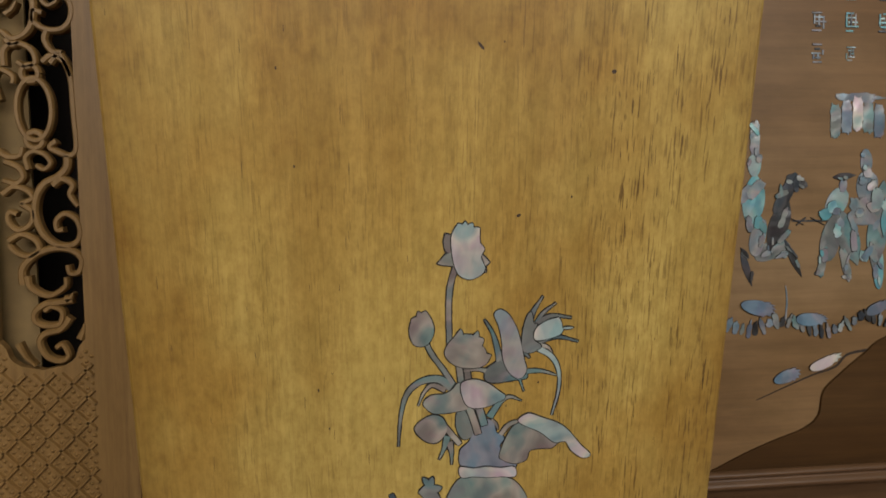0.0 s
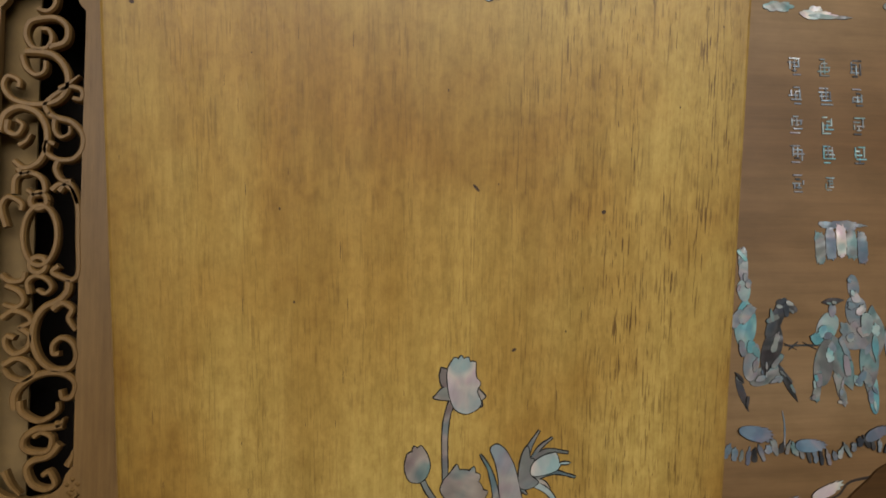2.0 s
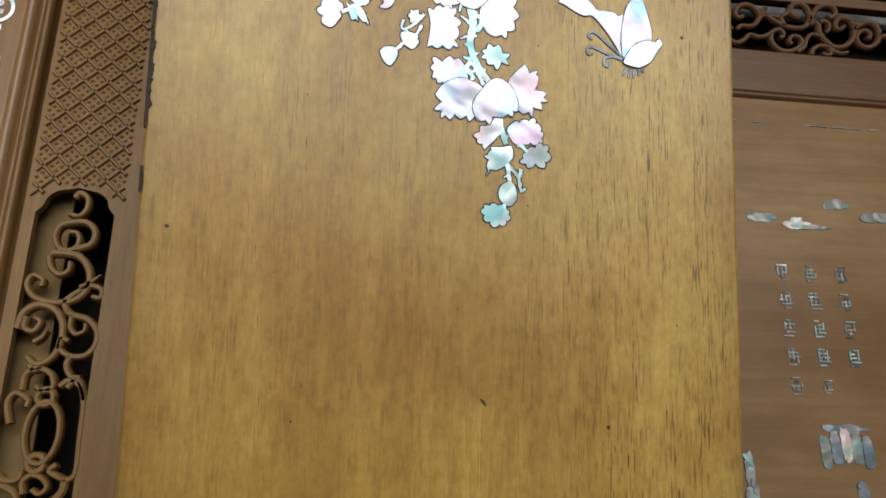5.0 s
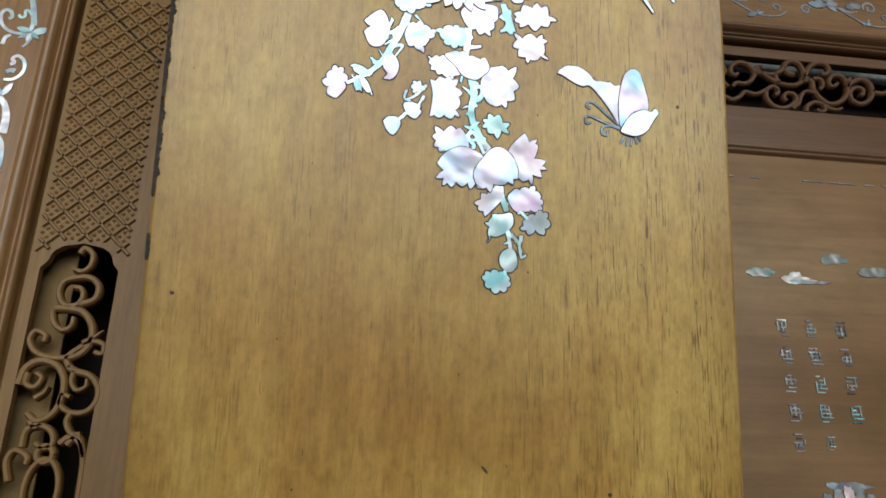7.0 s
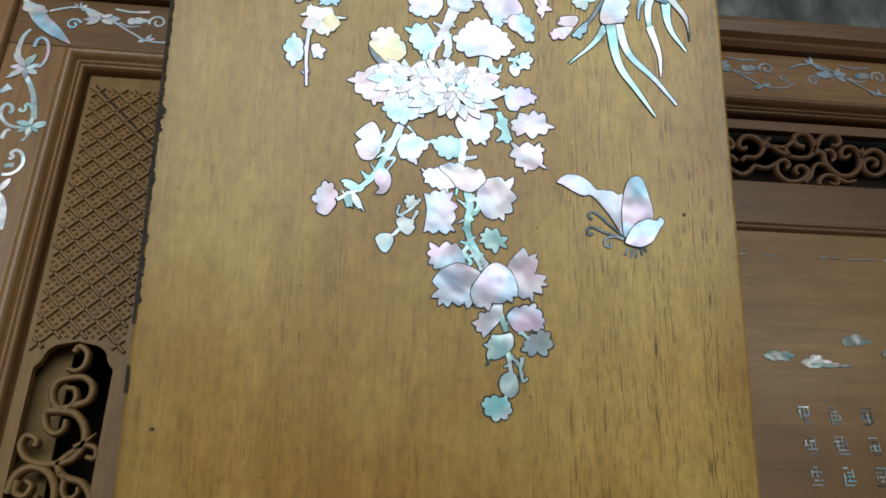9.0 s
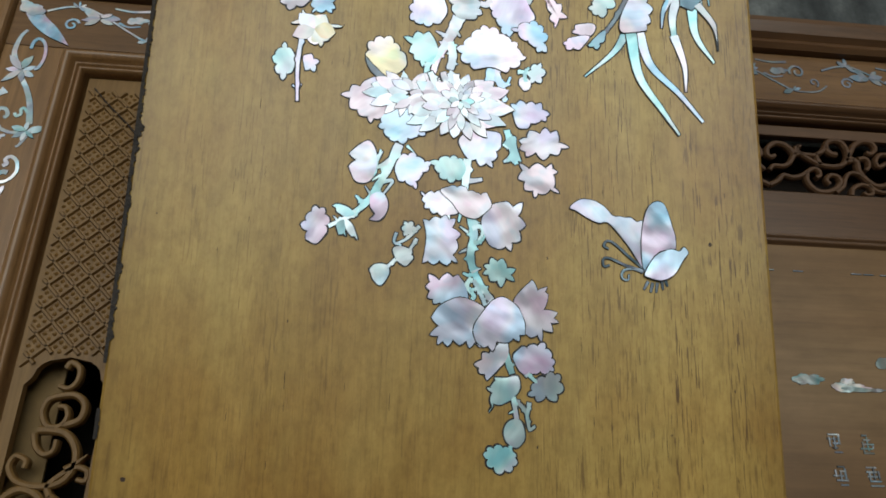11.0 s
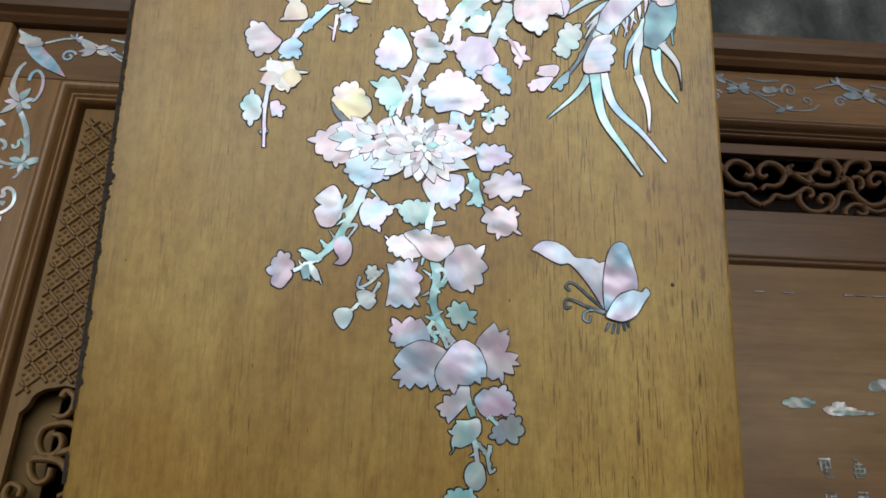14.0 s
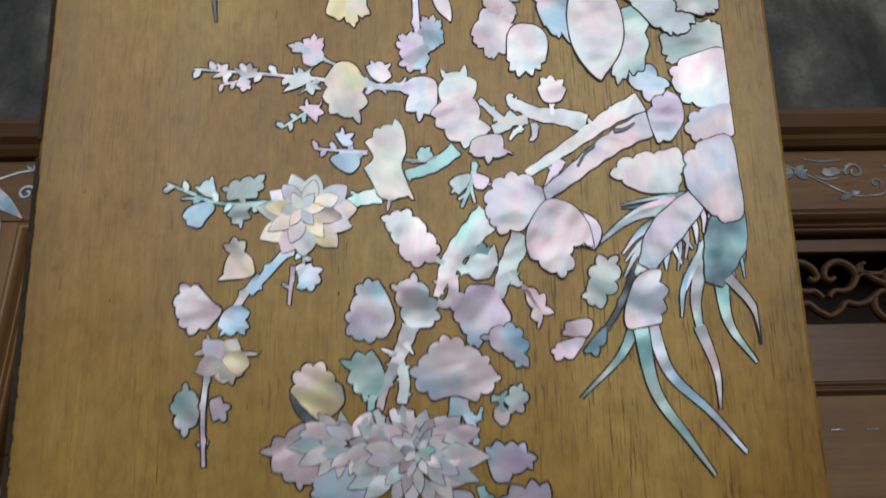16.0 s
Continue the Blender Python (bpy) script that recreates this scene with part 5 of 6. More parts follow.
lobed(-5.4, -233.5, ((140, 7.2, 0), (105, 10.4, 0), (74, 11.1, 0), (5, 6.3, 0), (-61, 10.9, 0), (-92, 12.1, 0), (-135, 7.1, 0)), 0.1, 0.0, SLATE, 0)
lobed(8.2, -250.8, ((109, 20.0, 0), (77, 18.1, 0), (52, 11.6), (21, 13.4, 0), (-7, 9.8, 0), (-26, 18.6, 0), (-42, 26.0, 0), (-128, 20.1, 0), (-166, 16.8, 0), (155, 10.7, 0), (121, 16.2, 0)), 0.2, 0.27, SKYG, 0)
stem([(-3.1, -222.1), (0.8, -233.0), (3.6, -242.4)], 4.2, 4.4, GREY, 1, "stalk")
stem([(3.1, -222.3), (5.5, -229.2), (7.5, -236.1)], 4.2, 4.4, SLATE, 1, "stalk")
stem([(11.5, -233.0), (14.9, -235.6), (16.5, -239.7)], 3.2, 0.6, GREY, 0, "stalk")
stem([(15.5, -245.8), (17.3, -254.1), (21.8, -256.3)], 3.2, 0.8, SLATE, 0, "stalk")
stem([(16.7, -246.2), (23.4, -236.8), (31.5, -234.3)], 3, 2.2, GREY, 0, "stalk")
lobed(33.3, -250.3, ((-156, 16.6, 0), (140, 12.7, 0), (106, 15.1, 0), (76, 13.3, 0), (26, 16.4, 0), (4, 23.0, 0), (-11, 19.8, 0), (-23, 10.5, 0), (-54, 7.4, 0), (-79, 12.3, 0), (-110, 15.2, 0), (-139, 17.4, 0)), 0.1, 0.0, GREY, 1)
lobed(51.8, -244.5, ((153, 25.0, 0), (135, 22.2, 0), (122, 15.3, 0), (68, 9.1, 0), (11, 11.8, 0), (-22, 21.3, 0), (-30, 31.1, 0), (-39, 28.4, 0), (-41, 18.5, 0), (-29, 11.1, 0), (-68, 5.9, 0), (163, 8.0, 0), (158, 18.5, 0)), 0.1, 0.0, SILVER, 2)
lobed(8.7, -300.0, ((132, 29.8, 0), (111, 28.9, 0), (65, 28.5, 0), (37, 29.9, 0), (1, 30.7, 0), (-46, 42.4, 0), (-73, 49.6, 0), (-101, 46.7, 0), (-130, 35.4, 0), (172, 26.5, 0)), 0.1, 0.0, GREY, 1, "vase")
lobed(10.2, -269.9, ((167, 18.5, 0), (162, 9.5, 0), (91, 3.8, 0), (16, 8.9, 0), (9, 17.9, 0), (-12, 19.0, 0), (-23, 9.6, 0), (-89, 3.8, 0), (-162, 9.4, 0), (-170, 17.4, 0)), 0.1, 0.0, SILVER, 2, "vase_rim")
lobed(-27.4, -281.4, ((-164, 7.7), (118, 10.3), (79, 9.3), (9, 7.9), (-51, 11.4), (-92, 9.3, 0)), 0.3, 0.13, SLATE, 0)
stem([(-53.8, -285.8), (-50.8, -284.7)], 3.4, 3.4, DARK, 0, "stalk")


# small knots and long pores in the board, too fine to tell apart singly
def marks():
    bm = bmesh.new()
    spots = [(0.0, 0.0, 3.0, 0.9, -50), (78.0, -13.6, 1.5, 1.3, 0), (-193.0, 100.0, 1.6, 1.2, 0), (129.0, 241.0, 1.3, 1.3, 0), (25.0, -98.0, 1.6, 1.0, 30)]
    r = random.Random(3)
    for k in range(34):
        spots.append((r.uniform(-200, 160), r.uniform(-260, 560), r.uniform(0.25, 0.6), r.uniform(0.4, 1.3), 0))
    for k in range(220):
        side = r.choice((0, 1, 1))
        spots.append((r.gauss(95, 25) if side else r.gauss(-95, 55), r.uniform(-260, 560), r.uniform(0.1, 0.18), r.uniform(1.5, 6), r.uniform(-1.5, 1.5)))
    for u, v, a, b, turn in spots:
        if not -207 < u < 160:
            continue
        c, s = math.cos(radians(turn)), math.sin(radians(turn))
        ring = []
        for i in range(10):
            f = 2 * math.pi * i / 10
            x, y = a * math.cos(f) * r.uniform(0.8, 1.1), b * math.sin(f)
            ring.append(bm.verts.new(((u + x * c - y * s) * 0.001, -0.00012, (v + x * s + y * c) * 0.001)))
        bm.faces.new(ring)
    bmesh.ops.recalc_face_normals(bm, faces=bm.faces)
    return bm


tagged(part("grain", marks(), plain("pore_mark", (0.055, 0.026, 0.009), 0.7, 300.0, 0.1), board), kind="stuff")


def worn_edge(v0, v1, wide, seed):
    """A ragged strip of old black paint along the board's edge."""
    bm = bmesh.new()
    r = random.Random(seed)
    n = max(6, int((v1 - v0) / 0.9))
    a, b = [], []
    for i in range(n + 1):
        t = i / n
        v = (v0 + (v1 - v0) * t) * 0.001
        w = wide * min(1, 6 * t, 6 * (1 - t)) * max(0.05, 0.3 + 0.9 * noise.noise(Vector((seed, v * 110, 0))) + r.uniform(-0.3, 0.6))
        a.append(bm.verts.new((-0.2112, 0.006, v)))
        b.append((bm.verts.new((-0.2110, -0.0006, v)), bm.verts.new((-0.2095 + max(0.0004, w * 0.001), -0.0007, v))))
    for i in range(n):
        bm.faces.new((a[i], a[i + 1], b[i + 1][0], b[i][0]))
        bm.faces.new((b[i][0], b[i + 1][0], b[i + 1][1], b[i][1]))
    bmesh.ops.recalc_face_normals(bm, faces=bm.faces)
    return part("worn_paint", bm, LACQUER, board, "ragged strip of worn black paint")


worn_edge(120, 136, 1.7, 1)
worn_edge(160, 225, 2.5, 2)
worn_edge(222, 268, 2.0, 3)
worn_edge(262, 330, 3.4, 4)
worn_edge(325, 400, 2.2, 5)
worn_edge(396, 470, 1.7, 6)
worn_edge(480, 600, 1.2, 7)


# ---- room ----
def setting(name, bm, mat, label):
    return tagged(part(name, bm, mat, None), label, kind="structure")


setting("floor", boxes((-3.0, 3.0, -2.1, 1.2, -0.1, 0.0)), TILE, "plain reddish tiled shop floor")
setting("ceiling", boxes((-3.0, 3.0, -2.1, 1.2, 3.0, 3.1)), CEILING, "plain pale ceiling")
setting("wall_north", boxes((-3.0, 3.0, 0.975, 1.1, 0.0, 3.0)), PLASTER, "dark grey mottled wall above the cabinet")
setting("wall_west", boxes((-3.1, -3.0, -2.1, 1.2, 0.0, 3.0)), ROOM, "plain painted side wall")
setting("wall_east", boxes((3.0, 3.1, -2.1, 1.2, 0.0, 3.0)), ROOM, "plain painted side wall")
setting("wall_south", boxes((-3.0, -1.62, -2.1, -1.95, 0.0, 3.0), (2.02, 3.0, -2.1, -1.95, 0.0, 3.0), (-1.62, 2.02, -2.1, -1.95, 0.0, 1.63), (-1.62, 2.02, -2.1, -1.95, 2.87, 3.0)), ROOM, "painted wall with a wide high window opening")

# ---- the carved cabinet behind the board ----
CF = 0.737          # front face
CAB = (0.15, 0.85, 0.0)
cabinet = new("carved_cabinet")
cabinet.location = CAB
tagged(cabinet, "carved brown wooden cabinet with openwork and shell inlay", "cabinet")


def cpart(name, bm, mats, label="", smooth=False, parent=None):
    return part(name, bm, mats, parent or cabinet, label, (0, 0, 0) if parent else CAB, smooth)


def cadd(name, bm, mats, parent, label=""):
    """A sub-part of a cabinet part."""
    bmesh.ops.translate(bm, verts=bm.verts, vec=(-CAB[0], -CAB[1], -CAB[2]))
    return part(name, bm, mats, parent, label)


X0, X1, XM = -0.497, 1.1, -0.235
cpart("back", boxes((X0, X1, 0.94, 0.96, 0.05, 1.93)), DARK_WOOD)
cpart("side", boxes((X0 - 0.035, X0, CF + 0.012, 0.96, 0.0, 1.93), bevel=0.002), FRAME_UP)
cpart("side", boxes((X1, X1 + 0.035, CF + 0.012, 0.96, 0.0, 1.93), bevel=0.002), FRAME_UP)
cpart("base", boxes((X0 - 0.035, X1 + 0.035, CF + 0.004, 0.96, 0.0, 0.12), bevel=0.004), FRAME_ACROSS)
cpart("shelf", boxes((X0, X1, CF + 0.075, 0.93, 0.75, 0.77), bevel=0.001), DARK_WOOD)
stile = cpart("stile", boxes((X0, -0.430, CF, CF + 0.03, 0.12, 1.860), bevel=0.0012), FRAME_UP)
cpart("stile", boxes((XM, -0.1905, CF, CF + 0.03, 0.12, 1.860), bevel=0.0012), FRAME_UP)
cpart("stile", boxes((X1 - 0.07, X1, CF, CF + 0.03, 0.12, 1.860), bevel=0.0012), FRAME_UP)
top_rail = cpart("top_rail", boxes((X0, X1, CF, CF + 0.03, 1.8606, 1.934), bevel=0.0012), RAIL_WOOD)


def sweep_rect(x0, x1, z0, z1, profile, y):
    """A mitred moulding inside a rectangle: profile rows are (inwards, depth)."""
    bm = bmesh.new()
    rows = [[bm.verts.new((px, y + d, pz)) for px, pz in ((x0 + i, z0 + i), (x1 - i, z0 + i), (x1 - i, z1 - i), (x0 + i, z1 - i))] for i, d in profile]
    for a, b in zip(rows, rows[1:]):
        for k in range(4):
            bm.faces.new((a[k], a[(k + 1) % 4], b[(k + 1) % 4], b[k]))
    bmesh.ops.recalc_face_normals(bm, faces=bm.faces)
    for f in bm.faces:
        if f.normal.y > 0.2:
            f.normal_flip()
    return bm


def bead(i0, i1, y0, height, steps=6):
    return [(i0 + (i1 - i0) * k / steps, y0 - height * math.sin(math.pi * k / steps)) for k in range(steps + 1)]


PROFILE = [(0, 0.012), (0, 0.0)] + bead(0.0005, 0.0125, 0.0, 0.0065, 8) + [(0.0130, 0.010), (0.0150, 0.010)] + bead(0.0155, 0.0195, 0.004, 0.0035) + bead(0.0200, 0.0245, 0.006, 0.0035) + [(0.0250, 0.014), (0.0258, 0.034), (0.0315, 0.034), (0.0318, 0.019), (0.040, 0.019)]
cpart("door_moulding", sweep_rect(-0.430, XM, 0.66, 1.8595, PROFILE, CF), FRAME_UP, "stepped and beaded moulding round the carved panel", True)
cpart("lower_rail", boxes((-0.430, XM, CF, CF + 0.03, 0.12, 0.6595), bevel=0.001), FRAME_ACROSS)


# the carved door panel: diaper ground above and below, an arched opening with scrolls between
PX0, PX1, PY = -0.4005, -0.2640, CF + 0.0175
OX, OW = -0.3490, 0.0394


def arch_half(z, z0, z1):
    """Half width of the arched opening at height z."""
    sh = 0.029
    if z0 + sh <= z <= z1 - sh:
        return OW
    t = (z1 - z) / sh if z > (z0 + z1) / 2 else (z - z0) / sh
    t = max(0.0, min(1.0, t))
    return OW * (0.80 * math.sqrt(max(0.0, 1 - (1 - min(1, t / 0.62)) ** 2)) if t < 0.62 else 0.80 + 0.2 * ((t - 0.62) / 0.38) ** 1.5)


def pierced_panel(x0, x1, za, zb, z0, z1, y, thick):
    """A panel from za to zb with the arched opening between z0 and z1."""
    bm = bmesh.new()
    box(bm, x0, x1, y, y + thick, za, z0)
    box(bm, x0, x1, y, y + thick, z1, zb)
    zs = [z0 + (z1 - z0) * k / 120 for k in range(121)]
    for side in (-1, 1):
        edge = x0 if side < 0 else x1
        cols = []
        for z in zs:
            w = arch_half(z, z0, z1)
            xi = OX + side * w
            cols.append([bm.verts.new((edge, y, z)), bm.verts.new((xi, y, z)), bm.verts.new((xi, y + thick, z)), bm.verts.new((edge, y + thick, z))])
        for a, b in zip(cols, cols[1:]):
            for k in range(3):
                bm.faces.new((a[k], a[k + 1], b[k + 1], b[k]))
    bmesh.ops.recalc_face_normals(bm, faces=bm.faces)
    return bm


OZ0, OZ1 = 0.995, 1.495
door_panel = cpart("carved_panel", pierced_panel(PX0, PX1, 0.69, 1.832, OZ0, OZ1, PY, 0.010), CARVED_WOOD, "panel with carved diaper ground and arched opening")
cpart("inner_board", boxes((-0.432, -0.362, CF + 0.046, CF + 0.050, 0.5, 1.86)), INNER, "dusty tan board half covering the openwork from behind")


def ridge(a, b, half, high, y):
    """A low ridge of triangular section between two points of the panel's face."""
    bm = bmesh.new()
    a, b = Vector(a), Vector(b)
    d = (b - a).normalized()
    q = Vector((-d.y, d.x)) * half
    rows = [[bm.verts.new((p.x + q.x * s, y - h, p.y + q.y * s)) for s, h in ((-1, -0.001), (-0.45, high), (0.45, high), (1, -0.001))] for p in (a, b)]
    for k in range(3):
        bm.faces.new((rows[0][k], rows[0][k + 1], rows[1][k + 1], rows[1][k]))
    bmesh.ops.recalc_face_normals(bm, faces=bm.faces)
    return bm


def strap(points, w0, w1, y, depth, steps=7, crown=0.0022):
    """A carved strap along a 2D curve, with a raised middle."""
    bm = bmesh.new()
    line = spline(points, steps)
    n = len(line)
    rows = []
    for i, p in enumerate(line):
        d = (line[min(i + 1, n - 1)] - line[max(i - 1, 0)]).normalized()
        q = Vector((-d.y, d.x))
        w = 0.5 * (w0 + (w1 - w0) * i / (n - 1))
        rows.append([bm.verts.new((p.x + q.x * s * w, yy, p.y + q.y * s * w)) for s, yy in ((-1, y + depth), (-1, y + 0.0012), (-0.5, y - crown * 0.7), (0.5, y - crown * 0.7), (1, y + 0.0012), (1, y + depth))])
    for a, b in zip(rows, rows[1:]):
        for k in range(5):
            bm.faces.new((a[k], a[k + 1], b[k + 1], b[k]))
    for r in (rows[0], rows[-1]):
        bm.faces.new(r)
    bmesh.ops.recalc_face_normals(bm, faces=bm.faces)
    return bm


def free_ground(x, z):
    """True on the diaper ground, outside the opening and its rim."""
    if abs(x - OX) > OW + 0.008 or not 0.70 < z < 1.815 or OZ0 + 0.02 < z < OZ1 - 0.02:
        return False
    return z < OZ0 - 0.003 or z > OZ1 + 0.003 or abs(x - OX) > arch_half(min(max(z, OZ0), OZ1), OZ0 - 0.006, OZ1 + 0.006) + 0.002


PITCH = 0.0262
for s in (-1, 1):
    for k in range(-40, 80):
        # a line x - s*z = const, cut to the stretches of free ground
        c = OX - s * 1.243 + k * PITCH
        run = []
        for i in range(0, 401):
            z = 0.70 + 1.12 * i / 400
            x = c + s * z
            ok = free_ground(x, z)
            if ok:
                run.append((x, z))
            if (not ok or i == 400) and run:
                if len(run) > 3:
                    cadd("lattice_bar", ridge(run[0], run[-1], 0.0026, 0.0034, PY), CARVED_WOOD, door_panel)
                run = []


# Thin dark diagonal line across the lattice ground.
cadd("thin_dark_line", strap([(-0.391, 1.817), (-0.372, 1.7965), (-0.347, 1.7725), (-0.327, 1.752), (-0.302, 1.729)], 0.0016, 0.0024, PY - 0.0032, 0.004, 7, 0.0004), DARK_WOOD, door_panel, "thin dark diagonal line")


def rosette(y):
    bm = bmesh.new()
    for k in range(4):
        a = math.pi / 2 * k + math.pi / 4 * 0
        d, q = Vector((math.cos(a), math.sin(a))), Vector((-math.sin(a), math.cos(a)))
        rim = [d * (0.0008 + 0.0074 * t) + q * 0.0034 * w for t, w in ((0, 0), (0.4, 0.9), (0.8, 0.8), (1, 0), (0.8, -0.8), (0.4, -0.9))]
        top = bm.verts.new((d.x * 0.005, -0.0024, d.y * 0.005))
        vs = [bm.verts.new((p.x, 0.0008, p.y)) for p in rim]
        for i in range(6):
            bm.faces.new((vs[i], vs[(i + 1) % 6], top))
    bmesh.ops.recalc_face_normals(bm, faces=bm.faces)
    return bm


ros_mesh = None
for i in range(-32, 33):
    for j in range(-32, 33):
        # centres of the cells of the crossing lines
        x = OX + (i + j + 1) * PITCH / 2
        z = 1.243 + (j - i) * PITCH / 2
        if not free_ground(x, z) or not free_ground(x, z + 0.006) or not free_ground(x, z - 0.006) or not free_ground(x + 0.005, z) or not free_ground(x - 0.005, z):
            continue
        if ros_mesh is None:
            first = cadd("rosette", rosette(PY), CARVED_WOOD, door_panel)
            bmesh_shift = Matrix.Translation((CAB[0], CAB[1], CAB[2]))
            first.data.transform(bmesh_shift)
            ros_mesh, ob = first.data, first
        else:
            ob = new("rosette", ros_mesh)
            ob.parent = door_panel
        ob.location = (x - CAB[0], PY - CAB[1], z - CAB[2])


def curl(cx, cz, r, start, turns, way=1):
    """Points of a spiral that winds in from radius r."""
    n = max(8, int(abs(turns) * 12))
    return [(cx + r * (1 - 0.78 * k / n) * math.cos(radians(start) + way * turns * 2 * math.pi * k / n), cz + r * (1 - 0.78 * k / n) * math.sin(radians(start) + way * turns * 2 * math.pi * k / n)) for k in range(n + 1)]


scrollwork = cpart("scrollwork", strap([(-0.3460 + 0.0155 * math.cos(2 * math.pi * k / 24), 1.2431 + 0.0290 * math.sin(2 * math.pi * k / 24)) for k in range(25)], 0.0058, 0.0058, PY, 0.009, 2), CARVED_WOOD, "openwork oval ring between carved scrolls")


def scroll(points, w0, w1):
    """One carved strap of the openwork."""
    cadd("scroll", strap(points, w0 * 1.25, w1 * 1.25, PY + 0.0006, 0.0095, 5), CARVED_WOOD, scrollwork)


for cx, cz in ((-0.3484, 1.2765), (-0.3471, 1.2147)):
    scroll([(cx + 0.0075 * math.cos(2 * math.pi * k / 14), cz + 0.0075 * math.sin(2 * math.pi * k / 14)) for k in range(15)], 0.0052, 0.0052)
scroll([(-0.352, 1.484), (-0.348, 1.490), (-0.339, 1.484), (-0.339, 1.471), (-0.346, 1.464), (-0.355, 1.466)], 0.0054, 0.0043)
scroll([(-0.343, 1.428), (-0.329, 1.434), (-0.327, 1.448), (-0.336, 1.457), (-0.349, 1.457), (-0.362, 1.452), (-0.365, 1.439), (-0.358, 1.427), (-0.346, 1.427), (-0.341, 1.436), (-0.344, 1.445), (-0.351, 1.446)], 0.0059, 0.0043)
scroll([(-0.365, 1.423), (-0.350, 1.423), (-0.337, 1.419), (-0.327, 1.406), (-0.325, 1.390), (-0.331, 1.378), (-0.342, 1.372), (-0.360, 1.371), (-0.376, 1.376), (-0.384, 1.388), (-0.380, 1.398), (-0.370, 1.394), (-0.370, 1.387)], 0.0065, 0.0043)
scroll([(-0.368, 1.419), (-0.364, 1.407), (-0.355, 1.400), (-0.347, 1.404), (-0.346, 1.414)], 0.0049, 0.0043)
scroll([(-0.332, 1.386), (-0.323, 1.393), (-0.314, 1.401)], 0.0076, 0.0011)
scroll([(-0.341, 1.361), (-0.345, 1.371), (-0.336, 1.381), (-0.323, 1.389), (-0.312, 1.386), (-0.312, 1.377), (-0.320, 1.378)], 0.0054, 0.0043)
scroll([(-0.342, 1.362), (-0.334, 1.358), (-0.320, 1.354), (-0.310, 1.342), (-0.310, 1.328), (-0.318, 1.318), (-0.332, 1.317), (-0.343, 1.324), (-0.343, 1.334), (-0.335, 1.332)], 0.0059, 0.0043)
scroll([(-0.336, 1.358), (-0.336, 1.346), (-0.330, 1.339), (-0.322, 1.343), (-0.322, 1.350)], 0.0049, 0.0032)
scroll([(-0.386, 1.343), (-0.382, 1.360), (-0.369, 1.368), (-0.353, 1.363), (-0.344, 1.349), (-0.343, 1.330), (-0.349, 1.315), (-0.362, 1.308), (-0.372, 1.315)], 0.0065, 0.0049)
scroll([(-0.379, 1.355), (-0.379, 1.344), (-0.370, 1.341), (-0.365, 1.350), (-0.371, 1.355)], 0.0054, 0.0038)
scroll([(-0.368, 1.330), (-0.361, 1.335), (-0.357, 1.342)], 0.0049, 0.0022)
scroll([(-0.371, 1.283), (-0.370, 1.298), (-0.360, 1.304), (-0.347, 1.299), (-0.343, 1.287), (-0.351, 1.282), (-0.359, 1.287)], 0.0054, 0.0043)
scroll([(-0.332, 1.316), (-0.334, 1.307), (-0.328, 1.297), (-0.319, 1.296)], 0.0054, 0.0043)
scroll([(-0.337, 1.287), (-0.329, 1.293), (-0.318, 1.288), (-0.312, 1.274)], 0.0054, 0.0049)
scroll([(-0.377, 1.251), (-0.382, 1.270), (-0.376, 1.280), (-0.364, 1.274), (-0.364, 1.267)], 0.0054, 0.0043)
scroll([(-0.368, 1.308), (-0.363, 1.302), (-0.356, 1.305)], 0.0065, 0.0032)
scroll([(-0.330, 1.286), (-0.322, 1.294), (-0.316, 1.285), (-0.312, 1.269), (-0.311, 1.238), (-0.310, 1.208), (-0.316, 1.200), (-0.326, 1.203), (-0.334, 1.208), (-0.328, 1.214)], 0.0054, 0.0049)
scroll([(-0.380, 1.205), (-0.372, 1.199), (-0.361, 1.200), (-0.358, 1.208)], 0.0054, 0.0043)
scroll([(-0.375, 1.195), (-0.363, 1.189), (-0.359, 1.180), (-0.366, 1.174), (-0.377, 1.177)], 0.0054, 0.0043)
scroll([(-0.354, 1.187), (-0.356, 1.198), (-0.349, 1.204), (-0.339, 1.201), (-0.334, 1.193), (-0.340, 1.187), (-0.347, 1.191)], 0.0049, 0.0038)
scroll([(-0.319, 1.200), (-0.320, 1.189), (-0.328, 1.180), (-0.340, 1.174), (-0.348, 1.162), (-0.350, 1.144), (-0.344, 1.126), (-0.331, 1.115), (-0.316, 1.116), (-0.310, 1.126), (-0.313, 1.139), (-0.323, 1.145), (-0.331, 1.139), (-0.331, 1.130), (-0.325, 1.130)], 0.0065, 0.0043)
scroll([(-0.333, 1.172), (-0.324, 1.178), (-0.315, 1.172), (-0.318, 1.163), (-0.311, 1.152)], 0.0059, 0.0043)
scroll([(-0.378, 1.164), (-0.368, 1.171), (-0.356, 1.167), (-0.352, 1.160), (-0.362, 1.155)], 0.0054, 0.0043)
scroll([(-0.362, 1.155), (-0.352, 1.147), (-0.355, 1.135), (-0.366, 1.130), (-0.374, 1.138), (-0.373, 1.147), (-0.366, 1.145)], 0.0054, 0.0043)
scroll([(-0.375, 1.120), (-0.363, 1.126), (-0.351, 1.120), (-0.348, 1.111), (-0.357, 1.105), (-0.368, 1.108), (-0.375, 1.116)], 0.0054, 0.0043)
scroll([(-0.364, 1.078), (-0.364, 1.093), (-0.352, 1.106), (-0.335, 1.112), (-0.319, 1.110), (-0.310, 1.101), (-0.313, 1.089), (-0.321, 1.088), (-0.323, 1.096)], 0.0065, 0.0043)
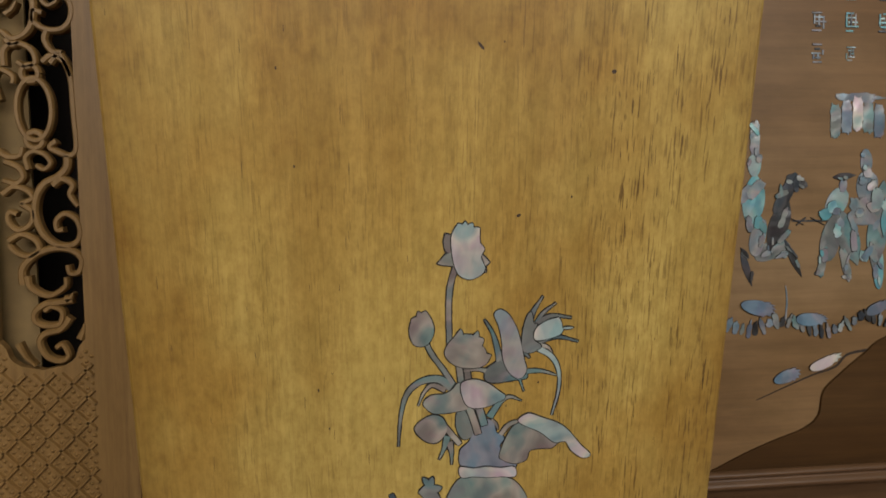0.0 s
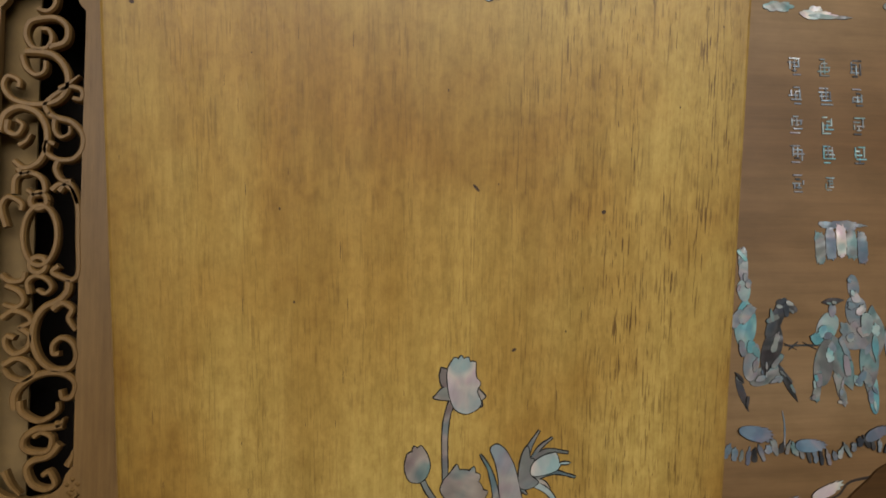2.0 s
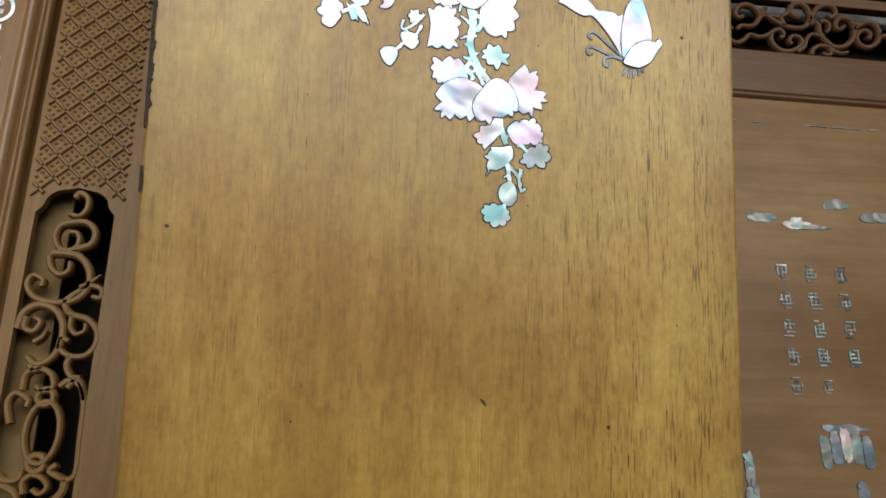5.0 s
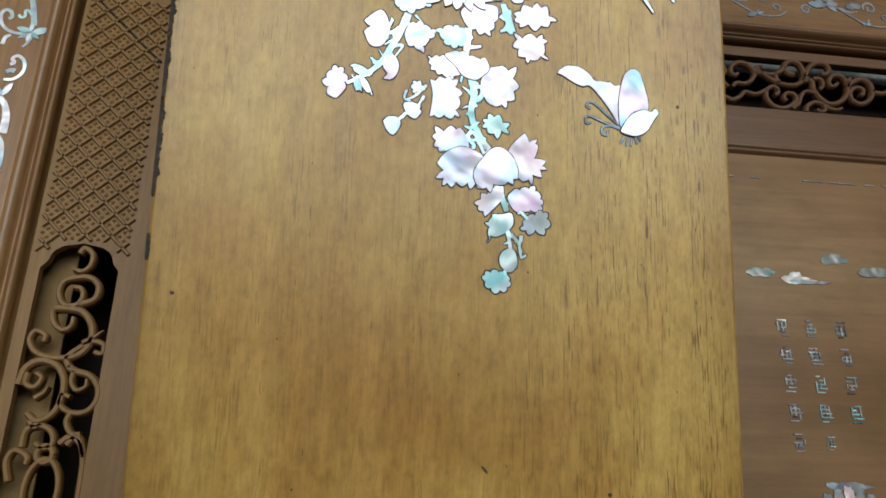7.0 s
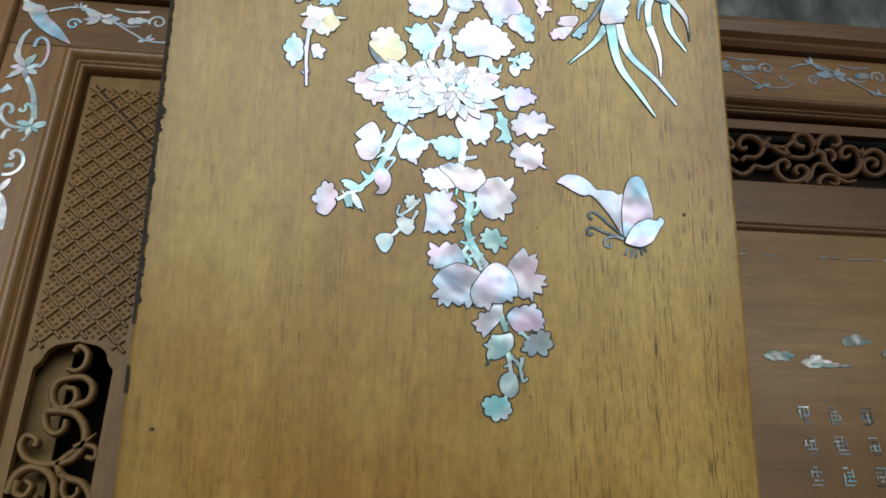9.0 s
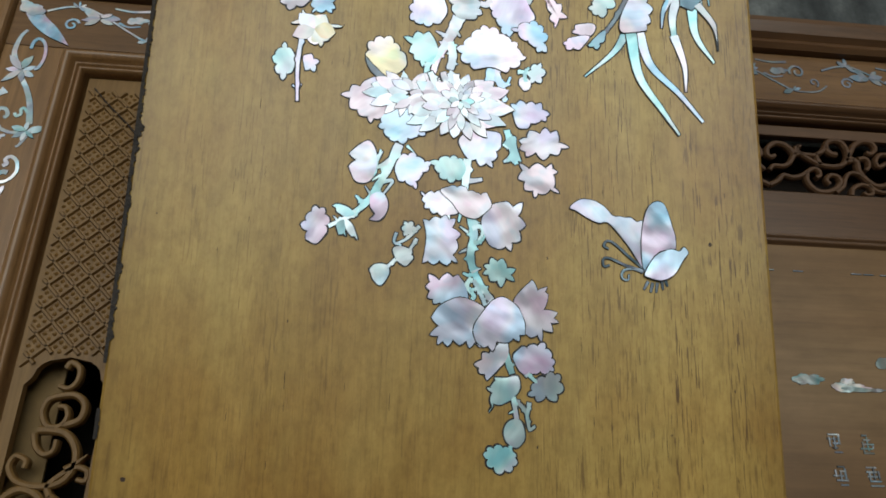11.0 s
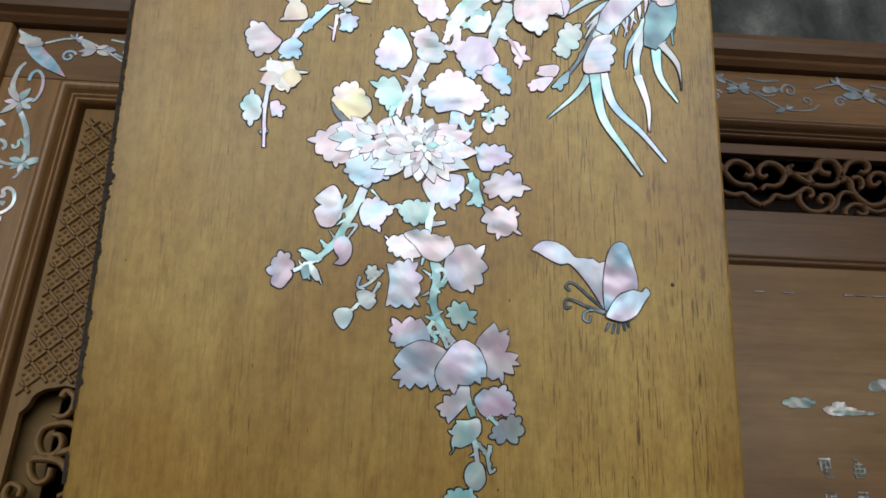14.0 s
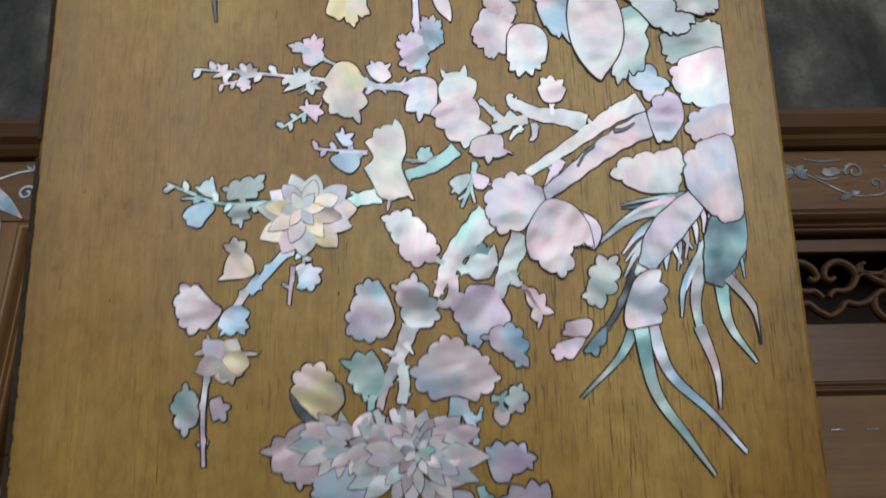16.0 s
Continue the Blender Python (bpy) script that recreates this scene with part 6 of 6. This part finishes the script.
scroll([(-0.360, 1.086), (-0.358, 1.076), (-0.349, 1.069), (-0.339, 1.067), (-0.326, 1.075), (-0.325, 1.084)], 0.0054, 0.0043)
scroll([(-0.320, 1.062), (-0.333, 1.060), (-0.344, 1.059), (-0.354, 1.052), (-0.355, 1.043), (-0.347, 1.038), (-0.333, 1.039), (-0.330, 1.051), (-0.339, 1.056), (-0.346, 1.052)], 0.0059, 0.0043)
scroll([(-0.323, 1.045), (-0.332, 1.034), (-0.346, 1.030), (-0.352, 1.022), (-0.346, 1.008), (-0.334, 1.003), (-0.326, 1.008), (-0.331, 1.019), (-0.337, 1.016)], 0.0059, 0.0043)
scroll([(-0.372, 1.021), (-0.365, 1.008), (-0.356, 0.999)], 0.0054, 0.0022)
scroll([(-0.326, 1.062), (-0.322, 1.064), (-0.319, 1.069)], 0.0076, 0.0022)
scroll([(-0.315, 1.024), (-0.311, 1.033), (-0.310, 1.039)], 0.0065, 0.0022)


# main bay: frieze with openwork above one wide inlaid panel
MX0, MX1 = -0.19, X1 - 0.07


def run_moulding(z_rows, x0, x1):
    """A straight moulding along x; rows are (height, depth)."""
    bm = bmesh.new()
    a = [bm.verts.new((x0, CF + d, z)) for z, d in z_rows]
    b = [bm.verts.new((x1, CF + d, z)) for z, d in z_rows]
    for k in range(len(a) - 1):
        bm.faces.new((a[k], b[k], b[k + 1], a[k + 1]))
    bmesh.ops.recalc_face_normals(bm, faces=bm.faces)
    for f in bm.faces:
        if f.normal.y > 0.2:
            f.normal_flip()
    return bm


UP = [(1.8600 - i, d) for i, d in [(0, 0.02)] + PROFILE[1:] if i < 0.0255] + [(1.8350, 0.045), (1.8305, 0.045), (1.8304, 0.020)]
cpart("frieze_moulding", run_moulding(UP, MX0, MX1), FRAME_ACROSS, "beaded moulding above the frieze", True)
frieze = cpart("frieze", boxes((MX0, MX1, CF + 0.012, CF + 0.022, 1.8155, 1.8305), (MX0, MX1, CF + 0.012, CF + 0.022, 1.675, 1.7355), bevel=0.0012), FRAME_ACROSS, "frieze board with carved openwork vine, darkened for its shade")
# Near-black sheet standing in for the shaded hollow behind the frieze.
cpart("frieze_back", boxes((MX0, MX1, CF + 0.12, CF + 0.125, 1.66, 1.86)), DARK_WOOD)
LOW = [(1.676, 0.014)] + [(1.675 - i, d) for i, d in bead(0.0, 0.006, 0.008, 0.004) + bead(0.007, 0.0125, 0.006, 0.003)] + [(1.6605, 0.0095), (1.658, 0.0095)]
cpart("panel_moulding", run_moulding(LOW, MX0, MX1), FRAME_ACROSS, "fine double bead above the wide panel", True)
main_panel = cpart("wide_panel", boxes((MX0, MX1, CF + 0.005, CF + 0.02, 0.8605, 1.6595), bevel=0.001), PANEL_WOOD, "smooth brown panel inlaid with muted shell")
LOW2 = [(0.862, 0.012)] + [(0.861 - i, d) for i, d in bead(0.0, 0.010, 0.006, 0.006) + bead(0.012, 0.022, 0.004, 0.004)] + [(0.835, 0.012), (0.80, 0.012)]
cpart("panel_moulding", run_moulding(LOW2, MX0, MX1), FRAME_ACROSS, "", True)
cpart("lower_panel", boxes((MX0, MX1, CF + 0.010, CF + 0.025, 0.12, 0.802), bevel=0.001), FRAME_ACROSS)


def vine(x, flip):
    """One stretch of the frieze's vine, 0.24 m long, its scrolls leaning one way or the other."""
    def run(pts, w0, w1):
        line = [(x - px if flip else x + px, pz) for px, pz in pts]
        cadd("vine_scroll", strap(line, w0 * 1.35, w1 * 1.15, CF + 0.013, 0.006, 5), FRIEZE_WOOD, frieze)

    run([(0.017, 1.794), (0.010, 1.795), (0.005, 1.800), (0.007, 1.810), (0.018, 1.815), (0.028, 1.811), (0.032, 1.799), (0.029, 1.788), (0.021, 1.779), (0.007, 1.776), (-0.009, 1.778), (-0.022, 1.785), (-0.031, 1.791), (-0.040, 1.789)], 0.0060, 0.0050)
    run([(0.004, 1.804), (-0.002, 1.797), (-0.013, 1.791), (-0.024, 1.791), (-0.033, 1.793), (-0.034, 1.800), (-0.029, 1.803)], 0.0050, 0.0040)
    run([(-0.039, 1.789), (-0.043, 1.797), (-0.051, 1.804), (-0.062, 1.805), (-0.072, 1.798), (-0.075, 1.788), (-0.070, 1.784), (-0.065, 1.787)], 0.0060, 0.0050)
    run([(-0.040, 1.789), (-0.048, 1.777), (-0.058, 1.772), (-0.069, 1.772), (-0.076, 1.765)], 0.0050, 0.0050)
    run([(-0.079, 1.744), (-0.067, 1.751), (-0.059, 1.759), (-0.048, 1.757), (-0.038, 1.759), (-0.028, 1.765), (-0.019, 1.771), (-0.012, 1.769), (-0.011, 1.762), (-0.017, 1.758)], 0.0050, 0.0050)
    run([(-0.028, 1.764), (-0.029, 1.752), (-0.021, 1.741), (-0.008, 1.739), (0.005, 1.744), (0.014, 1.754), (0.011, 1.762), (0.002, 1.763), (-0.004, 1.756), (-0.001, 1.750)], 0.0055, 0.0050)
    run([(0.005, 1.739), (0.016, 1.748), (0.021, 1.759), (0.029, 1.768), (0.040, 1.767), (0.044, 1.763)], 0.0050, 0.0040)
    run([(0.030, 1.790), (0.037, 1.800), (0.044, 1.810), (0.055, 1.816), (0.067, 1.815), (0.071, 1.806), (0.063, 1.798), (0.057, 1.800)], 0.0060, 0.0050)
    run([(0.033, 1.790), (0.042, 1.784), (0.042, 1.772), (0.049, 1.760), (0.061, 1.752), (0.077, 1.756), (0.090, 1.769), (0.094, 1.786), (0.088, 1.797), (0.076, 1.798), (0.068, 1.790), (0.068, 1.781), (0.074, 1.781), (0.080, 1.786)], 0.0060, 0.0050)
    run([(0.044, 1.789), (0.052, 1.791), (0.057, 1.787), (0.056, 1.778), (0.050, 1.773)], 0.0050, 0.0040)
    run([(0.025, 1.736), (0.028, 1.745), (0.039, 1.752), (0.050, 1.750), (0.053, 1.741), (0.046, 1.738), (0.040, 1.741)], 0.0050, 0.0040)
    run([(0.050, 1.752), (0.058, 1.745), (0.069, 1.743), (0.078, 1.746)], 0.0050, 0.0040)
    run([(0.092, 1.781), (0.102, 1.790), (0.117, 1.796), (0.128, 1.790), (0.130, 1.777), (0.122, 1.763), (0.107, 1.756), (0.096, 1.762), (0.097, 1.775), (0.107, 1.782), (0.116, 1.779), (0.114, 1.771), (0.109, 1.771)], 0.0060, 0.0050)
    run([(0.095, 1.787), (0.098, 1.793), (0.101, 1.797)], 0.0080, 0.0020)
    run([(-0.037, 1.791), (-0.036, 1.799), (-0.031, 1.804)], 0.0080, 0.0020)
    run([(0.027, 1.787), (0.032, 1.785), (0.038, 1.788)], 0.0080, 0.0020)
    run([(-0.008, 1.777), (-0.010, 1.784), (-0.011, 1.793)], 0.0090, 0.0030)
    run([(0.129, 1.778), (0.138, 1.776), (0.150, 1.778), (0.161, 1.788)], 0.0060, 0.0050)


for vx, fl in ((0.5, False), (0.822, True), (0.342, True), (0.02, False)):
    vine(vx, fl)

# cornice over the frame
CORN = [(1.9345, 0.004), (1.9345, -0.010), (1.940, -0.016), (1.948, -0.012), (1.953, -0.020), (1.966, -0.026), (1.973, -0.026), (1.973, 0.22)]
bm = bmesh.new()
pa = [bm.verts.new((X0 - 0.04, CF + d, z)) for z, d in CORN]
pb = [bm.verts.new((X1 + 0.04, CF + d, z)) for z, d in CORN]
for k in range(len(pa) - 1):
    bm.faces.new((pa[k], pb[k], pb[k + 1], pa[k + 1]))
bm.faces.new(pa), bm.faces.new(pb)
bmesh.ops.recalc_face_normals(bm, faces=bm.faces)
cpart("cornice", bm, FRAME_ACROSS, "red-brown moulded cornice")
cpart("outer_moulding", boxes((X0 - 0.036, X0 - 0.0005, CF - 0.012, CF + 0.011, 0.0, 1.934), bevel=0.005), FRAME_UP)


# ---- shell inlay of the cabinet ----
crng = random.Random(21)


def shell(pts, tint, parent, y, name="shell_piece", ribbon=False):
    bm = bmesh.new()
    up = crng.uniform(0, 0.0007)
    plate(bm, [Vector(p) for p in pts], y + 0.001, y - up - 0.00025, y - up - 0.0005, 0.0002, ribbon)
    return cadd(name, bm, [tint, GROOVE], parent)


def shell_leaf(x, z, ln, wd, ang, style, tint, parent, y, name="shell_piece"):
    d = Vector((math.cos(radians(ang)), math.sin(radians(ang))))
    q = Vector((-d.y, d.x))
    loop = [Vector((x, z)) + d * (s - ln / 2) + q * w for s, w in outline(style, ln, wd, crng)]
    return shell(loop[::-1], tint, parent, y, name)


def shell_strap(points, w0, w1, tint, parent, y, name="shell_tendril"):
    line = spline(points, 5)
    n = len(line)
    lf, rt = [], []
    for i, p in enumerate(line):
        d = (line[min(i + 1, n - 1)] - line[max(i - 1, 0)]).normalized()
        q = Vector((-d.y, d.x)) * 0.5 * (w0 + (w1 - w0) * i / (n - 1)) * (1 + (0.9 * (i % 3) / 2 - 0.3 if w0 > 0.005 else 0.0))
        lf.append(p + q), rt.append(p - q)
    return shell(rt + lf[::-1], tint, parent, y, name, True)


# upright border of the frame: a running vine of shell
shell_leaf(-0.466, 1.899, 0.085, 0.016, -46, "pointed", BORDER, stile, CF - 0.0004)
shell_leaf(-0.458, 1.890, 0.080, 0.018, -40, "pointed", SKY, stile, CF - 0.001)
shell_leaf(-0.476, 1.913, 0.030, 0.018, -20, "jag", BORDER, stile, CF - 0.0016)


def tuft(x, z, size, angles, tints, parent):
    """A spray of pointed shell leaves round a node."""
    for k, ang in enumerate(angles):
        ln = size * crng.uniform(0.6, 1.4)
        c, q = math.cos(radians(ang)), math.sin(radians(ang))
        shell_leaf(x + c * ln * 0.5, z + q * ln * 0.5, ln, ln * crng.uniform(0.3, 0.44), ang + crng.uniform(-14, 14), "pointed", tints[k % len(tints)], parent, CF - 0.0003 * (k % 3))


def border_vine(z0, way):
    """One length of the upright border: a swelling stem, curled tendrils and two sprays of leaves."""
    cx = -0.4635
    def run(pts, w0, w1, tint):
        shell_strap([(cx + way * px, z0 + pz) for px, pz in pts], min(w0 * 1.3, 0.0049), w1 * 1.3, tint, stile, CF)

    run([(-0.012, 0.102), (-0.017, 0.093), (-0.019, 0.081), (-0.019, 0.067), (-0.013, 0.053), (-0.006, 0.045)], 0.0025, 0.0060, BORDER)
    run([(-0.010, 0.042), (-0.002, 0.032), (0.006, 0.019), (0.013, 0.003), (0.017, -0.013), (0.020, -0.028)], 0.0070, 0.0055, MIST)
    run([(0.021, -0.035), (0.019, -0.046), (0.015, -0.055), (0.012, -0.057)], 0.0055, 0.0015, TEAL)
    run([(-0.002, 0.075), (-0.001, 0.085), (0.004, 0.090), (0.011, 0.085), (0.015, 0.073), (0.015, 0.059), (0.012, 0.049), (0.008, 0.046)], 0.0030, 0.0026, SKY)
    run([(0.001, -0.014), (0.004, -0.018), (0.008, -0.015), (0.007, -0.009), (0.010, -0.007), (0.015, -0.013)], 0.0026, 0.0026, TEAL)
    run([(-0.009, -0.021), (-0.006, -0.017), (-0.009, -0.010), (-0.015, -0.009), (-0.018, -0.015), (-0.016, -0.026), (-0.009, -0.035), (0.000, -0.039), (0.010, -0.039), (0.020, -0.036)], 0.0034, 0.0028, MIST)
    run([(0.005, -0.082), (0.009, -0.079), (0.006, -0.074), (0.011, -0.070), (0.018, -0.075), (0.021, -0.086), (0.018, -0.095), (0.011, -0.101), (0.002, -0.102)], 0.0034, 0.0026, BORDER)
    run([(0.003, -0.092), (0.007, -0.089), (0.012, -0.090)], 0.0034, 0.0045, BORDER)
    run([(-0.025, 0.007), (-0.020, 0.012), (-0.016, 0.016)], 0.0035, 0.0080, BORDER)
    run([(-0.009, -0.056), (-0.007, -0.046), (-0.002, -0.043)], 0.0065, 0.0025, BORDER)
    run([(0.003, -0.124), (0.009, -0.132), (0.014, -0.146), (0.015, -0.160), (0.014, -0.169)], 0.0050, 0.0080, BORDER)
    face = 0 if way > 0 else 180
    tuft(cx - way * 0.0055, z0 + 0.044, 0.022, [face + way * g for g in (20, 75, 130, 175, 225, 285, 330)], (BORDER, MIST, BORDER, SKY), stile)
    tuft(cx + way * 0.0185, z0 - 0.037, 0.016, [face + way * g for g in (15, 95, 160, 215, 260, 320)], (MIST, BORDER, TEAL), stile)
    tuft(cx + way * 0.003, z0 - 0.124, 0.016, [face + way * g for g in (60, 110, 170, 240, 300)], (BORDER, SKY), stile)


for z0, way in ((1.78, 1), (1.505, -1), (1.23, 1), (0.955, -1)):
    border_vine(z0, way)


def rail_vine(x0, a, b):
    """One length of the top rail's vine: a long bent stem, a spray of leaves, two curls."""
    rows = [
        ([(-0.063, 1.912), (-0.041, 1.920), (-0.022, 1.921), (-0.006, 1.915), (0.012, 1.905), (0.037, 1.889), (0.061, 1.877), (0.090, 1.878), (0.105, 1.888)], 0.0026, 0.0020, a),
        ([(0.014, 1.923), (0.034, 1.920), (0.056, 1.922)], 0.0022, 0.0034, a),
        ([(0.022, 1.902), (0.034, 1.897), (0.048, 1.899)], 0.0030, 0.0016, b),
        (curl(0.068, 1.907, 0.011, 200, 1.2, -1), 0.0032, 0.0024, a),
        (curl(-0.031, 1.894, 0.009, 20, 1.2, 1), 0.0030, 0.0022, b),
        (curl(0.088, 1.892, 0.007, 300, 1.0, 1), 0.0024, 0.0018, b),
    ]
    for pts, w0, w1, tint in rows:
        shell_strap([(x0 + px, pz) for px, pz in pts], w0, w1, tint, top_rail, CF)
    tuft(x0, 1.906, 0.02, (-28, 8, 35, 150, 188, 215), (a, b, a), top_rail)
    tuft(x0 + 0.058, 1.878, 0.012, (20, 60, 165, 200), (b, a), top_rail)
    tuft(x0 - 0.028, 1.921, 0.011, (30, 90, 150, 330), (a, b), top_rail)
    shell_leaf(x0 + 0.043, 1.907, 0.024, 0.011, 10, "jag", a, top_rail, CF)


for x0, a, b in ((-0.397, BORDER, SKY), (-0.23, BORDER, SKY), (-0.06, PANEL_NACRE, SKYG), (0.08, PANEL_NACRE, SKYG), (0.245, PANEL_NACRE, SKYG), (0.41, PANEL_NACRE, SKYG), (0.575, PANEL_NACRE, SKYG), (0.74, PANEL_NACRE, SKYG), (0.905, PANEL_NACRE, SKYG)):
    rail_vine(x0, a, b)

# wide panel: thin line, clouds, columns of character bars, mounted procession reduced to plain plates
PF = CF + 0.005
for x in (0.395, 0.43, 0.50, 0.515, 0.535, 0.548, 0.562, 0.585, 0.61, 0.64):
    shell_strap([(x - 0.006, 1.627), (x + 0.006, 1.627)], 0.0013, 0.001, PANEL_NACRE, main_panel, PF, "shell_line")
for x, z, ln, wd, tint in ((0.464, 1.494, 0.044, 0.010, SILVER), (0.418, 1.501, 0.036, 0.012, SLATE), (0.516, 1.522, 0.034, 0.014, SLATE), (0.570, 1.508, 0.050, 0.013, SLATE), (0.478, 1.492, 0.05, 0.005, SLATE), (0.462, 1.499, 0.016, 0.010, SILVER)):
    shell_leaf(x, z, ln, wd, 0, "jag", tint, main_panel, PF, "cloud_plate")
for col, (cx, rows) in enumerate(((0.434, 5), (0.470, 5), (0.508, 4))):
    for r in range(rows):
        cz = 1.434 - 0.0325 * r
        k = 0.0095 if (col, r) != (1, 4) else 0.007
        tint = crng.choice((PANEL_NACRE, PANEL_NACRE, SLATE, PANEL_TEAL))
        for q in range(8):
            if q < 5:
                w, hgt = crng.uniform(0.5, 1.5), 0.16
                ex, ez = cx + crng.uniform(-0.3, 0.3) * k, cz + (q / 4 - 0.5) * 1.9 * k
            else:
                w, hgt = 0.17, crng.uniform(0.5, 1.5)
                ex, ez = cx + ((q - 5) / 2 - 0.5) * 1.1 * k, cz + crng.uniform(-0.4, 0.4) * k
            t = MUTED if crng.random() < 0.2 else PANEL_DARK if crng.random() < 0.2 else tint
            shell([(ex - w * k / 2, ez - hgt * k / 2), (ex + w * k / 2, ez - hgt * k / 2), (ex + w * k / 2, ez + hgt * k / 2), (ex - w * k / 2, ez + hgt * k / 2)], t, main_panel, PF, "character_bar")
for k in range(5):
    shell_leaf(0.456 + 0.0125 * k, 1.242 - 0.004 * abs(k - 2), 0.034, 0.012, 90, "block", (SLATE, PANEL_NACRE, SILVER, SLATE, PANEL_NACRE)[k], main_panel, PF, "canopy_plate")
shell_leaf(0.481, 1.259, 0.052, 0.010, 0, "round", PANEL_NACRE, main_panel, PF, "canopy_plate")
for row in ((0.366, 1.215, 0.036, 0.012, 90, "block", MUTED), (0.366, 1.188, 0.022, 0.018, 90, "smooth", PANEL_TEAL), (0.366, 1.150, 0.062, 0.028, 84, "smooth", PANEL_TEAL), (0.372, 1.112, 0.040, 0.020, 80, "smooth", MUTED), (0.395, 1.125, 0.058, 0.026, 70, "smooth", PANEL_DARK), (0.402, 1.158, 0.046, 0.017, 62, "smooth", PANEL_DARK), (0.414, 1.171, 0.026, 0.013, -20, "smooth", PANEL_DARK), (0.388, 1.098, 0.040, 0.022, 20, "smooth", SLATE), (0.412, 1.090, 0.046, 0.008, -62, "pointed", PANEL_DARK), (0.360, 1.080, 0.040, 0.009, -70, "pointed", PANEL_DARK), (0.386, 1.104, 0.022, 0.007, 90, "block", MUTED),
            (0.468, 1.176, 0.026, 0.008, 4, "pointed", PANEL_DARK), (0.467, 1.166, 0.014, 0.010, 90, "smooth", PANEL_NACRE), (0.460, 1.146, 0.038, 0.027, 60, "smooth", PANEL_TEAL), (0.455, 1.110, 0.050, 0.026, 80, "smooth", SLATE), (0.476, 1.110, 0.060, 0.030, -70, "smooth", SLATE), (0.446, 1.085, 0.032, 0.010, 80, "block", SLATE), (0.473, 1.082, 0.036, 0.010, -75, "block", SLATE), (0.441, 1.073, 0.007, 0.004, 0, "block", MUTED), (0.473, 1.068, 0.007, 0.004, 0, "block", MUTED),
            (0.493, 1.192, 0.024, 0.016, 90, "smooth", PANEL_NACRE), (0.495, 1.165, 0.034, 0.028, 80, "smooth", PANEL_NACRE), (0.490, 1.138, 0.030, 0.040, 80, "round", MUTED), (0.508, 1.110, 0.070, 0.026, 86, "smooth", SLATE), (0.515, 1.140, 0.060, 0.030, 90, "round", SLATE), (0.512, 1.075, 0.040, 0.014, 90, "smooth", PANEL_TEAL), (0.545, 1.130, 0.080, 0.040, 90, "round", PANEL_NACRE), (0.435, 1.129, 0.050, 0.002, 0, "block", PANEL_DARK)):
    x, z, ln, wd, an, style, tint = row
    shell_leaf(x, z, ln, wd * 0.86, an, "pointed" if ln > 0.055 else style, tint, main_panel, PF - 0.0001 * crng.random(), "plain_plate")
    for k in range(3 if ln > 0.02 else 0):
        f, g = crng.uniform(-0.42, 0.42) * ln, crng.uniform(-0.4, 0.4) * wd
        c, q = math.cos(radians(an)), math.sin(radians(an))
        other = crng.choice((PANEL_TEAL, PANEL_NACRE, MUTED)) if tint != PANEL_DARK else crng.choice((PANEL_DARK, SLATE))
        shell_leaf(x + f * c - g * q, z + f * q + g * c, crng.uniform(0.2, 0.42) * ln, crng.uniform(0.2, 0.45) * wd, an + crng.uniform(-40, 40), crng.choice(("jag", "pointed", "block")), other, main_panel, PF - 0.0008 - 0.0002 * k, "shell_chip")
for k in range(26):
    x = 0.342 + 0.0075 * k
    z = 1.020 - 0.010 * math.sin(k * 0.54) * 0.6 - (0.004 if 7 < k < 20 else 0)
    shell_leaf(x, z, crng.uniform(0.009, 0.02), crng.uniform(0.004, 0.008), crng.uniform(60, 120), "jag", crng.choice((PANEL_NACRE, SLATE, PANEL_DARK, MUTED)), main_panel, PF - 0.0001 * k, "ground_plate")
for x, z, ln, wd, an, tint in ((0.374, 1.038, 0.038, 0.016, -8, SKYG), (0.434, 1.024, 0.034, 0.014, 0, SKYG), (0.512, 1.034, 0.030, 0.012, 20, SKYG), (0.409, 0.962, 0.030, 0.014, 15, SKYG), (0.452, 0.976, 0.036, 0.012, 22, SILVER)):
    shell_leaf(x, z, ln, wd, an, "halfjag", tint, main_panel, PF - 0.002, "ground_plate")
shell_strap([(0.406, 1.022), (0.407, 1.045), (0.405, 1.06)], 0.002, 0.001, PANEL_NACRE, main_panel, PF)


def wavy_relief(top, y, name, mat, label):
    """A low relief on the wide panel below a wavy top edge."""
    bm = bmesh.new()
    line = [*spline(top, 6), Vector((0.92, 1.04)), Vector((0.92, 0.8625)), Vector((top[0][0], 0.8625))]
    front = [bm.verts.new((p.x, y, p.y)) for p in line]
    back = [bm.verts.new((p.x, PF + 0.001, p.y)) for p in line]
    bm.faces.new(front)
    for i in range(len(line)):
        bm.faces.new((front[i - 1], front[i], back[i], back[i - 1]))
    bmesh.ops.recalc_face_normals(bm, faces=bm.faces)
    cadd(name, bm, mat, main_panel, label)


cadd("thin_dark_line", strap([(0.375, 0.937), (0.410, 0.951), (0.439, 0.962), (0.465, 0.970), (0.479, 0.983), (0.506, 0.988)], 0.0012, 0.0044, PF - 0.0004, 0.002, 6, 0.0004), DARK_WOOD, main_panel, "dark fissure beside the dark relief")
# Darker brown area below a wavy edge, lower right of the panel.
wavy_relief([(0.325, 0.8626), (0.337, 0.868), (0.363, 0.880), (0.397, 0.893), (0.429, 0.904), (0.446, 0.918), (0.451, 0.944), (0.468, 0.961), (0.497, 0.984), (0.524, 1.002), (0.60, 1.02)], PF - 0.0034, "dark_relief", DARK_RELIEF_WOOD, "dark brown low relief")
